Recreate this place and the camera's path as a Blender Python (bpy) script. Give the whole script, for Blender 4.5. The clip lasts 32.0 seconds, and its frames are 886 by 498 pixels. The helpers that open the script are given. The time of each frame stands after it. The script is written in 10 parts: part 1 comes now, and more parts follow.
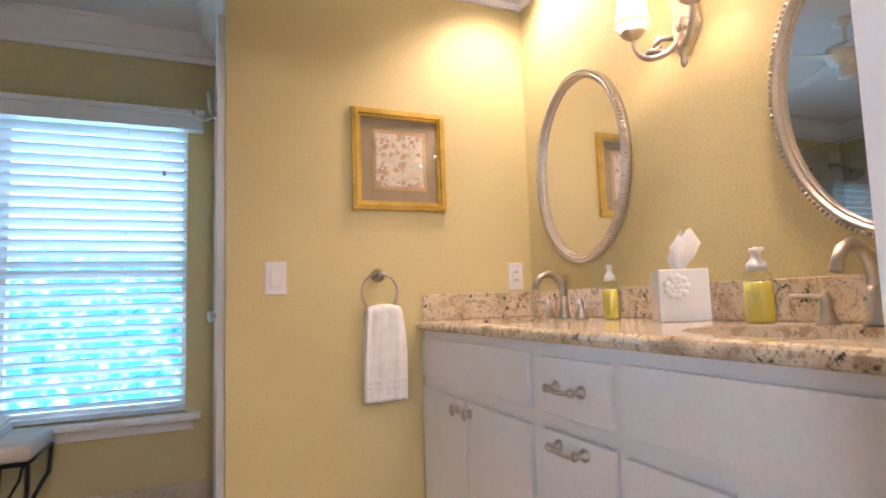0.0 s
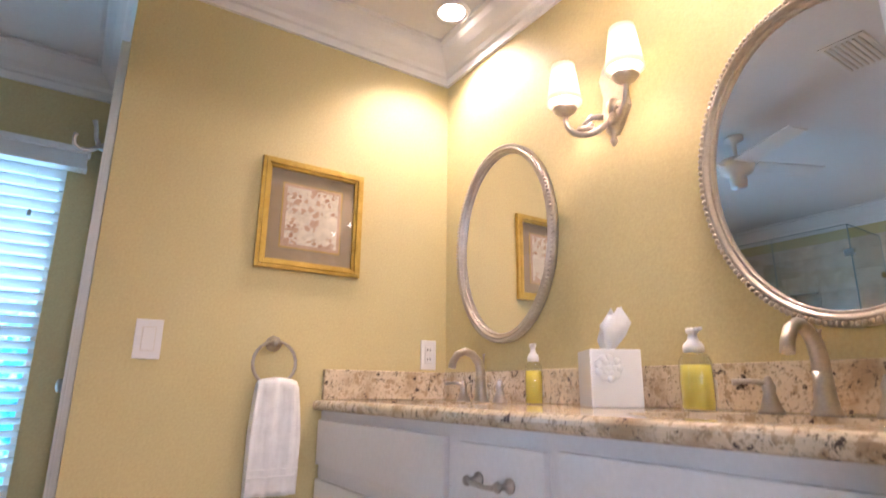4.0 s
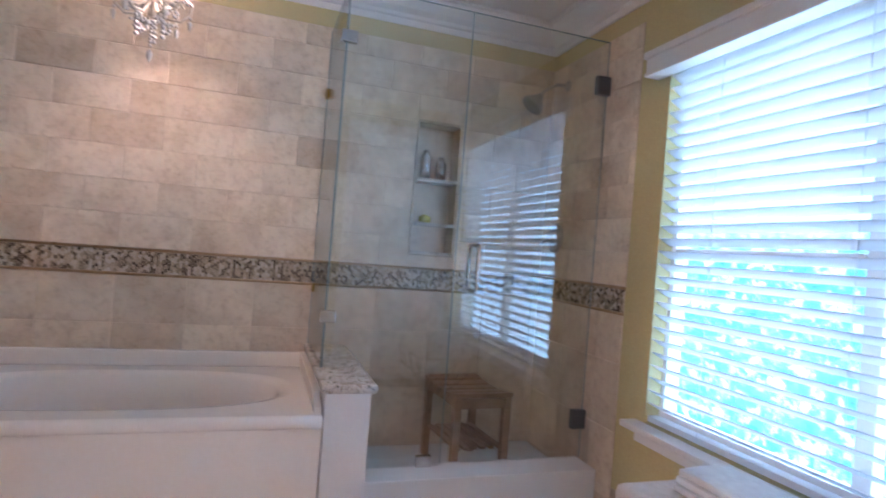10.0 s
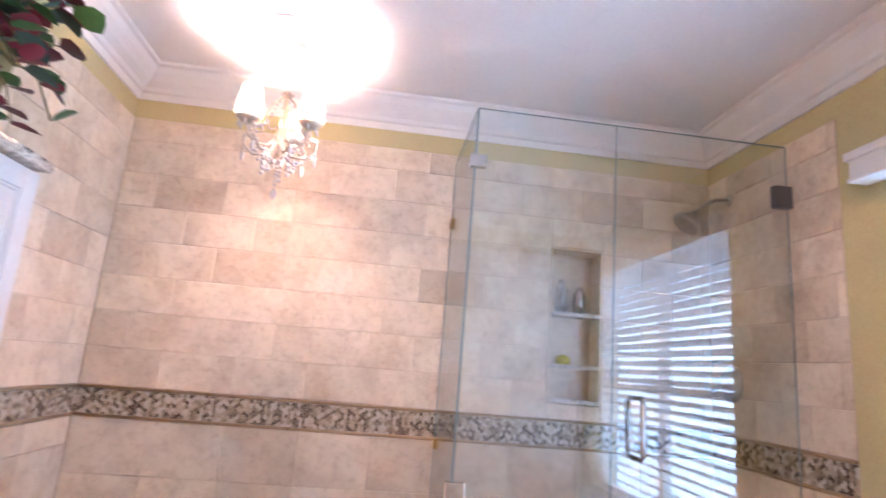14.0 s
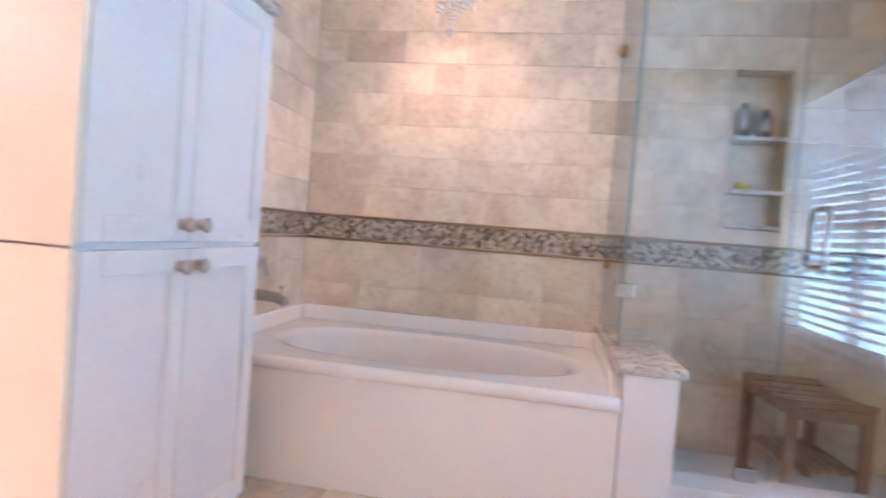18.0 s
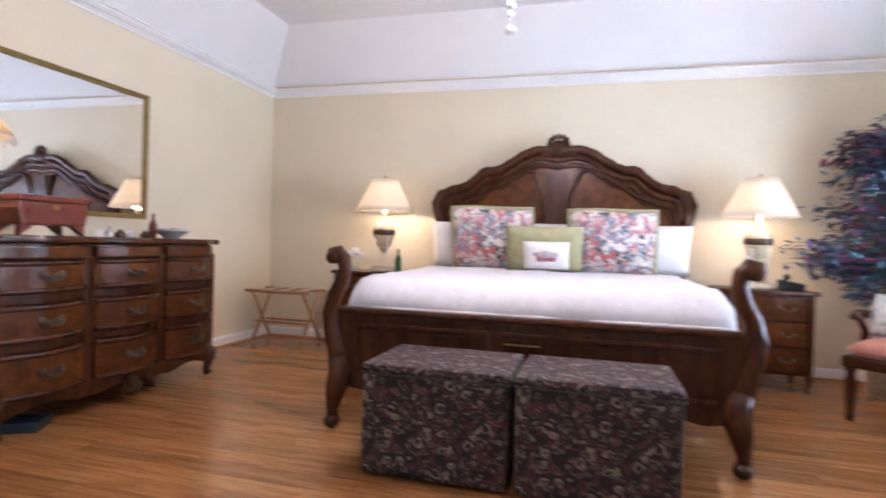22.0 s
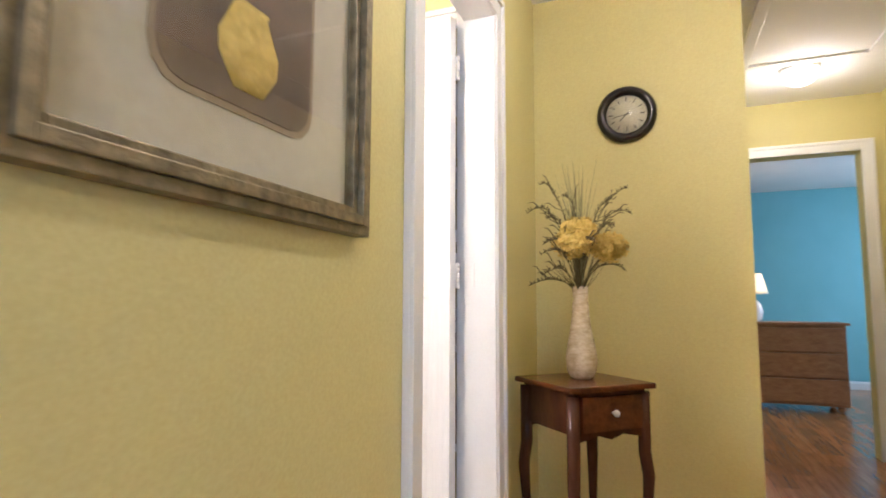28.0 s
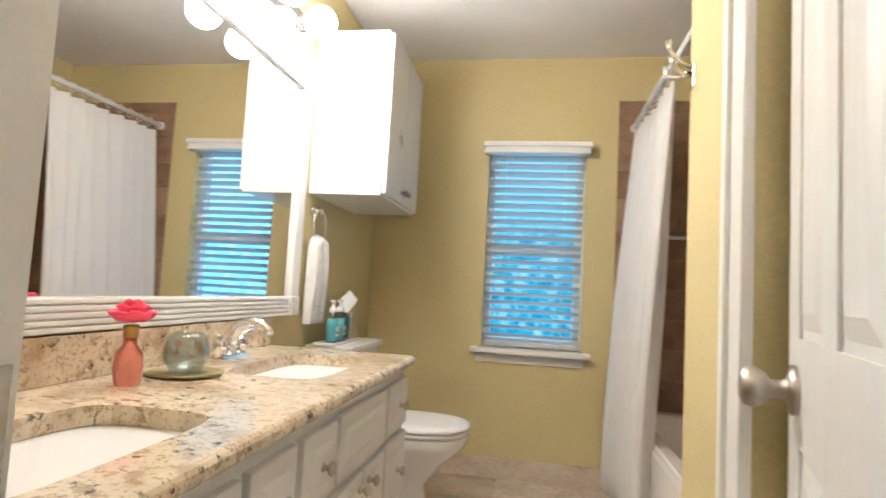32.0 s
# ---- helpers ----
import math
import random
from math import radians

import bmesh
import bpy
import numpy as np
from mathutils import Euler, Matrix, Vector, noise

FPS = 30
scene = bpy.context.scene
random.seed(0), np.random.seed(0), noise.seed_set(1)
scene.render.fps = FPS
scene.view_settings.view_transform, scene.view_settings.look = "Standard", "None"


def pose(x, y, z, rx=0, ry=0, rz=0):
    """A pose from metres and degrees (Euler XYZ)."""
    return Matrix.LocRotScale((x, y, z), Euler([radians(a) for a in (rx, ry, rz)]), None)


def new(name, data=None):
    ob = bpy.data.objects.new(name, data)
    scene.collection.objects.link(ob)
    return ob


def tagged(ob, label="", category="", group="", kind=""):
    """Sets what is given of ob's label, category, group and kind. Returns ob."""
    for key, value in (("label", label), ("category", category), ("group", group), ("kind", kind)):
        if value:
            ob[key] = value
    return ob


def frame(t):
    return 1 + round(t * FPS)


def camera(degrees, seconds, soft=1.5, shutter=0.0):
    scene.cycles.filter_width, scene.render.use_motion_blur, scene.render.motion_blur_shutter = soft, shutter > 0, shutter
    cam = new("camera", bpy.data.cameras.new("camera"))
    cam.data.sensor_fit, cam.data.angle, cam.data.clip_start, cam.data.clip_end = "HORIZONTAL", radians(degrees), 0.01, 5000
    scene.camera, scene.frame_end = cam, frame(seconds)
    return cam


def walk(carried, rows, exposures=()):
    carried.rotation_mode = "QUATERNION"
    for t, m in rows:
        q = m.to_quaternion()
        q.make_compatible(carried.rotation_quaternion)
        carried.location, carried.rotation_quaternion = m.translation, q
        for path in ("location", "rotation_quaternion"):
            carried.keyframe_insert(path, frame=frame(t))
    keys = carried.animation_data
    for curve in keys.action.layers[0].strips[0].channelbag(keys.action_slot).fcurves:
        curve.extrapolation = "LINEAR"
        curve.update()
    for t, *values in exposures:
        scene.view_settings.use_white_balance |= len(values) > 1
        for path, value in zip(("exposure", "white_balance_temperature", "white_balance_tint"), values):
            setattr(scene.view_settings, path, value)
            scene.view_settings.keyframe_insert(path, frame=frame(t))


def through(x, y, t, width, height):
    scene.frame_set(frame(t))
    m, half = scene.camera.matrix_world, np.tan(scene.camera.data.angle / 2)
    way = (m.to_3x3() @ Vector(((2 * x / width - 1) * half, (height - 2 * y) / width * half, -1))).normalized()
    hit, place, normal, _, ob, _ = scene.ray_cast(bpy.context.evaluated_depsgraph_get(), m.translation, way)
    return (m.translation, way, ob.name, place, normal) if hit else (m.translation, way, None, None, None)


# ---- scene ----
# camera and walk
LENS = 76.99
cam = camera(LENS, 32.0, soft=1.6, shutter=0.5)
PATH = [
    (0.0, 0.035, -0.080, 0.978, 95.30, 1.89, -22.92),
    (0.5, 0.058, 0.008, 0.998, 96.65, 1.59, -26.84),
    (1.0, 0.059, 0.065, 1.027, 98.94, 1.37, -30.48),
    (1.5, 0.079, 0.081, 1.070, 101.93, 1.06, -32.59),
    (2.0, 0.100, 0.102, 1.105, 106.25, 0.84, -33.54),
    (2.5, 0.111, 0.109, 1.117, 109.76, 0.51, -34.71),
    (4.5, 0.077, 0.098, 0.906, 101.06, -0.54, -31.00),
    (5.0, 0.164, 0.170, 0.952, 98.36, -0.91, -23.80),
    (5.5, 0.230, 0.271, 0.985, 96.09, -1.52, -15.62),
    (6.0, 0.216, 0.343, 0.983, 94.62, -1.95, -9.15),
    (6.5, 0.161, 0.446, 0.966, 93.96, -2.29, -3.41),
    (7.0, 0.069, 0.565, 0.965, 93.56, -2.86, 6.06),
    (7.5, 0.076, 0.743, 0.972, 92.69, -3.33, 20.76),
    (8.0, 0.174, 0.915, 0.961, 92.38, -3.74, 34.13),
    (8.5, 0.198, 1.131, 0.918, 92.42, -3.95, 41.58),
    (9.0, 0.198, 1.328, 0.959, 90.96, -4.23, 52.59),
    (9.5, 0.214, 1.462, 1.050, 89.69, -4.51, 64.52),
    (10.0, 0.236, 1.516, 1.099, 90.33, -4.50, 71.61),
    (10.5, 0.254, 1.478, 1.119, 91.66, -4.27, 78.69),
    (11.0, 0.268, 1.450, 1.117, 92.46, -4.13, 84.76),
    (11.5, 0.264, 1.444, 1.112, 92.80, -4.01, 89.06),
    (12.0, 0.233, 1.446, 1.146, 93.38, -4.08, 92.30),
    (12.5, 0.183, 1.442, 1.177, 95.78, -3.93, 93.46),
    (13.0, 0.062, 1.440, 1.194, 98.47, -3.93, 93.26),
    (13.5, -0.085, 1.449, 1.207, 100.65, -4.17, 90.52),
    (14.0, -0.136, 1.512, 1.190, 102.08, -4.68, 83.33),
    (14.5, -0.231, 1.602, 1.121, 102.73, -5.08, 80.14),
    (15.0, -0.283, 1.664, 1.042, 100.76, -5.14, 79.10),
    (15.5, -0.292, 1.690, 0.968, 96.95, -5.37, 78.58),
    (17.5, -0.067, 1.623, 0.952, 89.41, -4.43, 90.88),
    (18.0, 0.041, 1.495, 0.961, 88.21, -4.43, 100.11),
    (18.4, 0.045, 1.532, 0.959, 87.82, -4.18, 112.90),
    (18.5, 0.073, 1.513, 0.952, 88.04, -4.04, 115.30),
    (19.0, 0.013, 1.419, 0.965, 87.03, -3.80, 128.99),
    (19.5, -0.102, 1.292, 0.989, 86.40, -3.21, 142.35),
    (19.7, -0.105, 1.226, 1.004, 86.37, -3.56, 147.17),
    (20.0, -0.191, 1.155, 1.009, 86.64, -3.15, 155.41),
    (20.3, -0.199, 1.000, 1.004, 86.70, -3.23, 161.94),
    (20.5, -0.232, 0.890, 1.010, 86.91, -3.08, 165.37),
    (20.8, -0.237, 0.668, 1.027, 87.54, -3.14, 169.32),
    (21.0, -0.217, 0.607, 1.015, 88.20, -2.74, 172.16),
    (21.2, -0.215, 0.491, 1.010, 88.58, -2.55, 175.83),
    (21.5, -0.207, 0.365, 1.005, 89.10, -2.20, 182.74),
    (22.0, -0.185, 0.164, 1.008, 89.43, -1.74, 195.32),
    (22.3, -0.120, 0.033, 1.018, 89.71, -1.36, 202.04),
    (22.5, -0.056, -0.063, 1.023, 89.34, -1.30, 204.97),
    (23.0, 0.112, -0.291, 1.022, 90.02, -0.78, 214.40),
    (23.5, 0.340, -0.464, 1.019, 90.61, -0.19, 227.71),
    (24.0, 0.551, -0.584, 1.025, 91.28, 0.15, 242.47),
    (24.5, 0.875, -0.671, 1.030, 91.78, 0.37, 251.93),
    (25.0, 1.222, -0.730, 1.027, 92.34, 0.41, 259.62),
    (25.5, 1.582, -0.820, 1.032, 92.99, 0.53, 267.81),
    (26.0, 1.924, -0.816, 1.008, 93.42, 0.22, 274.93),
    (26.5, 2.226, -0.784, 1.006, 93.82, 0.20, 279.51),
    (28.5, 3.403, -0.655, 1.008, 95.40, -0.65, 295.90),
    (29.0, 3.688, -0.625, 1.048, 94.85, -1.20, 300.40),
    (29.5, 3.950, -0.735, 1.018, 94.90, -1.65, 306.40),
    (30.0, 4.215, -0.748, 1.028, 94.50, -1.15, 317.7),
    (30.5, 4.385, -0.722, 1.045, 94.10, -0.90, 332.70),
    (31.0, 4.500, -0.655, 1.039, 94.11, -2.49, 349.98),
    (31.5, 4.610, -0.485, 1.049, 94.02, -2.83, 360.9),
    (32.0, 4.672, -0.378, 1.046, 94.25, -3.11, 369.42),
]
EXPOSURES = [
    (0.0, -0.1, 6800, 33), (2.5, -0.05, 6750, 34), (5.0, -0.1, 5950, 33), (7.0, -0.15, 5700, 28), (8.0, -0.05, 5500, 34), (9.0, -0.3, 5600, 30), (10.0, 0.25, 6500, 46),
    (11.0, 0.6, 6700, 54), (12.0, 1.05, 6950, 58), (14.0, 1.15, 7000, 58), (15.5, 1.1, 6900, 53), (18.0, 1.02, 6650, 48), (19.0, 0.65, 6250, 40), (20.0, 0.1, 6000, 34),
    (21.0, -0.35, 5600, 25), (22.0, -0.32, 6000, 26), (23.0, 0.0, 6350, 27), (24.0, 0.1, 6250, 26), (25.0, 0.0, 6000, 25), (26.0, -0.15, 6050, 24),
    (29.0, 0.0, 5450, 19), (30.0, -0.3, 5550, 17), (31.0, -0.42, 5650, 16), (32.0, -0.65, 5700, 15)]
walk(cam, [(t, pose(*r)) for t, *r in PATH], EXPOSURES)

# world, sun and exposure
world = bpy.data.worlds.new("sky")
scene.world = world
world.use_nodes = True
wn = world.node_tree
sky = wn.nodes.new("ShaderNodeTexSky")
sky.sky_type = "NISHITA"
sky.sun_disc = False
sky.sun_elevation, sky.sun_rotation = radians(50), radians(200)
wn.links.new(sky.outputs[0], wn.nodes["Background"].inputs[0])
wn.nodes["Background"].inputs[1].default_value = 0.15
# materials


def nodes(name):
    m = bpy.data.materials.new(name)
    m.use_nodes = True
    t = m.node_tree
    return m, t, t.nodes["Principled BSDF"]


def add(t, kind, **values):
    n = t.nodes.new(kind)
    for k, v in values.items():
        n.inputs[k].default_value = v
    return n


def coords(t, stretch=(1, 1, 1), rotate=(0, 0, 0)):
    c = t.nodes.new("ShaderNodeTexCoord")
    m = t.nodes.new("ShaderNodeMapping")
    m.inputs["Scale"].default_value = stretch
    m.inputs["Rotation"].default_value = rotate
    t.links.new(c.outputs["Object"], m.inputs[0])
    return m.outputs[0]


def ramp(t, source, stops):
    r = t.nodes.new("ShaderNodeValToRGB")
    e = r.color_ramp.elements
    e[0].position, e[0].color = stops[0][0], (*stops[0][1], 1)
    e[1].position, e[1].color = stops[-1][0], (*stops[-1][1], 1)
    for p, c in stops[1:-1]:
        e.new(p).color = (*c, 1)
    t.links.new(source, r.inputs[0])
    return r.outputs[0]


def mixed(t, mode, fac, a, b):
    n = t.nodes.new("ShaderNodeMix")
    n.data_type, n.blend_type = "RGBA", mode
    for i, v in ((0, fac), (6, a), (7, b)):
        if isinstance(v, (float, int)):
            n.inputs[i].default_value = v
        elif isinstance(v, tuple):
            n.inputs[i].default_value = (*v, 1)
        else:
            t.links.new(v, n.inputs[i])
    return n.outputs[2]


def noise_tex(t, vec, scale, detail=4.0, rough=0.55):
    n = add(t, "ShaderNodeTexNoise", Scale=scale, Detail=detail, Roughness=rough)
    t.links.new(vec, n.inputs["Vector"])
    return n.outputs[0]


def bump(t, b, height, strength, distance=0.01):
    n = add(t, "ShaderNodeBump", Strength=strength, Distance=distance)
    t.links.new(height, n.inputs["Height"])
    t.links.new(n.outputs[0], b.inputs["Normal"])


def surf(name, dark, light, scale=8.0, rough=0.5, metal=0.0, fine=60.0, relief=0.1, stretch=(1, 1, 1), vary=0.0, spec=0.5):
    """A surface with a broad and a fine variation of colour, gloss and relief."""
    m, t, b = nodes(name)
    v = coords(t, stretch)
    broad, small = noise_tex(t, v, scale), noise_tex(t, v, fine)
    c = ramp(t, broad, [(0.3, dark), (0.7, light)])
    c = mixed(t, "OVERLAY", 0.25, c, ramp(t, small, [(0.25, (0.3, 0.3, 0.3)), (0.75, (0.7, 0.7, 0.7))]))
    if vary:
        info = t.nodes.new("ShaderNodeObjectInfo")
        c = mixed(t, "MULTIPLY", 1.0, c, ramp(t, info.outputs["Random"], [(0.0, (1 - vary,) * 3), (1.0, (1, 1, 1))]))
    t.links.new(c, b.inputs["Base Color"])
    r = t.nodes.new("ShaderNodeMapRange")
    r.inputs[3].default_value, r.inputs[4].default_value = max(rough - 0.08, 0.02), rough + 0.08
    t.links.new(broad, r.inputs[0])
    t.links.new(r.outputs[0], b.inputs["Roughness"])
    b.inputs["Metallic"].default_value = metal
    b.inputs["Specular IOR Level"].default_value = spec
    if relief:
        bump(t, b, small, relief, 0.004)
    return m


def wood(name, dark, mid, light, rough=0.3, along=(1.2, 14, 14), vary=0.3, grain=9.0, island=False):
    m, t, b = nodes(name)
    v = coords(t, along)
    info = t.nodes.new("ShaderNodeNewGeometry" if island else "ShaderNodeObjectInfo")
    which = "Random Per Island" if island else "Random"
    shift = t.nodes.new("ShaderNodeVectorMath")
    shift.operation = "MULTIPLY_ADD"
    shift.inputs[1].default_value = (17, 31, 23)
    t.links.new(info.outputs[which], shift.inputs[0])
    t.links.new(v, shift.inputs[2])
    g = noise_tex(t, shift.outputs[0], grain * 0.3, 6.0, 0.6)
    f = noise_tex(t, shift.outputs[0], grain * 2.0, 3.0, 0.6)
    c = ramp(t, g, [(0.28, dark), (0.5, mid), (0.74, light)])
    c = mixed(t, "MULTIPLY", 0.55, c, ramp(t, f, [(0.3, (0.55, 0.5, 0.45)), (0.65, (1, 1, 1))]))
    c = mixed(t, "MULTIPLY", 1.0, c, ramp(t, info.outputs[which], [(0.0, (1 - vary,) * 3), (1.0, (1, 1, 1))]))
    t.links.new(c, b.inputs["Base Color"])
    b.inputs["Roughness"].default_value = rough
    bump(t, b, f, 0.12, 0.002)
    return m


def granite(name, base, warm, dark, scale=26.0):
    """Polished granite: cream ground, tan clouds, grey grains and dark irregular flecks."""
    m, t, b = nodes(name)
    v = coords(t)
    big, mid, fine = noise_tex(t, v, scale * 0.25, 5, 0.6), noise_tex(t, v, scale * 1.1, 6, 0.72), noise_tex(t, v, scale * 3.0, 4, 0.7)
    fleck = noise_tex(t, coords(t, (1.0, 1.35, 1.2), (0.4, 0.2, 0.7)), scale * 0.9, 7, 0.75)
    c = ramp(t, big, [(0.32, warm), (0.5, base), (0.72, tuple(min(1, x * 1.12) for x in base))])
    c = mixed(t, "MIX", ramp(t, mid, [(0.54, (0, 0, 0)), (0.6, (0.85, 0.85, 0.85))]), c, warm)
    c = mixed(t, "MIX", ramp(t, fine, [(0.545, (0, 0, 0)), (0.64, (0.7, 0.7, 0.7))]), c, tuple(0.5 * x for x in warm))
    c = mixed(t, "MIX", ramp(t, fleck, [(0.565, (0, 0, 0)), (0.615, (0.95, 0.95, 0.95))]), c, dark)
    t.links.new(c, b.inputs["Base Color"])
    b.inputs["Roughness"].default_value = 0.1
    b.inputs["Specular IOR Level"].default_value = 0.6
    return m


def travertine(name, dark, light, vary=0.25, scale=5.0, rough=0.3):
    m, t, b = nodes(name)
    v = coords(t, (1, 1, 1.6))
    info = t.nodes.new("ShaderNodeObjectInfo")
    shift = t.nodes.new("ShaderNodeVectorMath")
    shift.operation = "MULTIPLY_ADD"
    shift.inputs[1].default_value = (13, 29, 41)
    t.links.new(info.outputs["Random"], shift.inputs[0])
    t.links.new(v, shift.inputs[2])
    a, f = noise_tex(t, shift.outputs[0], scale, 7, 0.62), noise_tex(t, shift.outputs[0], scale * 7, 4, 0.6)
    c = ramp(t, a, [(0.3, dark), (0.55, light), (0.8, tuple(min(1, x * 1.12) for x in light))])
    c = mixed(t, "MULTIPLY", 0.5, c, ramp(t, f, [(0.3, (0.72, 0.66, 0.6)), (0.5, (1, 1, 1))]))
    vein = noise_tex(t, shift.outputs[0], scale * 2.2, 3, 0.5)
    c = mixed(t, "MULTIPLY", 0.28, c, ramp(t, vein, [(0.3, (1, 1, 1)), (0.455, (1, 0.99, 0.97)), (0.5, (0.8, 0.73, 0.63)), (0.53, (1, 0.99, 0.97)), (0.8, (1, 1, 1))]))
    c = mixed(t, "MULTIPLY", 1.0, c, ramp(t, info.outputs["Random"], [(0.0, (1 - vary, 1 - vary * 1.15, 1 - vary * 1.3)), (0.22, (1 - vary * 0.4, 1 - vary * 0.46, 1 - vary * 0.54)), (0.6, (1, 1, 1)), (1.0, (1.05, 1.05, 1.04))]))
    t.links.new(c, b.inputs["Base Color"])
    b.inputs["Roughness"].default_value = rough
    bump(t, b, f, 0.12, 0.002)
    return m


def chips(name, colours, rough=0.3):
    """Small pieces joined in one mesh, each of its own colour."""
    m, t, b = nodes(name)
    g = t.nodes.new("ShaderNodeNewGeometry")
    n = len(colours)
    r = t.nodes.new("ShaderNodeValToRGB")
    r.color_ramp.interpolation = "CONSTANT"
    e = r.color_ramp.elements
    e[0].color = (*colours[0], 1)
    e[1].position, e[1].color = 1.0 / n, (*colours[1], 1)
    for i in range(2, n):
        e.new(i / n).color = (*colours[i], 1)
    t.links.new(g.outputs["Random Per Island"], r.inputs[0])
    v = coords(t)
    c = mixed(t, "MULTIPLY", 0.4, r.outputs[0], ramp(t, noise_tex(t, v, 50), [(0.3, (0.6, 0.6, 0.6)), (0.7, (1, 1, 1))]))
    t.links.new(c, b.inputs["Base Color"])
    b.inputs["Roughness"].default_value = rough
    return m


def floral(name, ground, blotches, scale=14.0, cut=0.5):
    """A printed fabric: rounded blotches of several colours on a ground."""
    m, t, b = nodes(name)
    v = coords(t)
    c = mixed(t, "MIX", ramp(t, noise_tex(t, v, scale * 2), [(0.4, (0, 0, 0)), (0.6, (1, 1, 1))]), ground, tuple(x * 0.85 for x in ground))
    for i, (col, k) in enumerate(blotches):
        off = t.nodes.new("ShaderNodeVectorMath")
        off.inputs[1].default_value = (i * 3.7, i * 5.1, i * 2.3)
        t.links.new(v, off.inputs[0])
        warp = mixed(t, "ADD", 0.05, off.outputs[0], noise_tex(t, off.outputs[0], scale * 1.5, 2))
        vor = add(t, "ShaderNodeTexVoronoi", Scale=scale * k)
        t.links.new(warp, vor.inputs["Vector"])
        sel = mixed(t, "MULTIPLY", 1.0, ramp(t, vor.outputs["Distance"], [(cut * 0.72, (1, 1, 1)), (cut * 0.9, (0, 0, 0))]),
                    ramp(t, noise_tex(t, off.outputs[0], scale * 0.4, 2), [(0.47, (0, 0, 0)), (0.53, (1, 1, 1))]))
        c = mixed(t, "MIX", sel, c, col)
    t.links.new(c, b.inputs["Base Color"])
    b.inputs["Roughness"].default_value = 0.85
    bump(t, b, noise_tex(t, v, 300), 0.1, 0.001)
    return m


def scrolled(name, ground, line, fill, scale=15.0):
    """A woven upholstery: pale curling lines and wine-red fills on a dark ground."""
    m, t, b = nodes(name)
    v = coords(t)
    warp = mixed(t, "ADD", 0.045, v, noise_tex(t, v, scale * 1.1, 2))
    c = ground
    for k, lo, hi, col in ((1.0, 0.5, 0.62, fill), (1.0, 0.24, 0.3, line), (2.1, 0.3, 0.38, tuple(0.6 * x for x in line)), (1.55, 0.12, 0.2, tuple(0.8 * x for x in line))):
        vor = add(t, "ShaderNodeTexVoronoi", Scale=scale * k)
        t.links.new(warp, vor.inputs["Vector"])
        band = ramp(t, vor.outputs["Distance"], [(lo - 0.06, (0, 0, 0)), (lo, (0.9, 0.9, 0.9)), (hi, (0.9, 0.9, 0.9)), (hi + 0.06, (0, 0, 0))])
        gate = ramp(t, noise_tex(t, v, scale * 1.7 * k, 2), [(0.42, (0, 0, 0)), (0.52, (1, 1, 1))])
        c = mixed(t, "MIX", mixed(t, "MULTIPLY", 1.0, band, gate), c, col)
    t.links.new(c, b.inputs["Base Color"])
    b.inputs["Roughness"].default_value = 0.75
    bump(t, b, noise_tex(t, v, 260), 0.25, 0.001)
    return m


def clear_glass(name, tint=(0.93, 0.97, 0.96), gloss=1.0):
    """A thin pane: mostly see-through, with a mirror film that grows at grazing angles."""
    m, t, b = nodes(name)
    t.nodes.remove(b)
    out = t.nodes["Material Output"]
    tr = t.nodes.new("ShaderNodeBsdfTransparent")
    tr.inputs[0].default_value = (*tint, 1)
    gl = t.nodes.new("ShaderNodeBsdfGlossy")
    gl.inputs["Roughness"].default_value = 0.0
    lw = t.nodes.new("ShaderNodeLayerWeight")
    pw = t.nodes.new("ShaderNodeMath")
    pw.operation = "POWER"
    pw.inputs[1].default_value = 5.0
    lw.inputs[0].default_value = 0.5
    t.links.new(lw.outputs["Facing"], pw.inputs[0])
    fr = t.nodes.new("ShaderNodeMath")
    fr.operation = "MULTIPLY_ADD"
    fr.inputs[1].default_value, fr.inputs[2].default_value = 0.88, 0.055 * gloss
    t.links.new(pw.outputs[0], fr.inputs[0])
    mx = t.nodes.new("ShaderNodeMixShader")
    t.links.new(fr.outputs[0], mx.inputs[0])
    t.links.new(tr.outputs[0], mx.inputs[1])
    t.links.new(gl.outputs[0], mx.inputs[2])
    t.links.new(mx.outputs[0], out.inputs[0])
    return m


def lampshade(name, colour, through=0.65):
    m, t, b = nodes(name)
    out = t.nodes["Material Output"]
    b.inputs["Base Color"].default_value = (*colour, 1)
    b.inputs["Roughness"].default_value = 0.8
    v = coords(t)
    bump(t, b, noise_tex(t, v, 250), 0.1, 0.001)
    tl = t.nodes.new("ShaderNodeBsdfTranslucent")
    tl.inputs[0].default_value = (*colour, 1)
    mx = t.nodes.new("ShaderNodeMixShader")
    mx.inputs[0].default_value = through
    t.links.new(b.outputs[0], mx.inputs[1])
    t.links.new(tl.outputs[0], mx.inputs[2])
    t.links.new(mx.outputs[0], out.inputs[0])
    return m


def glow(name, colour, strength):
    m, t, b = nodes(name)
    b.inputs["Base Color"].default_value = (*colour, 1)
    b.inputs["Emission Color"].default_value = (*colour, 1)
    b.inputs["Emission Strength"].default_value = strength
    return m


def plain(name, colour, rough=0.5, metal=0.0, trans=0.0):
    m, t, b = nodes(name)
    b.inputs["Base Color"].default_value = (*colour, 1)
    b.inputs["Roughness"].default_value = rough
    b.inputs["Metallic"].default_value = metal
    b.inputs["Transmission Weight"].default_value = trans
    return m


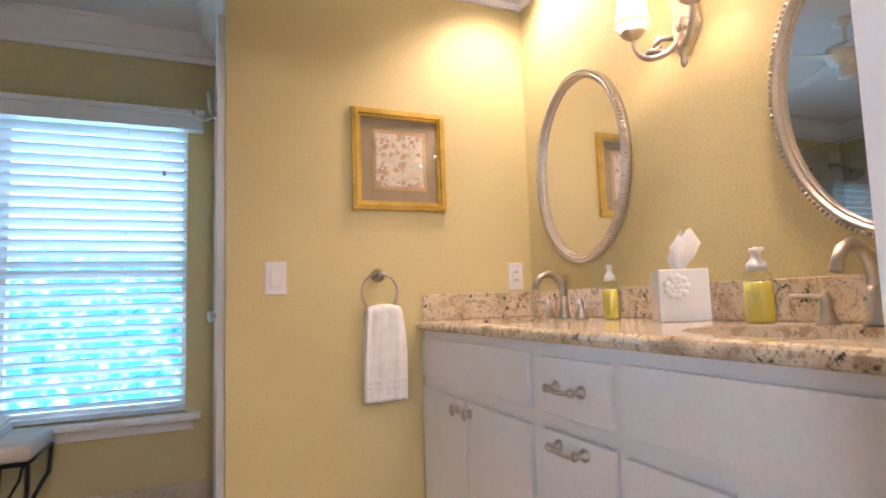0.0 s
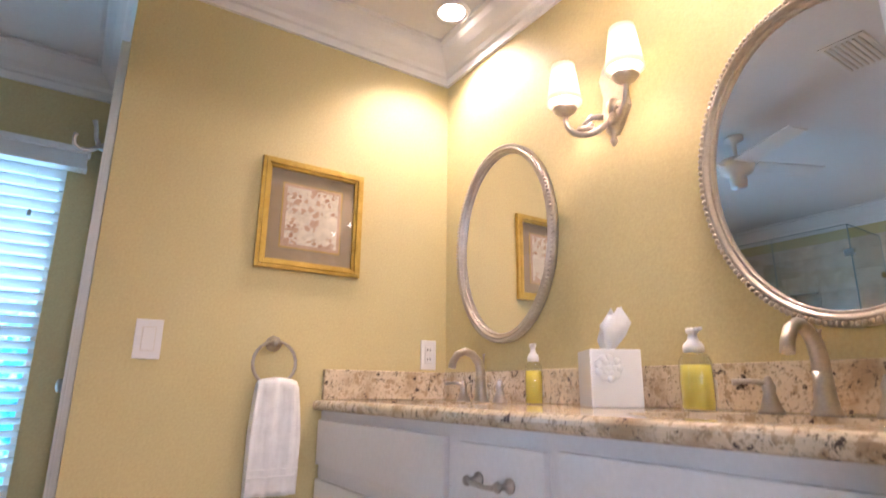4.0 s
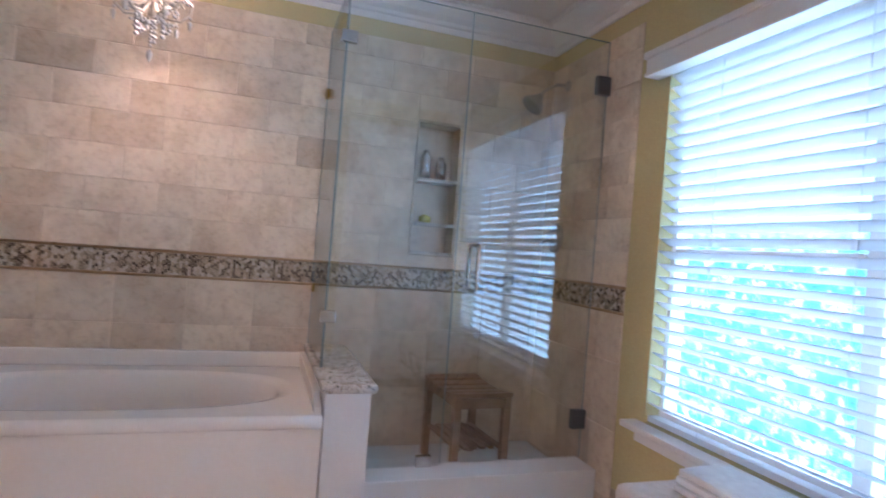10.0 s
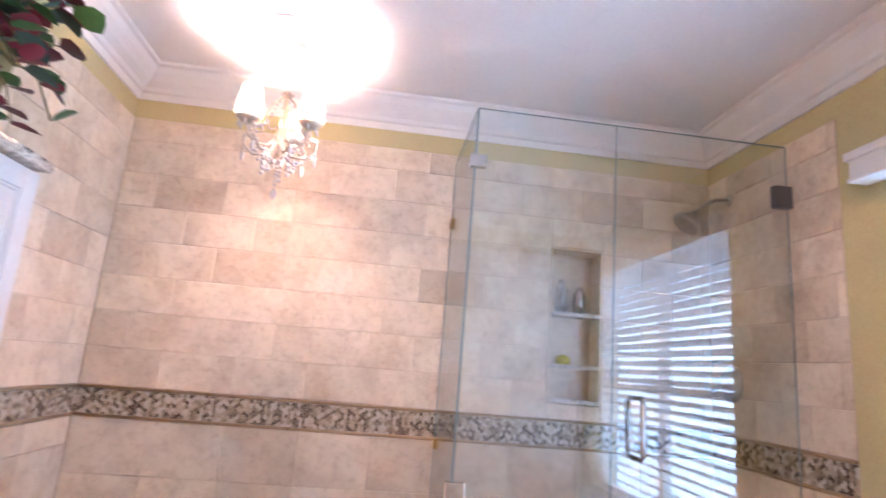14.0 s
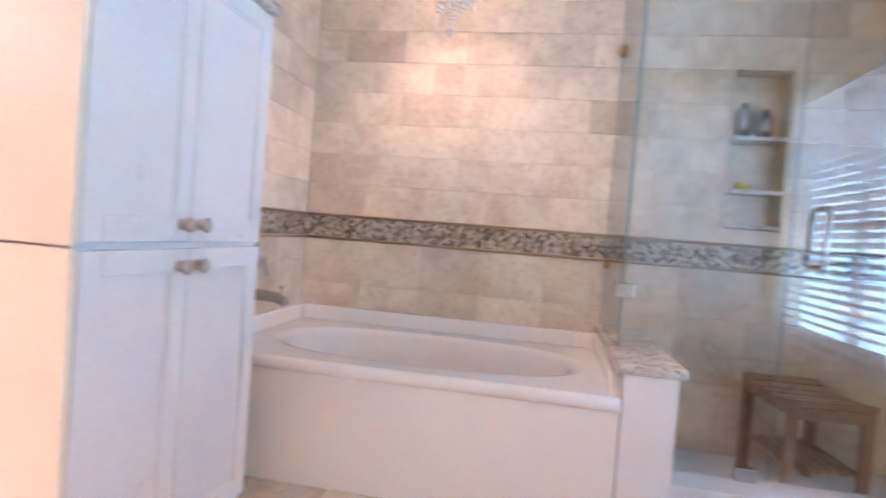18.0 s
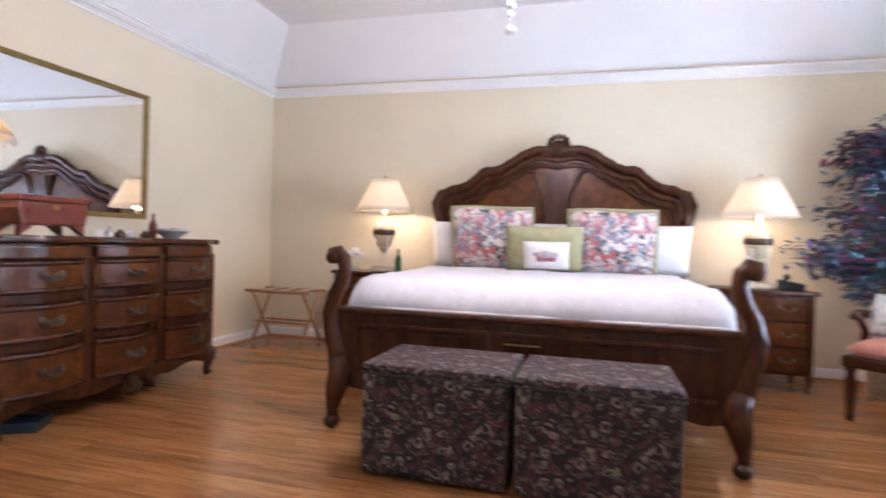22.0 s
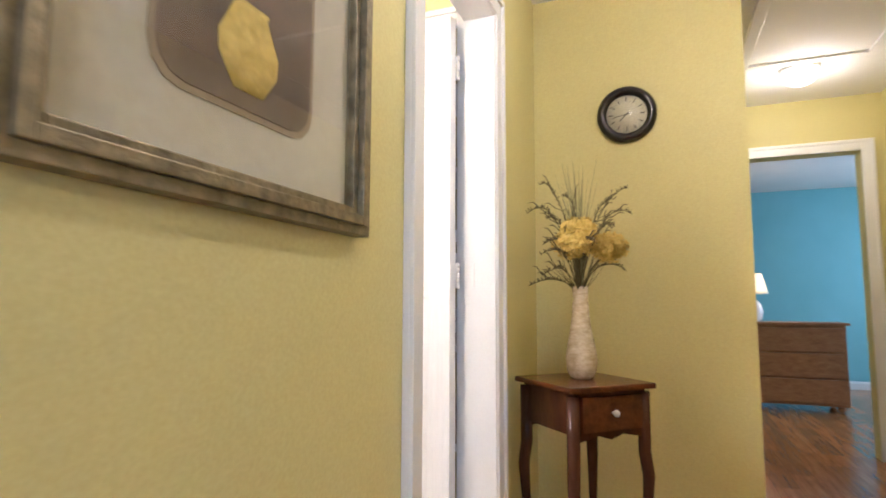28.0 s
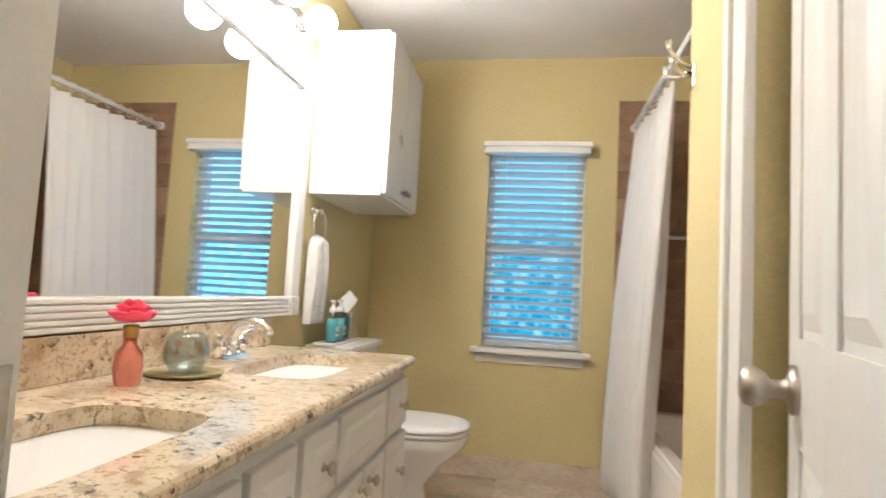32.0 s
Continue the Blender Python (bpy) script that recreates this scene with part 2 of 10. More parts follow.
M_BATH_WALL = surf("olive_yellow_wall_paint", (0.57, 0.48, 0.235), (0.61, 0.515, 0.26), 2.0, 0.6, relief=0.12, fine=140)
M_BED_WALL = surf("beige_wall_paint", (0.67, 0.59, 0.43), (0.71, 0.625, 0.46), 2.0, 0.65, relief=0.12, fine=140)
M_HALL_WALL = surf("yellow_wall_paint", (0.62, 0.55, 0.235), (0.66, 0.585, 0.25), 2.0, 0.6, relief=0.12, fine=140)
M_BLUE_WALL = surf("blue_wall_paint", (0.2, 0.5, 0.55), (0.23, 0.54, 0.6), 2.0, 0.6, relief=0.1, fine=140)
M_CEIL = surf("white_ceiling_paint", (0.76, 0.75, 0.73), (0.8, 0.79, 0.77), 2.0, 0.75, relief=0.25, fine=90)
M_TRIM = surf("white_gloss_paint", (0.77, 0.76, 0.74), (0.82, 0.81, 0.79), 3.0, 0.32, relief=0.05, fine=120)
M_DOOR = surf("white_grained_door_paint", (0.76, 0.75, 0.73), (0.82, 0.81, 0.79), 6.0, 0.38, relief=0.25, fine=40, stretch=(9, 9, 1))
M_CAB = surf("white_cabinet_lacquer", (0.69, 0.68, 0.67), (0.74, 0.73, 0.715), 3.0, 0.3, relief=0.04, fine=90)
M_CREAM = surf("cream_cabinet_panel", (0.74, 0.67, 0.55), (0.78, 0.71, 0.59), 3.0, 0.4, relief=0.06, fine=90)
M_OAK = wood("honey_oak_floor", (0.28, 0.108, 0.035), (0.45, 0.195, 0.066), (0.57, 0.285, 0.107), 0.2, (1.0, 12, 12), 0.3)
M_OAK_REST = wood("honey_oak_floor_rest", (0.28, 0.108, 0.035), (0.45, 0.195, 0.066), (0.57, 0.285, 0.107), 0.2, (1.0, 12, 12), 0.3, island=True)
M_DARK = wood("dark_walnut", (0.034, 0.012, 0.006), (0.068, 0.023, 0.0105), (0.108, 0.038, 0.017), 0.26, (6, 6, 1.2), 0.15)
M_BURL = wood("reddish_walnut_veneer", (0.06, 0.019, 0.007), (0.115, 0.037, 0.012), (0.165, 0.058, 0.02), 0.24, (4, 1.4, 4), 0.2, 12)
for m in (M_DARK, M_BURL):
    m.node_tree.nodes["Principled BSDF"].inputs["Specular IOR Level"].default_value = 0.22
M_MAHOG = wood("red_mahogany", (0.13, 0.028, 0.012), (0.2, 0.045, 0.02), (0.26, 0.065, 0.03), 0.3, (2, 6, 6), 0.1)
M_TEAK = wood("teak", (0.23, 0.12, 0.065), (0.34, 0.185, 0.11), (0.43, 0.25, 0.155), 0.5, (2, 9, 9), 0.15)
M_PINE = wood("orange_pine", (0.3, 0.13, 0.045), (0.4, 0.18, 0.065), (0.48, 0.24, 0.09), 0.4, (4, 9, 9), 0.15)
M_TILE = travertine("beige_travertine_tile", (0.6, 0.475, 0.35), (0.77, 0.65, 0.51), 0.18)
M_TILE_BIG = travertine("beige_travertine_slab", (0.58, 0.46, 0.34), (0.74, 0.625, 0.49), 0.12, 4.0)
M_TILE_FLOOR = travertine("cream_travertine_floor", (0.5, 0.4, 0.3), (0.66, 0.56, 0.45), 0.12, 4.0, 0.25)
M_TILE_BROWN = travertine("brown_stone_tile", (0.22, 0.13, 0.08), (0.36, 0.235, 0.15), 0.3, 6.0, 0.4)
M_GROUT = surf("sand_grout", (0.6, 0.49, 0.37), (0.66, 0.55, 0.42), 20, 0.8)
M_MOSAIC = chips("glass_and_stone_mosaic", [(0.1, 0.07, 0.05), (0.5, 0.4, 0.29), (0.15, 0.11, 0.08), (0.62, 0.54, 0.43), (0.26, 0.2, 0.13), (0.55, 0.45, 0.33), (0.34, 0.27, 0.19), (0.66, 0.59, 0.48)], 0.2)
M_PENCIL = surf("tan_pencil_liner", (0.36, 0.23, 0.12), (0.44, 0.29, 0.16), 20, 0.3)
M_GRANITE = granite("cream_speckled_granite", (0.66, 0.56, 0.41), (0.4, 0.29, 0.175), (0.05, 0.033, 0.03), 30.0)
M_GRANITE_W = granite("white_speckled_granite", (0.66, 0.6, 0.52), (0.44, 0.36, 0.28), (0.05, 0.04, 0.04), 34)
M_PORCELAIN = plain("white_porcelain", (0.82, 0.81, 0.79), 0.12)
M_ACRYLIC = surf("white_tub_acrylic", (0.85, 0.81, 0.75), (0.88, 0.84, 0.785), 1.5, 0.16, relief=0.0)
M_NICKEL = surf("brushed_nickel", (0.42, 0.38, 0.34), (0.52, 0.47, 0.42), 30, 0.37, 1.0, relief=0.05, fine=200)
M_CHROME = plain("chrome", (0.8, 0.8, 0.8), 0.08, 1.0)
M_STEEL = surf("satin_steel", (0.5, 0.49, 0.47), (0.6, 0.58, 0.56), 20, 0.25, 1.0, relief=0.0)
M_BRASS = surf("aged_brass", (0.3, 0.19, 0.06), (0.4, 0.26, 0.09), 20, 0.35, 1.0, relief=0.1)
M_GUNMETAL = plain("gunmetal", (0.16, 0.16, 0.18), 0.35, 0.9)
M_GILT_DIM = surf("dull_gilt", (0.24, 0.16, 0.055), (0.36, 0.25, 0.09), 18, 0.4, 0.6, relief=0.2, fine=90)
M_BRASS_DARK = surf("antique_brass", (0.16, 0.1, 0.045), (0.3, 0.2, 0.1), 20, 0.3, 0.9)
M_BRONZE = surf("dark_bronze", (0.07, 0.045, 0.03), (0.12, 0.08, 0.05), 20, 0.4, 0.8)
M_IRON = plain("black_iron", (0.02, 0.018, 0.016), 0.5, 0.6)
M_CHAMPAGNE = surf("champagne_silver_leaf", (0.52, 0.46, 0.39), (0.62, 0.55, 0.47), 25, 0.38, 0.75, relief=0.08, fine=120)
M_GOLD = surf("gold_leaf_frame", (0.48, 0.31, 0.06), (0.62, 0.42, 0.1), 18, 0.35, 0.55, relief=0.25, fine=90)
M_GOLD_DARK = surf("antique_gilt_frame", (0.12, 0.1, 0.06), (0.3, 0.25, 0.15), 30, 0.45, 0.5, relief=0.5, fine=70)
M_MIRROR = plain("silvered_mirror", (0.9, 0.9, 0.9), 0.0, 1.0)
M_GLASS = clear_glass("clear_shower_glass", (0.97, 0.99, 0.985), 1.45)
M_PANE = clear_glass("window_glass", (0.95, 0.98, 1.0))
M_PIC_GLASS = clear_glass("picture_glass", (0.97, 0.97, 0.95))
M_CRYSTAL = plain("cut_crystal", (0.95, 0.93, 0.9), 0.03, 0.0, 0.45)
M_TERRY = surf("white_terry_cloth", (0.72, 0.71, 0.69), (0.83, 0.82, 0.8), 25, 0.95, relief=0.6, fine=260)
M_SHEET = surf("white_matelasse_cotton", (0.68, 0.66, 0.68), (0.79, 0.77, 0.79), 14, 0.9, relief=0.8, fine=45)
M_PILLOW = surf("white_cotton", (0.76, 0.75, 0.73), (0.83, 0.82, 0.8), 6, 0.9, relief=0.15)
M_LINEN = surf("oatmeal_upholstery", (0.52, 0.48, 0.43), (0.62, 0.58, 0.53), 30, 0.9, relief=0.3, fine=200)
M_FLORAL = floral("floral_print_cotton", (0.66, 0.62, 0.57), [((0.05, 0.06, 0.06), 0.9), ((0.18, 0.2, 0.28), 1.0), ((0.45, 0.13, 0.13), 1.2), ((0.05, 0.075, 0.06), 1.3), ((0.78, 0.72, 0.68), 0.8), ((0.66, 0.4, 0.37), 1.0), ((0.74, 0.66, 0.62), 1.4), ((0.5, 0.2, 0.2), 1.8), ((0.24, 0.28, 0.36), 2.0)], 12, 0.56)
M_FLORAL_PALE = floral("pale_floral_cotton", (0.7, 0.68, 0.64), [((0.3, 0.36, 0.25), 1.0), ((0.35, 0.28, 0.34), 1.3), ((0.25, 0.35, 0.42), 1.1)], 16, 0.5)
M_DAMASK = scrolled("dark_damask_upholstery", (0.016, 0.009, 0.012), (0.3, 0.235, 0.19), (0.085, 0.028, 0.035), 15.0)
M_GREEN = surf("sage_green_fabric", (0.33, 0.31, 0.16), (0.42, 0.4, 0.23), 12, 0.85, relief=0.2)
M_PINK = surf("dusty_rose_velvet", (0.42, 0.16, 0.11), (0.56, 0.25, 0.18), 14, 0.8, relief=0.2, fine=150)
M_PLASTIC = plain("white_plastic", (0.78, 0.77, 0.76), 0.35)
M_IVORY = plain("ivory_plastic", (0.7, 0.66, 0.58), 0.4)
M_SLAT = lampshade("white_faux_wood_slat", (0.84, 0.86, 0.88), 0.38)
M_SOAP = plain("yellow_liquid_soap", (0.86, 0.72, 0.13), 0.1, 0.0, 0.15)
M_CLEARP = clear_glass("clear_plastic", (0.95, 0.96, 0.94), 1.0)
M_AQUA = plain("aqua_liquid_soap", (0.1, 0.42, 0.5), 0.15, 0.0, 0.1)
M_BLACK = plain("black_lacquer", (0.012, 0.01, 0.01), 0.25)
M_PRINT = floral("sepia_botanical_print", (0.72, 0.66, 0.56), [((0.4, 0.22, 0.15), 2.2), ((0.5, 0.33, 0.24), 1.4)], 20, 0.45)
M_MAT_GREY = surf("tan_mat_board", (0.3, 0.235, 0.16), (0.35, 0.275, 0.19), 10, 0.9)
M_MAT_PINK = surf("blush_mat_board", (0.5, 0.34, 0.25), (0.55, 0.38, 0.28), 10, 0.9)
M_MAT_CREAM = surf("cream_mat_board", (0.56, 0.52, 0.42), (0.6, 0.56, 0.46), 10, 0.9)
M_STILL = surf("brown_still_life_print", (0.1, 0.07, 0.05), (0.24, 0.17, 0.12), 6, 0.8)
M_WICKER = surf("woven_seagrass", (0.3, 0.2, 0.12), (0.55, 0.42, 0.29), 40, 0.8, relief=0.7, fine=90, stretch=(1, 1, 2.5))
M_CANVAS = surf("natural_canvas", (0.6, 0.55, 0.48), (0.68, 0.63, 0.55), 20, 0.9, relief=0.2, fine=200)
M_INK = plain("dark_print", (0.05, 0.045, 0.04), 0.8)
M_LEAF = chips("ivy_leaves", [(0.04, 0.13, 0.04), (0.07, 0.22, 0.06), (0.02, 0.05, 0.025), (0.05, 0.13, 0.11), (0.2, 0.018, 0.03), (0.28, 0.03, 0.04), (0.1, 0.012, 0.02)], 0.45)
M_LEAF_TREE = chips("silk_tree_leaves", [(0.04, 0.06, 0.08), (0.1, 0.07, 0.16), (0.05, 0.13, 0.19), (0.24, 0.05, 0.11), (0.09, 0.05, 0.08), (0.1, 0.22, 0.26), (0.05, 0.08, 0.06), (0.14, 0.16, 0.26)], 0.5)
M_GRASS = surf("dried_grass", (0.2, 0.19, 0.09), (0.3, 0.28, 0.14), 30, 0.8)
M_DRY = surf("dried_seed_stems", (0.1, 0.085, 0.035), (0.18, 0.15, 0.065), 30, 0.8)
M_BLOOM = surf("dried_yellow_blooms", (0.6, 0.42, 0.08), (0.85, 0.65, 0.19), 60, 0.85, relief=0.2, fine=120)
M_VASE = surf("mother_of_pearl_ceramic", (0.44, 0.34, 0.2), (0.68, 0.58, 0.42), 34, 0.12, relief=0.0, fine=60, stretch=(1, 1, 1.8))
M_GILT_TABLE = surf("gilded_carved_wood", (0.4, 0.33, 0.2), (0.55, 0.47, 0.3), 15, 0.4, 0.3)
M_PLANTER = surf("olive_glazed_planter", (0.12, 0.09, 0.025), (0.26, 0.21, 0.08), 14, 0.35, relief=0.4, fine=50)
M_RED_CERAMIC = surf("brick_red_lacquer", (0.14, 0.028, 0.016), (0.19, 0.042, 0.023), 8, 0.3)
M_RUBY = plain("pink_silk_flower", (0.75, 0.06, 0.14), 0.6)
M_ROSE_GLASS = plain("coral_glass", (0.9, 0.35, 0.3), 0.05, 0.0, 0.7)
M_CURTAIN = lampshade("white_curtain_cloth", (0.93, 0.92, 0.91), 0.32)
M_SHADE = lampshade("cream_pleated_shade", (0.86, 0.76, 0.58), 0.6)
M_SHADE_W = lampshade("white_linen_shade", (0.88, 0.84, 0.76), 0.72)
M_SHADE_DULL = lampshade("unlit_white_shade", (0.8, 0.79, 0.78), 0.12)
M_SHADE_GOLD = lampshade("cream_silk_shade", (0.9, 0.72, 0.46), 0.6)
M_BULB = glow("warm_bulb", (1.0, 0.8, 0.55), 25)
M_BULB_COOL = glow("white_bulb", (1.0, 0.92, 0.8), 30)
M_LENS = glow("recessed_lamp_lens", (1.0, 0.88, 0.7), 14)
M_DOME = glow("ceiling_dome_glass", (1.0, 0.9, 0.72), 6)
M_LCD = plain("grey_display", (0.28, 0.3, 0.33), 0.2)
M_CLOCK = surf("cream_clock_face", (0.66, 0.62, 0.48), (0.72, 0.68, 0.54), 8, 0.5)
# mesh helpers


def bm_box(x0, x1, y0, y1, z0, z1, bevel=0.0, bm=None):
    own = bmesh.new()
    v = [own.verts.new((x, y, z)) for x in (x0, x1) for y in (y0, y1) for z in (z0, z1)]
    for f in ((0, 1, 3, 2), (4, 6, 7, 5), (0, 4, 5, 1), (2, 3, 7, 6), (0, 2, 6, 4), (1, 5, 7, 3)):
        own.faces.new([v[i] for i in f])
    bmesh.ops.recalc_face_normals(own, faces=own.faces[:])
    if bevel:
        bmesh.ops.bevel(own, geom=own.edges[:], offset=bevel, segments=2, profile=0.6, affect="EDGES")
    return merge(bm, own)


def merge(bm, own):
    if bm is None:
        return own
    me = bpy.data.meshes.new("tmp")
    own.to_mesh(me)
    bm.from_mesh(me)
    bpy.data.meshes.remove(me)
    own.free()
    return bm


def bm_lathe(profile, n=24, bm=None, at=(0, 0, 0), squash=(1, 1)):
    """A turned solid from (radius, height) pairs."""
    own = bmesh.new()
    rings = []
    for r, z in profile:
        r = max(r, 1e-4)
        rings.append([own.verts.new((at[0] + r * squash[0] * math.cos(2 * math.pi * i / n), at[1] + r * squash[1] * math.sin(2 * math.pi * i / n), at[2] + z)) for i in range(n)])
    for a, b in zip(rings, rings[1:]):
        for i in range(n):
            own.faces.new((a[i], a[(i + 1) % n], b[(i + 1) % n], b[i]))
    own.faces.new(rings[0][::-1])
    own.faces.new(rings[-1])
    for f in own.faces:
        f.smooth = len(f.verts) == 4
    return merge(bm, own)


def bm_tube(points, radius, n=8, bm=None, closed=False):
    """A tube along points; radius is a number or one for each point."""
    own = bmesh.new()
    pts = [Vector(p) for p in points]
    k = len(pts)
    rad = radius if isinstance(radius, (list, tuple)) else [radius] * k
    rings, side = [], None
    for i, p in enumerate(pts):
        a = pts[(i - 1) % k] if closed or i > 0 else p
        b = pts[(i + 1) % k] if closed or i < k - 1 else p
        d = (b - a).normalized()
        if side is None:
            side = d.orthogonal().normalized()
        side = (side - d * side.dot(d)).normalized()
        up = d.cross(side)
        rings.append([own.verts.new(p + rad[i] * (math.cos(2 * math.pi * j / n) * side + math.sin(2 * math.pi * j / n) * up)) for j in range(n)])
    for i in range(k if closed else k - 1):
        a, b = rings[i], rings[(i + 1) % k]
        for j in range(n):
            own.faces.new((a[j], a[(j + 1) % n], b[(j + 1) % n], b[j])).smooth = True
    if not closed:
        own.faces.new(rings[0][::-1])
        own.faces.new(rings[-1])
    bmesh.ops.recalc_face_normals(own, faces=own.faces[:])
    return merge(bm, own)


def bm_prism(outline, lo, hi, axis="z", bevel=0.0, bm=None):
    """A flat outline pushed from lo to hi along an axis. axis x: outline is (y, z); y: (x, z); z: (x, y)."""
    own = bmesh.new()

    def at(p, h):
        return {"x": (h, p[0], p[1]), "y": (p[0], h, p[1]), "z": (p[0], p[1], h)}[axis]

    a = [own.verts.new(at(p, lo)) for p in outline]
    b = [own.verts.new(at(p, hi)) for p in outline]
    own.faces.new(a)
    own.faces.new(b[::-1])
    n = len(a)
    for i in range(n):
        own.faces.new((a[i], b[i], b[(i + 1) % n], a[(i + 1) % n]))
    bmesh.ops.recalc_face_normals(own, faces=own.faces[:])
    if bevel:
        caps = [e for e in own.edges if len({round(v.co["xyz".index(axis)], 5) for v in e.verts}) == 1]
        bmesh.ops.bevel(own, geom=caps, offset=bevel, segments=2, profile=0.6, affect="EDGES")
    return merge(bm, own)


def bm_ball(radius, at=(0, 0, 0), squash=(1, 1, 1), n=12, bm=None):
    own = bmesh.new()
    bmesh.ops.create_uvsphere(own, u_segments=n, v_segments=max(6, n // 2), radius=radius)
    for v in own.verts:
        v.co = Vector((v.co.x * squash[0], v.co.y * squash[1], v.co.z * squash[2])) + Vector(at)
    for f in own.faces:
        f.smooth = True
    return merge(bm, own)


def bm_cushion(w, d, h, n=10, puff=0.5, bm=None, at=(0, 0, 0)):
    """A stuffed cushion: w by d flat, h thick in the middle."""
    own = bmesh.new()
    grid = {}
    for s in (1, -1):
        for i in range(n + 1):
            for j in range(n + 1):
                u, v = 2 * i / n - 1, 2 * j / n - 1
                edge = max(0.0, (1 - u * u) * (1 - v * v)) ** puff
                pull = 1 - 0.05 * (1 - abs(u * v)) * (u * u + v * v) * 0.5
                if s == -1 and (abs(u) == 1 or abs(v) == 1):
                    grid[s, i, j] = grid[1, i, j]
                    continue
                wob = 0.04 * h * noise.noise((u * 2.1 + w * 7, v * 2.1 + d * 5, s))
                grid[s, i, j] = own.verts.new((at[0] + u * w / 2 * pull, at[1] + v * d / 2 * pull, at[2] + s * (h / 2 * edge + wob * edge)))
    for s in (1, -1):
        for i in range(n):
            for j in range(n):
                q = [grid[s, i, j], grid[s, i + 1, j], grid[s, i + 1, j + 1], grid[s, i, j + 1]]
                own.faces.new(q if s == 1 else q[::-1]).smooth = True
    return merge(bm, own)


def part(name, bm, material, parent, label="", smooth=False):
    me = bpy.data.meshes.new(name)
    if smooth:
        for f in bm.faces:
            f.smooth = True
    bm.to_mesh(me)
    bm.free()
    me.materials.append(material)
    ob = new(name, me)
    ob.parent = parent
    if label:
        ob["label"] = label
    return ob


def thing(name, label, category, x=0, y=0, z=0, turn=0, group=""):
    ob = new(name)
    ob.matrix_basis = pose(x, y, z, 0, 0, turn)
    ob.empty_display_size = 0.1
    return tagged(ob, label, category, group)


def solid(name, bm, material, label, category, x=0, y=0, z=0, turn=0, group=""):
    """A thing of one mesh."""
    ob = part(name, bm, material, None)
    ob.matrix_basis = pose(x, y, z, 0, 0, turn)
    return tagged(ob, label, category, group)


def structure(name, material, label, spans, category="", bevel=0.0):
    bm = bmesh.new()
    for s in spans:
        bm_box(*s, bm=bm, bevel=bevel)
    return tagged(part(name, bm, material, None), label, category or name.split("_")[0], kind="structure")


def lamp(kind, watts, colour, x, y, z, size=0.05, parent=None, **more):
    data = bpy.data.lights.new("light", kind)
    data.energy, data.color = watts, colour
    if kind == "AREA":
        data.shape, data.size, data.size_y = "RECTANGLE", size[0], size[1]
    else:
        data.shadow_soft_size = size
    ob = new("light", data)
    ob.matrix_basis = pose(x, y, z, *more.get("turn", (0, 0, 0)))
    return ob


WARM, SOFT, BLUE = (1.0, 0.77, 0.52), (1.0, 0.86, 0.68), (0.32, 0.74, 1.0)

CROWN = [(0, 0), (0.115, 0), (0.115, -0.014), (0.098, -0.02), (0.088, -0.045), (0.062, -0.075), (0.034, -0.096), (0.026, -0.112), (0.014, -0.118), (0.014, -0.15), (0, -0.15)]


def moulding(bm, profile, p0, p1, inward, z):
    """A profile of (out from the wall, up) run from p0 to p1 along a wall whose inward side is given."""
    a, b, n = Vector(p0), Vector(p1), Vector(inward)
    rows = []
    d = (b - a).normalized()
    for end, s in ((a, 1), (b, -1)):
        rows.append([bm.verts.new((end.x + n.x * o, end.y + n.y * o, z + u)) for o, u in profile])
    k = len(profile)
    for i in range(k):
        bm.faces.new((rows[0][i], rows[0][(i + 1) % k], rows[1][(i + 1) % k], rows[1][i]))
    bm.faces.new(rows[0][::-1])
    bm.faces.new(rows[1])


def mouldings(name, material, label, profile, z, runs, category="trim"):
    bm = bmesh.new()
    for p0, p1, inward in runs:
        moulding(bm, profile, p0, p1, inward, z)
    bmesh.ops.recalc_face_normals(bm, faces=bm.faces[:])
    return tagged(part(name, bm, material, None), label, category, kind="structure")


BASE = [(0, 0), (0.016, 0), (0.016, 0.07), (0.01, 0.088), (0.004, 0.095), (0, 0.095)]


def casing(name, x, y, turn, width, height, label="white painted door casing", w=0.075, t=0.02):
    """A door surround in the plane y = 0, standing out to -y, round an opening 0..width, 0..height: two steps deep, in three pieces."""
    root = tagged(new(name), label, "trim", kind="structure")
    root.matrix_basis = pose(x, y, 0, 0, 0, turn)
    for x0, x1 in ((-w, 0), (width, width + w)):
        own = bm_box(x0, x1, -t, 0, 0, height + w, 0.004)
        lo, hi = (x0, x0 + w * 0.3) if x0 < 0 else (x1 - w * 0.3, x1)
        bm_box(lo, hi, -t - 0.009, -t + 0.002, 0, height + w, 0.003, own)
        part("side_casing", own, M_TRIM, root)
    own = bm_box(0.0005, width - 0.0005, -t, 0, height, height + w, 0.004)
    bm_box(-w * 0.7, width + w * 0.7, -t - 0.009, -t + 0.002, height + w * 0.7, height + w, 0.003, own)
    part("head_casing", own, M_TRIM, root)
    return root


def knob_bm(axis_sign, bm=None):
    own = bm_lathe([(0.033, 0), (0.034, 0.006), (0.02, 0.01), (0.013, 0.014), (0.012, 0.03), (0.022, 0.038), (0.028, 0.05), (0.026, 0.062), (0.014, 0.068), (0.0, 0.069)], 20)
    own.transform(Matrix.Rotation(radians(90 * axis_sign), 4, "X"))
    return merge(bm, own)


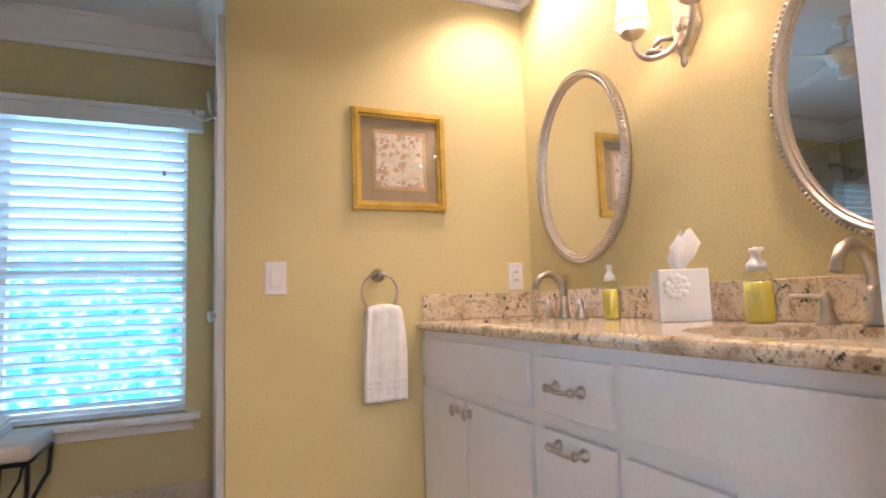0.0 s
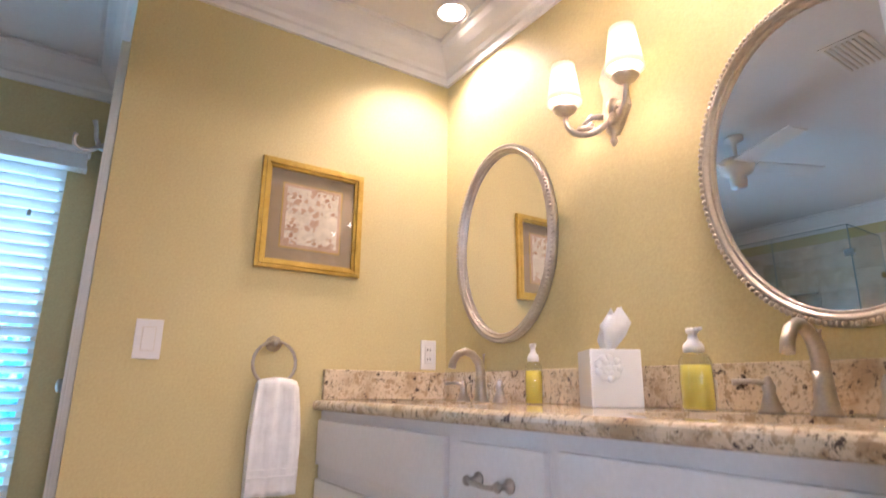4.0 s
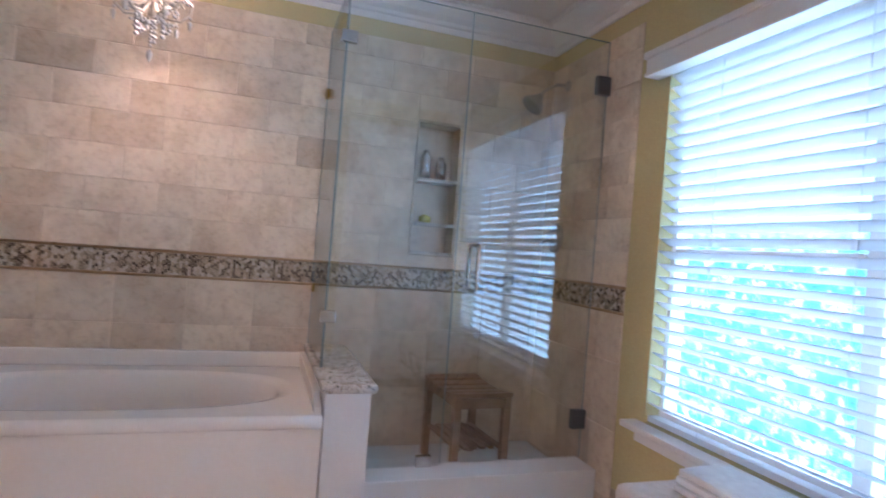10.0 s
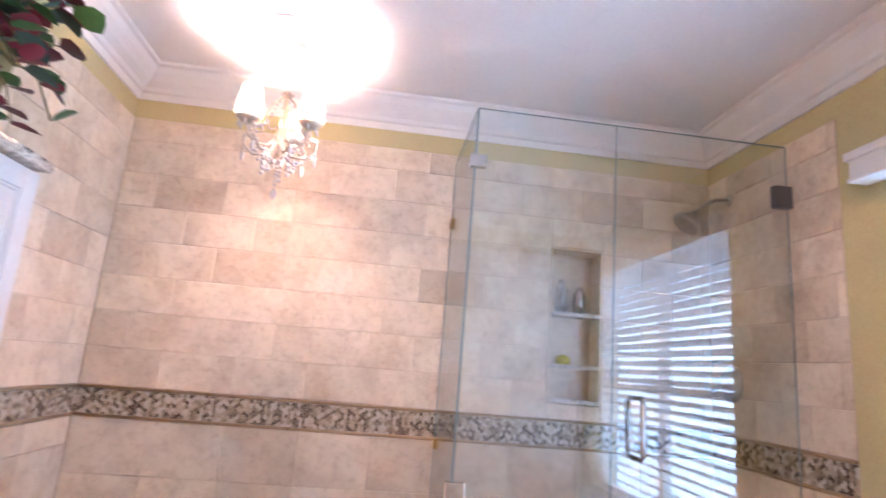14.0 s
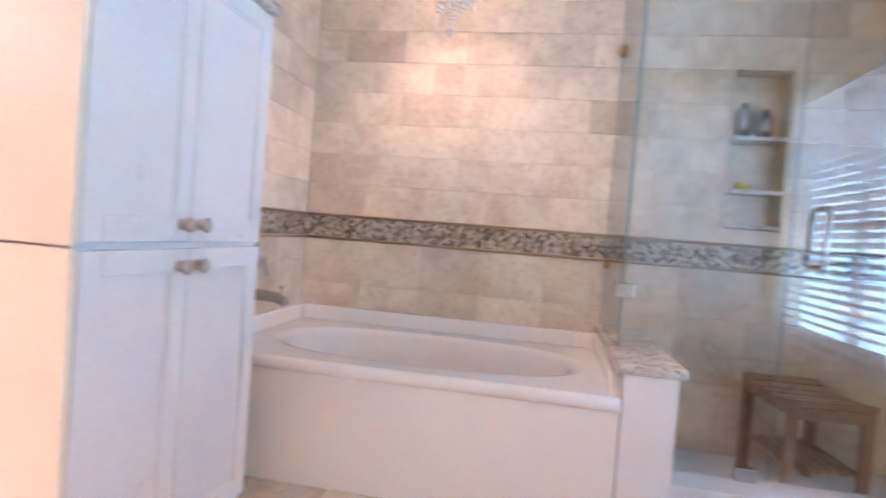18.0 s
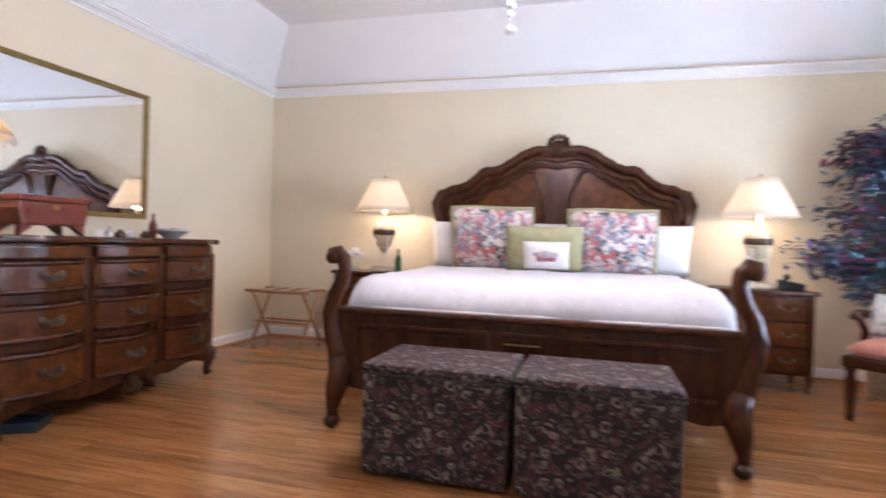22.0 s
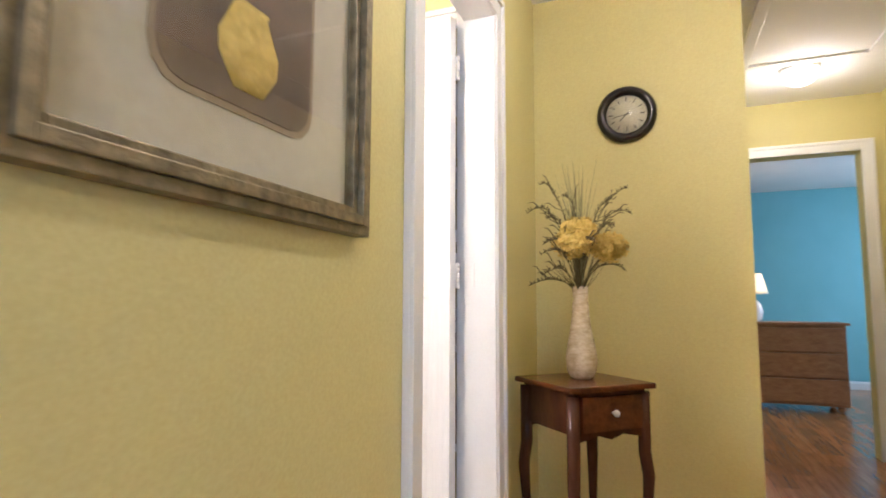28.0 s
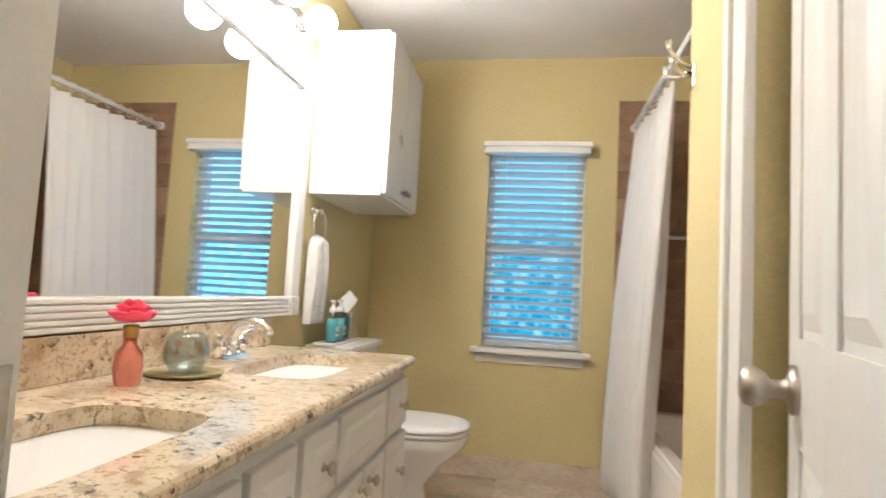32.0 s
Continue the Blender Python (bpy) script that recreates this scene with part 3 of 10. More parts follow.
def panel_door(name, label, x, y, turn, width, height=2.03, knob_at="end", panels=6, z=0.008, kind="structure", mat_door=None):
    """A moulded panel door. Its hinge edge is at the origin; the leaf runs along +x, 35 mm thick about y = 0."""
    th = 0.0175
    door = part(name, bm_box(0, width, -th + 0.004, th - 0.004, 0, height), mat_door or M_DOOR, None)
    door.matrix_basis = pose(x, y, z, 0, 0, turn)
    tagged(door, label, "door", kind=kind)
    st = 0.105 if width > 0.6 else 0.085
    mid = 0.09 if width > 0.6 else 0.07
    rails = [(0, 0.2), (0.86, 1.0), (1.68, 1.78), (height - 0.11, height)]
    for s in (-1, 1):
        lo, hi = (th - 0.004, th) if s > 0 else (-th, -th + 0.004)
        for a, b in ((0, st), (width / 2 - mid / 2, width / 2 + mid / 2), (width - st, width)):
            part("stile", bm_box(a, b, lo, hi, 0, height), M_DOOR, door)
        for a, b in rails:
            for c, d in ((st, width / 2 - mid / 2), (width / 2 + mid / 2, width - st)):
                part("rail", bm_box(c, d, lo, hi, a, b), M_DOOR, door)
    for s in (-1, 1):
        for c, d in ((st, width / 2 - mid / 2), (width / 2 + mid / 2, width - st)):
            for (_, a), (b, _) in zip(rails, rails[1:]):
                y0 = s * (th - 0.004)
                own = bmesh.new()
                g, e = 0.012, 0.034
                o = [own.verts.new((px, y0, pz)) for px, pz in ((c + g, a + g), (d - g, a + g), (d - g, b - g), (c + g, b - g))]
                i = [own.verts.new((px, y0 + s * 0.006, pz)) for px, pz in ((c + e, a + e), (d - e, a + e), (d - e, b - e), (c + e, b - e))]
                own.faces.new(i)
                for k in range(4):
                    own.faces.new((o[k], o[(k + 1) % 4], i[(k + 1) % 4], i[k]))
                bmesh.ops.recalc_face_normals(own, faces=own.faces[:])
                if own.faces[0].normal.y * s < 0:
                    bmesh.ops.reverse_faces(own, faces=own.faces[:])
                part("raised_panel", own, M_DOOR, door)
    if knob_at:
        kx = width - 0.062
        for s in (-1, 1):
            k = knob_bm(s)
            k.transform(Matrix.Translation((kx, -s * th, 0.93)))
            part("door_knob", k, M_NICKEL, door, "satin nickel door knob")
        part("latch_plate", bm_box(width - 0.001, width + 0.0015, -0.012, 0.012, 0.89, 0.97, 0.0004), M_STEEL, door, "steel latch plate")
    for hz in (0.25, 1.05, 1.8):
        h = bm_lathe([(0.006, 0), (0.006, 0.088)], 10, at=(-0.006, -th - 0.002, hz))
        bm_box(-0.002, 0.03, -th - 0.0015, -th + 0.001, hz, hz + 0.088, bm=h)
        part("hinge", h, M_TRIM, door, "white painted hinge")
    return door


# ---- structure: master bath ----
XT, XV, YS, YB, YP, YW = -2.67, 1.36, 0.29, 0.10, 2.035, 3.09
structure("wall_tub_side", M_GROUT, "tile-backed wall behind the tub and shower", [
    (-2.83, XT - 0.004, YB, 2.285, 0, 2.44), (-2.83, XT - 0.004, 2.54, 3.25, 0, 2.44), (-2.83, XT - 0.004, 2.285, 2.54, 0, 1.075),
    (-2.83, XT - 0.004, 2.285, 2.54, 1.8, 2.44), (-2.83, -2.8, 2.285, 2.54, 1.075, 1.8)])
structure("wall_bath_window", M_BATH_WALL, "olive yellow painted wall with a wide window", [
    (-2.83, -1.68, YW, 3.25, 0, 2.44), (-0.06, 3.1, YW, 3.25, 0, 2.44), (-1.68, -0.06, YW, 3.25, 0, 0.46), (-1.68, -0.06, YW, 3.25, 1.96, 2.44)])
structure("wall_partition", M_BATH_WALL, "olive yellow painted partition wall", [(0.098, XV, YP, YP + 0.115, 0, 2.44)])
structure("wall_closet_return", M_BATH_WALL, "olive yellow wall over a closet door", [(0.098, 0.2, YP + 0.115, 2.22, 0, 2.44), (0.098, 0.2, 2.98, YW, 0, 2.44), (0.098, 0.2, 2.22, 2.98, 2.05, 2.44)])
structure("wall_vanity", M_BATH_WALL, "olive yellow painted wall behind the vanity", [(XV, XV + 0.12, YS, YW, 0, 2.44)])
structure("wall_bath_south", M_BATH_WALL, "painted wall with the double doorway to the bedroom", [
    (XT, -0.895, YS - 0.09, YS, 0, 2.44), (0.62, XV, YS - 0.09, 0.222, 0, 2.13), (-0.895, 0.62, YS - 0.09, YS, 2.06, 2.44), (0.62, XV, YS - 0.09, YS, 2.13, 2.44)])
structure("wall_bedroom_north", M_BED_WALL, "beige painted wall with the double doorway to the bath", [
    (-2.83, -0.895, YB, YS - 0.09, 0, 2.62), (0.62, 3.1, YB, YS - 0.09, 0, 2.62), (-0.895, 0.62, YB, YS - 0.09, 2.06, 2.62)])
structure("ceiling_bath", M_CEIL, "white painted bath ceiling", [(-2.83, XV + 0.12, YS - 0.05, 3.25, 2.44, 2.54)])
mouldings("crown_bath", M_TRIM, "white stepped crown moulding", CROWN, 2.44, [
    ((XT - 0.01, YS), (XT - 0.01, YW), (1, 0)), ((XT, YW), (0.098, YW), (0, -1)), ((0.098, YW), (0.098, YP - 0.1), (-1, 0)),
    ((0.0, YP), (XV, YP), (0, -1)), ((XV, YP), (XV, YS), (-1, 0)), ((XT, YS), (XV, YS), (0, 1))])
structure("jamb_bath_doorway", M_TRIM, "white door jamb", [(-0.903, -0.885, YB - 0.012, YS + 0.012, 0, 2.06), (0.602, 0.62, YB - 0.012, 0.234, 0, 2.06), (-0.885, 0.602, YB - 0.012, YS + 0.012, 2.042, 2.06)], "trim")
structure("casing_bath_doorway_inner", M_TRIM, "white painted door casing", [(0.61, 0.685, 0.222, 0.24, 0, 2.125), (-0.9, 0.61, YS, YS + 0.02, 2.05, 2.125), (-0.904, -0.891, YS, YS + 0.02, 0, 2.05)], "trim", 0.004)
casing("casing_bath_doorway_outer", -0.891, YB, 0, 1.501, 2.05)

# ---- structure: bedroom ----
XW, XE, YH = -2.69, 3.10, -4.99
structure("wall_headboard", M_BED_WALL, "beige painted wall behind the bed", [(XW - 0.14, XE + 0.12, YH - 0.14, YH, 0, 2.62)])
structure("wall_dresser", M_BED_WALL, "beige painted wall with the hall doorway", [
    (XE, XE + 0.06, YH, -0.963, 0, 2.62), (XE, XE + 0.06, -0.155, YB, 0, 2.62), (XE, XE + 0.06, -0.963, -0.155, 2.05, 2.62)])
structure("wall_hall_west", M_HALL_WALL, "yellow painted hall wall round the doorway", [
    (XE + 0.06, XE + 0.12, -2.1, -0.963, 0, 2.44), (XE + 0.06, XE + 0.12, -0.155, -0.145, 0, 2.44), (XE + 0.06, XE + 0.12, -0.963, -0.155, 2.05, 2.44)])
structure("wall_bedroom_west", M_BED_WALL, "beige painted wall with a wide window", [
    (XW - 0.14, XW, YH, -4.045, 0, 2.62), (XW - 0.14, XW, -2.005, YB, 0, 2.62), (XW - 0.14, XW, -4.045, -2.005, 0, 0.42), (XW - 0.14, XW, -4.045, -2.005, 1.935, 2.62)])
ZC, ZT, IN = 2.56, 3.06, 0.38
bm = bmesh.new()
lo = [(XW - 0.02, YH - 0.02), (XE + 0.02, YH - 0.02), (XE + 0.02, YB + 0.02), (XW - 0.02, YB + 0.02)]
hi = [(XW + IN, YH + IN), (XE - IN, YH + IN), (XE - IN, YB - IN), (XW + IN, YB - IN)]
a = [bm.verts.new((*p, ZC)) for p in lo]
b = [bm.verts.new((*p, ZT)) for p in hi]
c = [bm.verts.new((*p, ZT + 0.1)) for p in lo]
bm.faces.new(b)
for i in range(4):
    bm.faces.new((a[i], a[(i + 1) % 4], b[(i + 1) % 4], b[i]))
    bm.faces.new((a[i], c[i], c[(i + 1) % 4], a[(i + 1) % 4]))
bm.faces.new(c)
bmesh.ops.recalc_face_normals(bm, faces=bm.faces[:])
tagged(part("ceiling_bedroom", bm, M_CEIL, None), "white painted tray ceiling with sloped sides", "ceiling", kind="structure")
mouldings("crown_bedroom", M_TRIM, "white stepped crown moulding", [(o * 0.7, u * 0.5) for o, u in CROWN], 2.545, [
    ((XW, YH), (XE, YH), (0, 1)), ((XE, YH), (XE, YB), (-1, 0)), ((XE, YB), (XW, YB), (0, -1)), ((XW, YB), (XW, YH), (1, 0))])
mouldings("baseboard_bedroom", M_TRIM, "white baseboard", BASE, 0, [
    ((XW, YH), (XE, YH), (0, 1)), ((XE, YH), (XE, -1.035), (-1, 0)), ((XE, -0.085), (XE, YB), (-1, 0)), ((XE, YB), (0.69, YB), (0, -1)), ((-0.94, YB), (XW, YB), (0, -1)), ((XW, YB), (XW, YH), (1, 0))], "baseboard")
mouldings("shoe_moulding_bedroom", M_PINE, "wooden quarter round along the baseboard", [(0, 0), (0.03, 0), (0.026, 0.012), (0.016, 0.018), (0, 0.018)], 0, [
    ((XW, YH), (XE, YH), (0, 1)), ((XE, YH), (XE, -1.035), (-1, 0)), ((XW, YB), (XW, YH), (1, 0))], "baseboard")
structure("jamb_hall_doorway", M_TRIM, "white door jamb", [(XE - 0.012, XE + 0.132, -0.973, -0.955, 0, 2.06), (XE - 0.012, XE + 0.132, -0.165, -0.147, 0, 2.06), (XE - 0.012, XE + 0.132, -0.955, -0.165, 2.042, 2.06)], "trim")
casing("casing_hall_doorway_bedroom", XE, -0.155, -90, 0.81, 2.05)
structure("strike_plate", M_STEEL, "steel strike plate on the door jamb", [(XE + 0.03, XE + 0.06, -0.9555, -0.9535, 0.89, 0.97)], "trim")

structure("wall_closet_front", M_BED_WALL, "beige painted closet wall by the hall door", [(1.75, 3.099, -0.02, YB - 0.001, 0, 2.555)])

# ---- structure: hall ----
XH, YN, Y2 = 5.647, -0.145, -1.03
structure("wall_hall_north", M_HALL_WALL, "yellow painted hall wall with the guest bath doorway", [
    (XE + 0.12, 4.31, YN, YN + 0.06, 0, 2.44), (4.96, XH, YN, YN + 0.06, 0, 2.44), (4.31, 4.96, YN, YN + 0.06, 2.05, 2.44)])
structure("wall_hall_end", M_HALL_WALL, "yellow painted wall at the end of the hall", [(XH, XH + 0.12, Y2, YN, 0, 2.44)])
structure("wall_passage_north", M_HALL_WALL, "yellow painted passage wall", [(XH + 0.12, 7.6, Y2, Y2 + 0.12, 0, 2.44)])
structure("wall_hall_south", M_HALL_WALL, "yellow painted hall wall", [(XE + 0.12, 7.6, -2.2, -2.1, 0, 2.44)])
structure("wall_passage_end", M_HALL_WALL, "yellow painted wall with the doorway to a blue room", [
    (7.6, 7.72, -1.2, Y2 + 0.12, 0, 2.44), (7.6, 7.72, -2.2, -1.96, 0, 2.44), (7.6, 7.72, -1.96, -1.2, 2.05, 2.44)])
structure("ceiling_hall", M_CEIL, "white painted hall ceiling", [(XE + 0.06, 7.72, -2.2, YN + 0.03, 2.44, 2.54)])
structure("wall_blue_room", M_BLUE_WALL, "blue painted walls of the far room", [(11.2, 11.3, -4.0, 1.0, 0, 2.44), (7.72, 11.2, 0.9, 1.0, 0, 2.44), (7.72, 11.2, -4.0, -3.9, 0, 2.44)])
structure("ceiling_blue_room", M_CEIL, "white ceiling of the far room", [(7.72, 11.3, -4.0, 1.0, 2.44, 2.54)])
mouldings("baseboard_hall", M_TRIM, "white baseboard", BASE, 0, [
    ((XE + 0.12, YN), (4.235, YN), (0, -1)), ((5.03, YN), (XH, YN), (0, -1)), ((XH, YN), (XH, Y2), (-1, 0)), ((XH, Y2), (7.6, Y2), (0, -1)), ((11.2, 0.9), (11.2, -3.9), (-1, 0))], "baseboard")
mouldings("shoe_moulding_hall", M_PINE, "wooden quarter round along the baseboard", [(0, 0), (0.03, 0), (0.026, 0.012), (0.016, 0.018), (0, 0.018)], 0, [
    ((5.03, YN), (XH, YN), (0, -1)), ((XH, YN), (XH, Y2), (-1, 0))], "baseboard")
casing("casing_guest_bath", 4.314, YN, 0, 0.642, 2.04)
structure("jamb_guest_bath", M_TRIM, "white door jamb", [(4.302, 4.32, YN - 0.01, -0.038, 0, 2.05), (4.95, 4.968, YN - 0.01, -0.04, 0, 2.05), (4.32, 4.95, YN - 0.01, -0.04, 2.035, 2.05)], "trim")
structure("strike_plate_guest_bath", M_STEEL, "steel strike plate on the door jamb", [(4.3195, 4.3225, -0.075, -0.045, 0.87, 0.98)], "trim", 0.001)
casing("casing_blue_room", 7.6, -1.2, -90, 0.76, 2.05)

# ---- structure: guest bath ----
XG, YG = 3.69, 2.86
structure("wall_guest_vanity", M_BATH_WALL, "yellow painted wall behind the guest vanity", [(XG - 0.12, XG, YN + 0.06, YG, 0, 2.44)])
structure("wall_guest_door_side", M_BATH_WALL, "yellow painted wall beside the guest bath door", [(XG, 4.245, YN + 0.06, 0.0, 0, 2.44), (4.245, 4.302, YN + 0.06, -0.045, 0, 2.44), (4.96, 5.9, YN + 0.06, -0.05, 0, 2.44), (4.302, 4.96, YN + 0.06, -0.045, 2.05, 2.44)])
structure("wall_guest_window", M_BATH_WALL, "yellow painted wall with a narrow window", [
    (XG - 0.12, 4.37, YG, YG + 0.14, 0, 2.44), (4.93, 6.0, YG, YG + 0.14, 0, 2.44), (4.37, 4.93, YG, YG + 0.14, 0, 0.74), (4.37, 4.93, YG, YG + 0.14, 1.92, 2.44)])
structure("wall_linen_closet", M_BATH_WALL, "yellow painted wall round the linen closet", [(5.002, 5.12, 0.56, 0.94, 0, 2.44), (5.002, 5.12, -0.05, 0.56, 2.05, 2.44), (5.12, 5.9, 0.84, 0.94, 0, 2.44)])
structure("wall_guest_far", M_BATH_WALL, "yellow painted wall beyond the tub", [(5.9, 6.0, YN + 0.06, YG, 0, 2.44)])
structure("ceiling_guest_bath", M_CEIL, "white painted guest bath ceiling", [(XG - 0.12, 6.0, YN + 0.03, YG + 0.14, 2.44, 2.54)])
casing("casing_linen_closet", 5.002, 0.545, -90, 0.545, 2.04, "white painted closet casing")
mouldings("baseboard_guest_bath", M_TILE_FLOOR, "travertine tile baseboard", [(0, 0), (0.012, 0), (0.012, 0.105), (0.008, 0.11), (0, 0.11)], 0.012, [
    ((XG, YG), (5.1, YG), (0, -1)), ((XG, 1.6), (XG, YG), (1, 0))], "baseboard")

# ---- ground and floors ----
structure("ground", surf("lawn", (0.04, 0.09, 0.02), (0.08, 0.14, 0.04), 3, 0.9), "grass around the house", [(-400, 400, -400, 400, -0.6, -0.4)])
structure("floor_slab", M_GROUT, "concrete slab under the floors", [(-2.9, 11.4, -5.2, 3.3, -0.3, -0.02)], "floor")
# ---- windows ----


def window(name, label, m, width, z0, z1, slats, tilt, mullion=True, over=0.05):
    """A sash window with a wooden blind. Local: x along the wall, y = 0 the wall's inner face, +y to the outside."""
    root = tagged(new(name), label, "window", kind="structure")
    root.matrix_basis = m
    bm = bm_box(0, 0.045, 0.07, 0.13, z0, z1)
    bm_box(width - 0.045, width, 0.07, 0.13, z0, z1, bm=bm)
    for a, b in ((z0, z0 + 0.05), (z1 - 0.05, z1)):
        bm_box(0.045, width - 0.045, 0.07, 0.13, a, b, bm=bm)
    if mullion:
        bm_box(width / 2 - 0.028, width / 2 + 0.028, 0.085, 0.13, z0 + 0.05, z1 - 0.05, bm=bm)
    part("window_frame", bm, M_TRIM, root)
    zm = z0 + (z1 - z0) * 0.46
    halves = ((0.045, width / 2 - 0.028), (width / 2 + 0.028, width - 0.045)) if mullion else ((0.045, width - 0.045),)
    for a, b in halves:
        part("meeting_rail", bm_box(a, b, 0.075, 0.12, zm, zm + 0.045, 0.003), M_TRIM, root)
        for c, d in ((z0 + 0.05, zm), (zm + 0.045, z1 - 0.05)):
            pane = part("pane", bm_box(a, b, 0.098, 0.102, c, d), M_PANE, root)
            pane.visible_shadow = False
    sill = bm_box(-0.05, width + 0.05, -0.075, 0.07, z0 - 0.03, z0 - 0.002, 0.008)
    part("window_sill", sill, M_TRIM, root)
    part("apron", bm_box(-0.02, width + 0.02, -0.018, 0, z0 - 0.085, z0 - 0.03, 0.004), M_TRIM, root)
    val = bm_box(-over, width + over, -0.072, -0.002, z1 - 0.035, z1 + over, 0.003)
    bm_box(-over - 0.01, width + over + 0.01, -0.084, -0.001, z1 + over - 0.02, z1 + over + 0.01, 0.006, val)
    bm_box(-over - 0.005, width + over + 0.005, -0.078, -0.001, z1 - 0.045, z1 - 0.03, 0.003, val)
    part("valance", val, M_TRIM, root)
    top, bottom = z1 - 0.03, z0 + 0.045
    one = bm_box(0.012, width - 0.012, -0.03, 0.03, -0.0016, 0.0016, 0.001)
    one.transform(Matrix.Rotation(radians(tilt), 4, "X"))
    first = part("slat", one, M_SLAT, root)
    step = (top - bottom) / slats
    first.location = (0, 0.034, bottom + step / 2)
    for i in range(1, slats):
        s = new("slat", first.data)
        s.parent, s.location = root, (0, 0.034, bottom + step * (i + 0.5))
    part("bottom_rail", bm_box(0.024, width - 0.024, 0.008, 0.06, z0 + 0.008, z0 + 0.032, 0.004), M_SLAT, root)
    for cx in ((0.18, 0.5, 0.82) if mullion else (0.2, 0.8)):
        part("ladder_cord", bm_tube([(cx * width, 0.003, bottom - 0.02), (cx * width, 0.003, top)], 0.0012, 5), M_SLAT, root)
    if mullion:
        part("pull_cord", bm_tube([(width - 0.13, -0.004, top), (width - 0.13, -0.006, top - 0.22)], 0.0015, 5), M_SLAT, root)
        part("cord_tassel", bm_lathe([(0.003, 0.03), (0.006, 0.024), (0.009, 0.0), (0.003, -0.003)], 8, at=(width - 0.13, -0.006, top - 0.25)), M_NICKEL, root)
    return root


window("window_1", "wide white sash window with lowered wooden blinds", pose(-1.70, YW, 0), 1.66, 0.46, 1.95, 27, -28)
window("window_2", "wide bedroom window with white wooden blinds", pose(XW, -4.06, 0, 0, 0, 90), 2.07, 0.44, 1.945, 28, -8)
window("window_3", "narrow guest bath window with white wooden blinds", pose(4.365, YG, 0), 0.565, 0.74, 1.9, 23, -22, mullion=False, over=0.012)


def outlook(name, label, m, w, h, top, low, strength):
    """The bright garden beyond a window: pale sky above, sunlit leaves below."""
    mt, t, b = nodes(name + "_light")
    v = coords(t)
    leaf = noise_tex(t, v, 7.0, 8, 0.7)
    c = ramp(t, leaf, [(0.36, low[0]), (0.5, low[1]), (0.62, low[2])])
    sep = t.nodes.new("ShaderNodeSeparateXYZ")
    t.links.new(v, sep.inputs[0])
    edge = t.nodes.new("ShaderNodeMath")
    edge.operation = "MULTIPLY_ADD"
    edge.inputs[1].default_value = 0.7
    t.links.new(leaf, edge.inputs[0])
    t.links.new(sep.outputs[2], edge.inputs[2])
    c = mixed(t, "MIX", ramp(t, edge.outputs[0], [(0.52, (0, 0, 0)), (0.85, (1, 1, 1))]), c, top)
    b.inputs["Base Color"].default_value = (0, 0, 0, 1)
    t.links.new(c, b.inputs["Emission Color"])
    b.inputs["Emission Strength"].default_value = strength
    ob = part(name, bm_box(-w / 2, w / 2, 0, 0.02, -h / 2, h / 2), mt, None)
    ob.matrix_basis = m
    return tagged(ob, label, "backdrop", kind="structure")


CYAN = ((0.0, 0.2, 0.34), (0.02, 0.5, 0.7), (0.5, 0.95, 1.0))
outlook("backdrop_garden", "bright sky over sunlit bushes", pose(-0.9, YW + 2.6, 1.15), 9, 4.2, (0.3, 0.85, 1.0), CYAN, 3.3)
outlook("backdrop_yard", "bright white sky over a pale yard", pose(XW - 3.0, -3.2, 1.0, 0, 0, 90), 10, 5, (0.9, 0.98, 1.0), ((0.6, 0.88, 1.0), (0.8, 0.95, 1.0), (0.95, 0.99, 1.0)), 7.0)
outlook("backdrop_bushes", "sunlit bushes behind the guest bath", pose(4.6, YG + 2.0, 1.35), 4, 4, (0.3, 0.85, 1.0), CYAN, 1.7)
lamp("AREA", 54, (0.4, 0.76, 1.0), -0.87, YW + 0.25, 1.2, (1.9, 1.7), turn=(-90, 0, 0))
lamp("AREA", 300, (0.66, 0.85, 1.0), XW - 0.24, -3.03, 1.15, (2.2, 1.7), turn=(-140, 0, 90))
lamp("AREA", 6, BLUE, 4.65, YG + 0.22, 1.32, (0.7, 1.3), turn=(-90, 0, 0))

# ---- vanity ----
vanity = thing("vanity_cabinet", "white painted double vanity cabinet against the wall", "cabinet", 0.84, YS, 0)
L = YP - YS
bm = bm_box(0.0, XV - 0.84 - 0.004, 0.003, L - 0.003, 0.1, 0.865)
bm_box(0.07, XV - 0.84 - 0.004, 0.003, L - 0.003, 0.0, 0.1, bm=bm)
part("body", bm, M_CAB, vanity)


def slab_front(parent, name, y0, y1, z0, z1, x=0.0, t=0.018, mat_f=None):
    return part(name, bm_box(x - t, x - 0.001, y0, y1, z0, z1, 0.003), mat_f or M_CAB, parent)


def cup_knob(parent, x, y, z, material=None, r=0.016):
    k = bm_lathe([(r * 0.75, 0), (r * 0.8, 0.003), (r * 0.4, 0.008), (r * 0.38, 0.014), (r, 0.02), (r * 1.05, 0.025), (r * 0.6, 0.031), (0, 0.032)], 16)
    k.transform(Matrix.Translation((x, y, z)) @ Matrix.Rotation(radians(-90), 4, "Y"))
    part("knob", k, material or M_NICKEL, parent, "satin nickel knob")


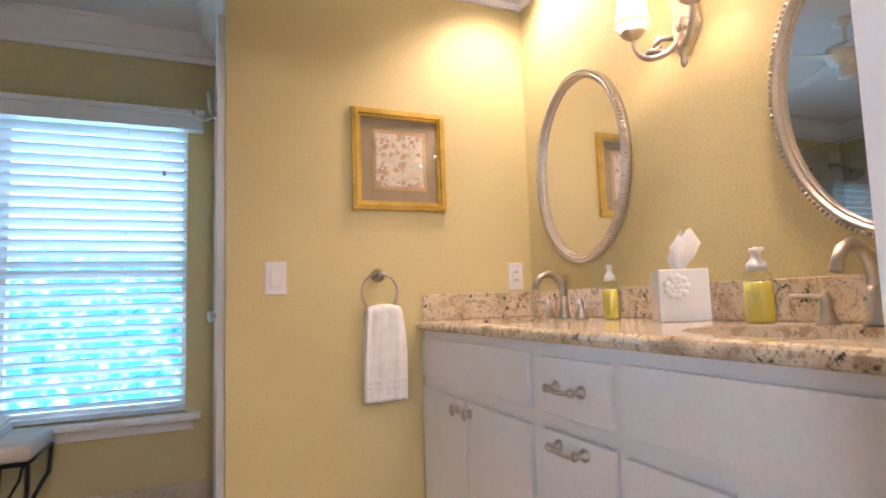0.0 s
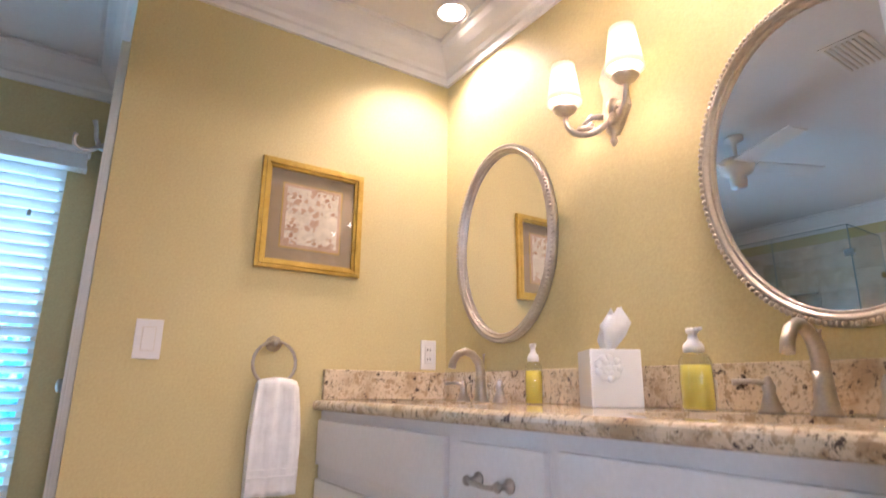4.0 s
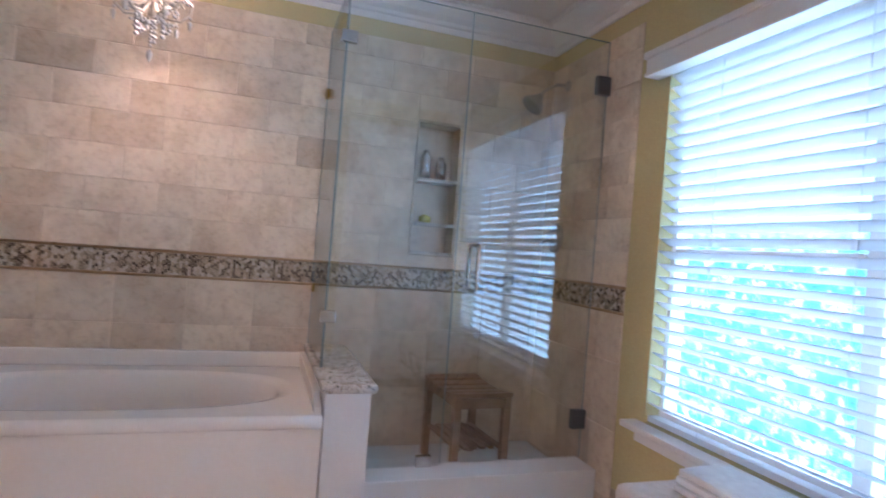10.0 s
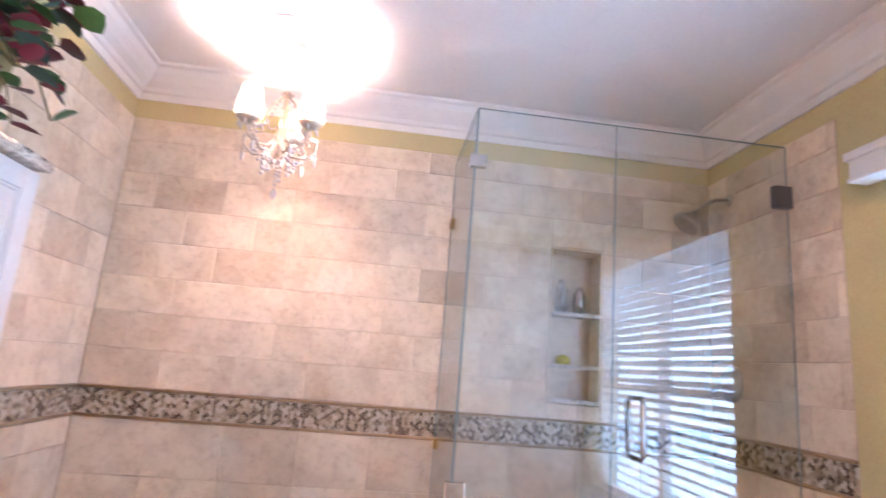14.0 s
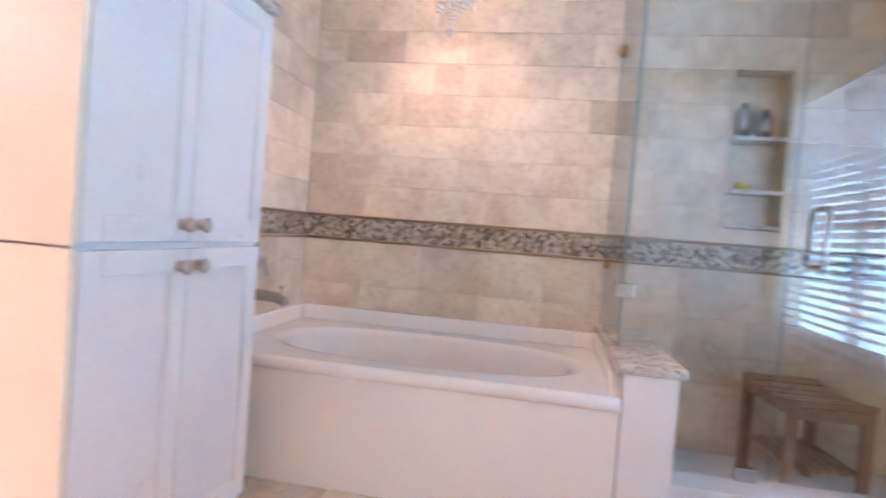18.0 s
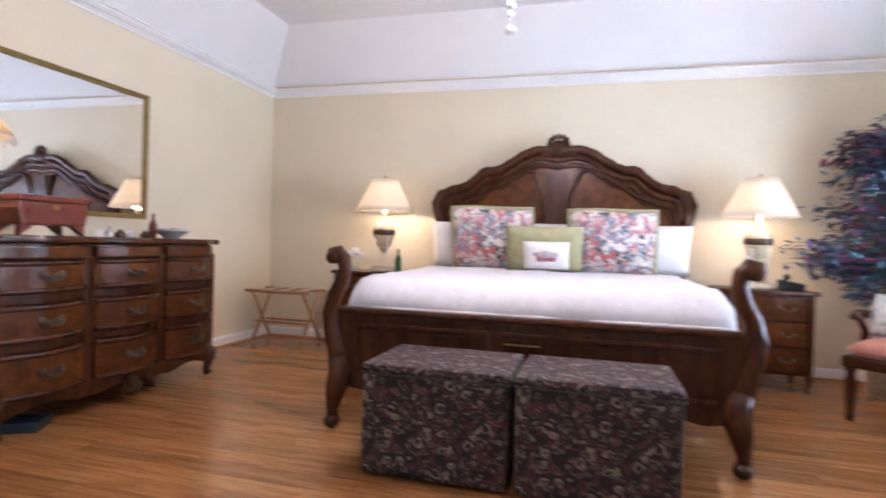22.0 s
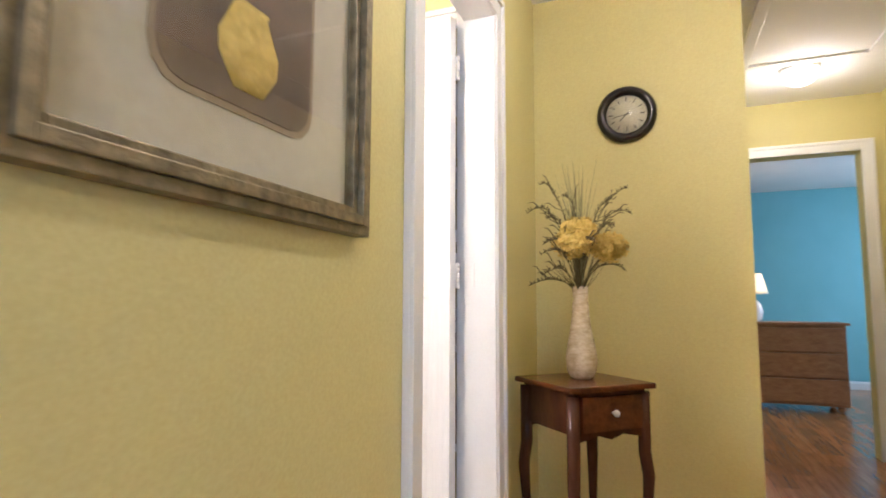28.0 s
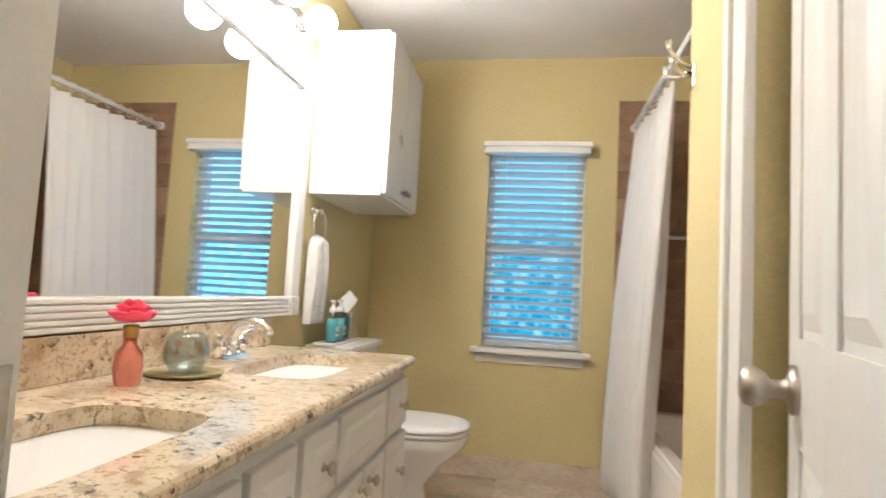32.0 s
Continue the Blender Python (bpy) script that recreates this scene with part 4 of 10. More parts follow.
def bar_pull(parent, x, y, z, w=0.1):
    own = bmesh.new()
    for s in (-1, 1):
        r = bm_lathe([(0.015, 0), (0.015, 0.004), (0.007, 0.008), (0.006, 0.026), (0.011, 0.03), (0.009, 0.036), (0, 0.037)], 14)
        r.transform(Matrix.Translation((x, y + s * w / 2, z)) @ Matrix.Rotation(radians(-90), 4, "Y"))
        merge(own, r)
    bm_tube([(x - 0.03, y + w / 2 * k, z - 0.006 * (1 - k * k)) for k in (-1, -0.6, -0.2, 0.2, 0.6, 1)], [0.006, 0.005, 0.0045, 0.0045, 0.005, 0.006], 10, own)
    part("pull", own, M_NICKEL, parent, "satin nickel drawer pull")


def yv(y):
    return y - YS


for y0, y1 in ((1.225, 2.015), (0.33, 0.86)):
    slab_front(vanity, "false_drawer", yv(y0), yv(y1), 0.69, 0.835)
for z0, z1 in ((0.69, 0.83), (0.42, 0.65), (0.13, 0.385)):
    d = slab_front(vanity, "drawer", yv(0.895), yv(1.165), z0, z1)
    bar_pull(d, -0.018, yv(1.04), (z0 + z1) / 2 + (0.085 if 0.5 < z1 < 0.7 else 0.05 if z1 < 0.5 else 0.0))
for y0, y1, ky in ((1.225, 1.615, 1.585), (1.63, 2.015, 1.68), (0.33, 0.59, 0.56), (0.605, 0.86, 0.64)):
    d = slab_front(vanity, "cabinet_door", yv(y0), yv(y1), 0.12, 0.645)
    cup_knob(d, -0.018, yv(ky), 0.61, r=0.019)


def counter_bm(x0, x1, y0, y1, z, holes, thick=0.035, n=28):
    """A worktop with rounded front and oval or boxy cut-outs (cx, cy, rx, ry, power)."""
    bm = bmesh.new()
    ys = sorted({y0, y1, *[h[1] - h[3] - 0.04 for h in holes], *[h[1] + h[3] + 0.04 for h in holes]})
    for a, b in zip(ys, ys[1:]):
        hole = [h for h in holes if a < h[1] < b]
        if not hole:
            bm_box(x0, x1, a, b, z - thick, z, bm=bm)
            continue
        cx, cy, rx, ry, power = hole[0]
        inner, outer = [], []
        for i in range(n):
            t = 2 * math.pi * (i + 0.5) / n
            cs, sn = math.cos(t), math.sin(t)
            inner.append((cx + rx * math.copysign(abs(cs) ** (2 / power), cs), cy + ry * math.copysign(abs(sn) ** (2 / power), sn)))
            k = 1 / max(abs(cs), abs(sn))
            u, w = cs * k, sn * k
            outer.append((cx + (u * (x1 - cx) if u > 0 else u * (cx - x0)), cy + (w * (b - cy) if w > 0 else w * (cy - a))))
        # corners of the slab are kept square
        corner = {(1, 1): (x1, b), (-1, 1): (x0, b), (-1, -1): (x0, a), (1, -1): (x1, a)}
        for s, p in corner.items():
            j = min(range(n), key=lambda q: (outer[q][0] - p[0]) ** 2 + (outer[q][1] - p[1]) ** 2)
            outer[j] = p
        vi, vo, wi, wo = ([bm.verts.new((*p, h)) for p in ring] for ring, h in ((inner, z), (outer, z), (inner, z - thick), (outer, z - thick)))
        for i in range(n):
            j = (i + 1) % n
            bm.faces.new((vi[i], vi[j], vo[j], vo[i]))
            bm.faces.new((wi[i], wo[i], wo[j], wi[j]))
            bm.faces.new((vi[i], wi[i], wi[j], vi[j]))
            bm.faces.new((vo[i], vo[j], wo[j], wo[i]))
    return bm


def welded(bm):
    """Joins the slab's stretches and its rounded edge into one piece, without the faces between them."""
    bmesh.ops.remove_doubles(bm, verts=bm.verts[:], dist=1e-4)
    bmesh.ops.recalc_face_normals(bm, faces=bm.faces[:])
    return bm


def bullnose(x, y0, y1, z, thick, sign):
    """The rounded front edge of a worktop at x, out towards sign * x."""
    out = [(x, z), *[(x + sign * thick / 2 * math.cos(radians(a)), z - thick / 2 + thick / 2 * math.sin(radians(a))) for a in (75, 50, 25, 0, -25, -50, -75)], (x, z - thick)]
    return bm_prism(out, y0, y1, "y")


SINKS = [(1.045, 1.62, 0.165, 0.215, 2.4), (1.045, 0.62, 0.165, 0.215, 2.4)]
top = counter_bm(0.822, XV - 0.002, YS + 0.003, YP - 0.003, 0.9, SINKS)
merge(top, bullnose(0.822, YS + 0.003, YP - 0.003, 0.9, 0.035, -1))
counter = solid("worktop", welded(top), M_GRANITE, "polished cream granite worktop with two sink cut-outs", "worktop")
splash = thing("backsplash", "low cream granite backsplash along two walls", "backsplash", 0, 0, 0.9)
part("back_strip", bm_box(XV - 0.024, XV - 0.003, YS + 0.003, YP - 0.025, 0.001, 0.105, 0.003), M_GRANITE, splash)
part("side_strip", bm_box(0.836, XV - 0.003, YP - 0.0235, YP - 0.003, 0.001, 0.105, 0.003), M_GRANITE, splash)


def basin(name, label, cx, cy, rx, ry, power, z, depth=0.13, group=""):
    own = bmesh.new()
    n, rings = 28, []
    for k, h in ((1.06, 0.0), (1.0, -0.004), (0.94, -0.5 * depth), (0.72, -0.85 * depth), (0.3, -depth), (0.06, -depth * 1.02)):
        ring = []
        for i in range(n):
            t = 2 * math.pi * (i + 0.5) / n
            cs, sn = math.cos(t), math.sin(t)
            ring.append(own.verts.new((k * rx * math.copysign(abs(cs) ** (2 / power), cs), k * ry * math.copysign(abs(sn) ** (2 / power), sn), h)))
        rings.append(ring)
    for a, b in zip(rings, rings[1:]):
        for i in range(n):
            own.faces.new((a[i], a[(i + 1) % n], b[(i + 1) % n], b[i])).smooth = True
    own.faces.new(rings[-1])
    bmesh.ops.recalc_face_normals(own, faces=own.faces[:])
    for f in own.faces:
        if f.normal.z < -0.5:
            f.normal_flip()
    sink = thing(name, label, "sink", cx, cy, z, group=group)
    bowl = part("bowl", own, M_PORCELAIN, sink)
    sol = bowl.modifiers.new("thickness", "SOLIDIFY")
    sol.thickness, sol.offset = 0.01, -1
    part("drain", bm_lathe([(0.022, -depth * 1.02), (0.022, -depth + 0.003), (0.012, -depth + 0.004), (0.0, -depth + 0.001)], 16), M_CHROME, sink, "chrome drain")
    return sink


for cx, cy, rx, ry, p in SINKS:
    basin("undermount_sink", "white porcelain undermount sink in granite", cx, cy, rx, ry, p, 0.864, group="vanity sinks")


def faucet_nickel(x, y, z):
    f = thing("faucet", "brushed nickel widespread faucet with two levers", "faucet", x, y, z, group="vanity faucets")
    own = bm_lathe([(0.027, 0), (0.028, 0.005), (0.021, 0.014), (0.0175, 0.045), (0.016, 0.08)], 18)
    arc = [(0, 0, 0.07), (0, 0, 0.1), (-0.01, 0, 0.13), (-0.035, 0, 0.155), (-0.066, 0, 0.163), (-0.095, 0, 0.152), (-0.112, 0, 0.128), (-0.117, 0, 0.108)]
    bm_tube(arc, [0.016, 0.0155, 0.0145, 0.013, 0.0125, 0.012, 0.012, 0.0125], 12, own)
    bm_tube([(0.012, 0, 0.1), (0.013, 0, 0.15), (0.013, 0, 0.158)], [0.003, 0.003, 0.006], 8, own)
    part("spout", own, M_NICKEL, f)
    for s in (-1, 1):
        own = bm_lathe([(0.023, 0), (0.024, 0.005), (0.018, 0.014), (0.011, 0.04), (0.013, 0.052), (0.009, 0.06), (0.006, 0.07), (0.0, 0.073)], 16, at=(0.0, s * 0.1, 0))
        bm_tube([(0, s * 0.1, 0.055), (-0.014, s * 0.118, 0.062), (-0.03, s * 0.136, 0.062), (-0.042, s * 0.15, 0.06)], [0.007, 0.006, 0.0055, 0.007], 10, own)
        part("lever_handle", own, M_NICKEL, f)
    return f


faucet_nickel(1.235, 1.63, 0.9)
faucet_nickel(1.25, 0.6, 0.9)


def soap_pump(x, y, z, liquid, turn, label, r=0.034, h=0.12, square=False):
    s = thing("soap_dispenser", label, "soap bottle", x, y, z, turn, "soap dispensers")
    n = 4 if square else 20
    part("bottle", bm_lathe([(r * 0.9, 0), (r * 0.97, 0.006), (r, h * 0.55), (r * 0.98, h * 0.84), (r * 0.86, h * 0.95), (r * 0.55, h * 1.01), (r * 0.47, h * 1.06)], n, squash=(1, 0.75)), M_CLEARP, s)
    part("liquid", bm_lathe([(r * 0.9, 0.004), (r * 0.96, 0.008), (r * 0.96, h * 0.55), (r * 0.92, h * 0.8), (0, h * 0.805)], n, squash=(1, 0.74)), liquid, s)
    part("label", bm_box(-r * 0.5, r * 0.5, -r * 0.78, -r * 0.765, h * 0.2, h * 0.55), M_IVORY, s, "pale paper label")
    part("label_bar", bm_box(-r * 0.35, r * 0.35, -r * 0.785, -r * 0.77, h * 0.3, h * 0.37), M_INK, s)
    own = bm_lathe([(r * 0.5, h * 1.03), (r * 0.52, h * 1.12), (r * 0.46, h * 1.18), (r * 0.28, h * 1.24), (r * 0.2, h * 1.36), (r * 0.3, h * 1.38), (r * 0.3, h * 1.46), (0, h * 1.48)], 16)
    bm_box(-r * 0.85, 0, -0.005, 0.005, h * 1.4, h * 1.46, 0.002, own)
    part("pump", own, M_PLASTIC, s, "white pump head")
    return s


soap_pump(1.235, 1.37, 0.9, M_SOAP, 60, "clear pump bottle of yellow hand soap")
soap_pump(1.235, 0.845, 0.9, M_SOAP, 60, "wide clear pump bottle of yellow soap", 0.044, 0.122)
tb = thing("tissue_box", "white ceramic tissue box cover with a raised flower", "tissue box", 1.245, 1.095, 0.9, -33)
part("cover", bm_box(-0.064, 0.064, -0.064, 0.064, 0, 0.142, 0.004), M_PORCELAIN, tb)
own = bm_ball(0.011, (-0.02, -0.066, 0.095), (1, 0.5, 1), 10)
for r, k in ((0.014, 6), (0.025, 9)):
    for i in range(k):
        a = 2 * math.pi * i / k
        bm_ball(0.011, (-0.02 + r * math.cos(a), -0.066, 0.095 + r * math.sin(a)), (1, 0.45, 1), 8, own)
part("flower", own, M_PORCELAIN, tb)
own = bmesh.new()
vs = []
for i in range(13):
    a = 2 * math.pi * i / 12
    row = []
    for j, (r, h) in enumerate(((0.012, 0.138), (0.03, 0.17), (0.036, 0.205), (0.014, 0.245))):
        w = 1 + 0.45 * math.sin(3 * a + j)
        row.append(own.verts.new((r * w * math.cos(a) + 0.008 * j, 0.45 * r * w * math.sin(a), h + 0.012 * math.sin(2 * a + j) * (j > 0))))
    vs.append(row)
for a, b in zip(vs, vs[1:]):
    for j in range(3):
        own.faces.new((a[j], b[j], b[j + 1], a[j + 1])).smooth = True
part("tissue", own, M_PILLOW, tb, "pulled-up white tissue")


def oval_mirror(y, z, rz, ry):
    m = thing("oval_mirror", "oval wall mirror in a beaded champagne silver frame", "mirror", XV - 0.002, y, z, group="vanity mirrors")
    n = 72

    def ring_bm(profile):
        own = bmesh.new()
        rings = []
        for out, dep in profile:
            rings.append([own.verts.new((-dep, (ry - out) * math.cos(2 * math.pi * i / n), (rz - out) * math.sin(2 * math.pi * i / n))) for i in range(n)])
        k = len(rings)
        for a in range(k):
            b = (a + 1) % k
            for i in range(n):
                own.faces.new((rings[a][i], rings[a][(i + 1) % n], rings[b][(i + 1) % n], rings[b][i])).smooth = True
        bmesh.ops.recalc_face_normals(own, faces=own.faces[:])
        return own

    part("frame", ring_bm([(0, 0), (0, 0.018), (0.003, 0.021), (0.01, 0.021), (0.012, 0.027), (0.017, 0.029), (0.022, 0.025), (0.025, 0.018), (0.027, 0.018), (0.0285, 0.021), (0.031, 0.021), (0.033, 0.014), (0.033, 0.004)]), M_CHAMPAGNE, m)
    per = math.pi * (3 * (ry + rz) - math.sqrt((3 * ry + rz) * (ry + 3 * rz)))
    k = int(per / 0.0138)
    rib = bm_ball(0.0062, (0, 0, 0), n=7)
    rib.transform(Matrix.Diagonal((1.3, 1.25, 0.98, 1)))
    for f in rib.faces:
        f.smooth = True
    bead = part("bead", rib, M_CHAMPAGNE, m)
    for i in range(k):
        a = 2 * math.pi * i / k
        o = bead if i == 0 else new("bead", bead.data)
        o.parent = m
        o.matrix_basis = Matrix.Translation((-0.022, (ry - 0.006) * math.cos(a), (rz - 0.006) * math.sin(a))) @ Matrix.Rotation(a, 4, "X")
    own = bmesh.new()
    own.faces.new([own.verts.new((-0.008, (ry - 0.031) * math.cos(2 * math.pi * i / n), (rz - 0.031) * math.sin(2 * math.pi * i / n))) for i in range(n)])
    ext = bmesh.ops.extrude_face_region(own, geom=own.faces[:])
    bmesh.ops.translate(own, verts=[v for v in ext["geom"] if isinstance(v, bmesh.types.BMVert)], vec=(0.004, 0, 0))
    bmesh.ops.recalc_face_normals(own, faces=own.faces[:])
    part("mirror_glass", own, M_MIRROR, m)
    return m


oval_mirror(1.642, 1.472, 0.371, 0.278)
oval_mirror(0.565, 1.44, 0.375, 0.285)


def shade_bm(r0, r1, h, z, at=(0, 0), n=24, bell=0.0):
    """An open lampshade, r0 at the bottom and r1 at the top."""
    prof = [(r0 + (r1 - r0) * k - bell * math.sin(math.pi * k), z + h * k) for k in (0, 0.2, 0.4, 0.6, 0.8, 1)]
    own = bmesh.new()
    for off in (0.0, -0.0025):
        rings = [[own.verts.new((at[0] + (r + off) * math.cos(2 * math.pi * i / n), at[1] + (r + off) * math.sin(2 * math.pi * i / n), q)) for i in range(n)] for r, q in prof]
        for a, b in zip(rings, rings[1:]):
            for i in range(n):
                own.faces.new((a[i], a[(i + 1) % n], b[(i + 1) % n], b[i])).smooth = True
        if off == 0:
            o0, o1 = rings[0], rings[-1]
    for a, b in ((o0, rings[0]), (o1, rings[-1])):
        for i in range(n):
            own.faces.new((a[i], a[(i + 1) % n], b[(i + 1) % n], b[i]))
    bmesh.ops.recalc_face_normals(own, faces=own.faces[:])
    return own


sconce = thing("wall_sconce", "silver scroll wall sconce with two lit white shades", "wall lamp", XV - 0.002, 1.095, 1.69)
own = bm_prism([(-0.05, 0.07), (-0.042, 0.13), (-0.055, 0.19), (-0.03, 0.24), (0, 0.26), (0.03, 0.24), (0.055, 0.19), (0.042, 0.13), (0.05, 0.07), (0.02, 0.02), (0, -0.01), (-0.02, 0.02)], -0.018, 0, "x", 0.005)
bm_ball(0.022, (-0.025, 0, 0.08), (0.8, 1, 1.2), 10, own)
part("backplate", own, M_CHAMPAGNE, sconce)
part("finial", bm_lathe([(0.004, -0.05), (0.012, -0.035), (0.006, -0.02), (0.02, 0.0), (0.016, 0.02), (0.02, 0.03)], 14, at=(-0.03, 0, 0)), M_CHAMPAGNE, sconce)
for s in (-1, 1):
    sy = s * 0.115
    part("arm", bm_tube([(-0.02 - 0.088 * math.sin(k * math.pi / 24), sy * (1 - math.cos(k * math.pi / 12)) / 2, 0.062 + 0.013 * k / 12 - 0.075 * math.sin(k * math.pi / 12) ** 0.9) for k in range(13)], [0.0105 - 0.0025 * k / 12 for k in range(13)], 10), M_CHAMPAGNE, sconce)
    part("scroll", bm_tube([(-0.04, sy * 0.2, 0.05), (-0.06, sy * 0.45, 0.055), (-0.072, sy * 0.62, 0.035), (-0.07, sy * 0.5, 0.02), (-0.062, sy * 0.42, 0.032)], [0.009, 0.01, 0.009, 0.008, 0.009], 8), M_CHAMPAGNE, sconce)
    part("leaf_scroll", bm_tube([(-0.05, sy * 0.3, 0.0), (-0.066, sy * 0.5, 0.018), (-0.08, sy * 0.72, 0.024), (-0.09, sy * 0.84, 0.012)], [0.005, 0.012, 0.011, 0.004], 8), M_CHAMPAGNE, sconce)
    part("drip_cup", bm_lathe([(0.008, 0.07), (0.03, 0.085), (0.038, 0.095), (0.036, 0.098), (0.01, 0.09)], 18, at=(-0.108, sy, 0)), M_CHAMPAGNE, sconce)
    part("shade", shade_bm(0.054, 0.036, 0.13, 0.115, (-0.108, sy)), M_SHADE_W, sconce, "lit white fabric shade")
    part("bulb", bm_lathe([(0.008, 0.095), (0.01, 0.14), (0.014, 0.16), (0.008, 0.185), (0, 0.19)], 12, at=(-0.108, sy, 0)), M_BULB, sconce)
    lamp("POINT", 13, WARM, XV - 0.11, 1.095 + sy, 1.872, 0.03)


def recessed(x, y, z, watts, colour=SOFT):
    d = thing("recessed_light", "lit recessed ceiling downlight with a white trim", "ceiling light", x, y, z, group="recessed lights")
    part("trim_ring", bm_lathe([(0.075, 0.0), (0.078, -0.006), (0.06, -0.009), (0.055, -0.004)], 28), M_TRIM, d)
    part("lens", bm_lathe([(0.055, -0.004), (0.04, -0.008), (0.0, -0.009)], 24), M_LENS, d, "glowing lens")
    o = lamp("SPOT", watts, colour, x, y, z - 0.02, 0.05)
    o.data.spot_size, o.data.spot_blend = radians(125), 0.7


recessed(1.18, 1.74, 2.44, 74)
recessed(1.12, 0.62, 2.44, 74)

# ---- partition wall ----


def framed(name, label, m, w, h, rail, depth, mat_frame, mats, glass=True):
    """A framed print in the plane x-z, facing -y. mats: (inset, material) from the outside in."""
    p = tagged(new(name), label, "picture")
    p.matrix_basis = m
    bm = bmesh.new()
    for k, (o, t) in enumerate(((0.0, depth), (rail * 0.35, depth * 1.25), (rail * 0.7, depth * 0.8))):
        i = rail * 0.35 if k < 2 else rail
        i = min(o + rail * 0.36, rail)
        for a, b, c, d in ((o, i, o, h - o), (w - i, w - o, o, h - o), (i, w - i, o, i), (i, w - i, h - i, h - o)):
            bm_box(a, b, -t, 0, c, d, 0.002, bm)
    part("frame", bm, mat_frame, p)
    for n, (inset, material, nm) in enumerate(mats):
        part(nm, bm_box(inset, w - inset, -0.004 - 0.0015 * n, -0.0005 - 0.0015 * n, inset, h - inset), material, p)
    if glass:
        g = part("glass", bm_box(rail - 0.002, w - rail + 0.002, -depth * 0.62, -depth * 0.62 + 0.002, rail - 0.002, h - rail + 0.002), M_PIC_GLASS, p)
        g.visible_shadow = False
    return p


framed("framed_print", "gold framed sepia botanical print under glass", pose(0.557, YP - 0.001, 1.345), 0.395, 0.41, 0.035, 0.02, M_GOLD,
       [(0.03, M_MAT_GREY, "outer_mat"), (0.082, M_GOLD, "gilt_fillet"), (0.086, M_MAT_PINK, "inner_mat"), (0.098, M_PRINT, "print")])


def wall_plate(name, label, m, w, h, kind):
    p = tagged(new(name), label, "switch" if kind != "outlet" else "outlet")
    p.matrix_basis = m
    part("plate", bm_box(-w / 2, w / 2, -0.006, 0, -h / 2, h / 2, 0.0025), M_PLASTIC, p)
    if kind == "rocker":
        # ivory strip: the shade in the gap round the rocker, put in as colour
        part("rocker_frame", bm_box(-0.0195, 0.0195, -0.0066, -0.004, -0.0365, 0.0365), M_IVORY, p, "ivory strip coloured as the shadow gap round the rocker")
        part("rocker", bm_box(-0.017, 0.017, -0.0095, -0.004, -0.034, 0.034, 0.002), M_PLASTIC, p)
        part("screw", bm_box(-0.002, 0.002, -0.0072, -0.005, 0.044, 0.048), M_IVORY, p)
    if kind == "outlet":
        part("receptacle", bm_box(-0.017, 0.017, -0.0085, -0.004, -0.034, 0.034, 0.001), M_PLASTIC, p)
        for zz in (-0.018, 0.018):
            for xx in (-0.006, 0.006):
                part("slot", bm_box(xx - 0.0015, xx + 0.0015, -0.0095, -0.007, zz - 0.004, zz + 0.006), M_INK, p)
    if kind == "toggles":
        for xx in (-0.024, 0.024):
            part("toggle_slot", bm_box(xx - 0.006, xx + 0.006, -0.0072, -0.004, -0.013, 0.013), M_IVORY, p)
            part("toggle", bm_box(xx - 0.004, xx + 0.004, -0.017, -0.005, 0.001, 0.01, 0.001), M_PLASTIC, p)
    return p


wall_plate("light_switch", "white rocker light switch on the yellow wall", pose(0.268, YP, 1.08), 0.076, 0.12, "rocker")
wall_plate("wall_outlet", "white duplex outlet above the backsplash", pose(1.275, YP, 1.073), 0.07, 0.116, "outlet")


def towel_ring(m, metal, ring=True):
    t = tagged(new("towel_ring"), "round metal towel ring on a wall post", "towel ring")
    t.matrix_basis = m
    own = bm_lathe([(0.027, 0), (0.027, 0.008), (0.016, 0.012), (0.012, 0.03), (0.015, 0.042), (0.0, 0.045)], 18)
    own.transform(Matrix.Rotation(radians(90), 4, "X"))
    part("post", own, metal, t)
    part("ring", bm_tube([(0.072 * math.sin(2 * math.pi * i / 32), -0.034, -0.066 + 0.072 * math.cos(2 * math.pi * i / 32)) for i in range(32)], 0.0055, 10, closed=True), metal, t)
    return t


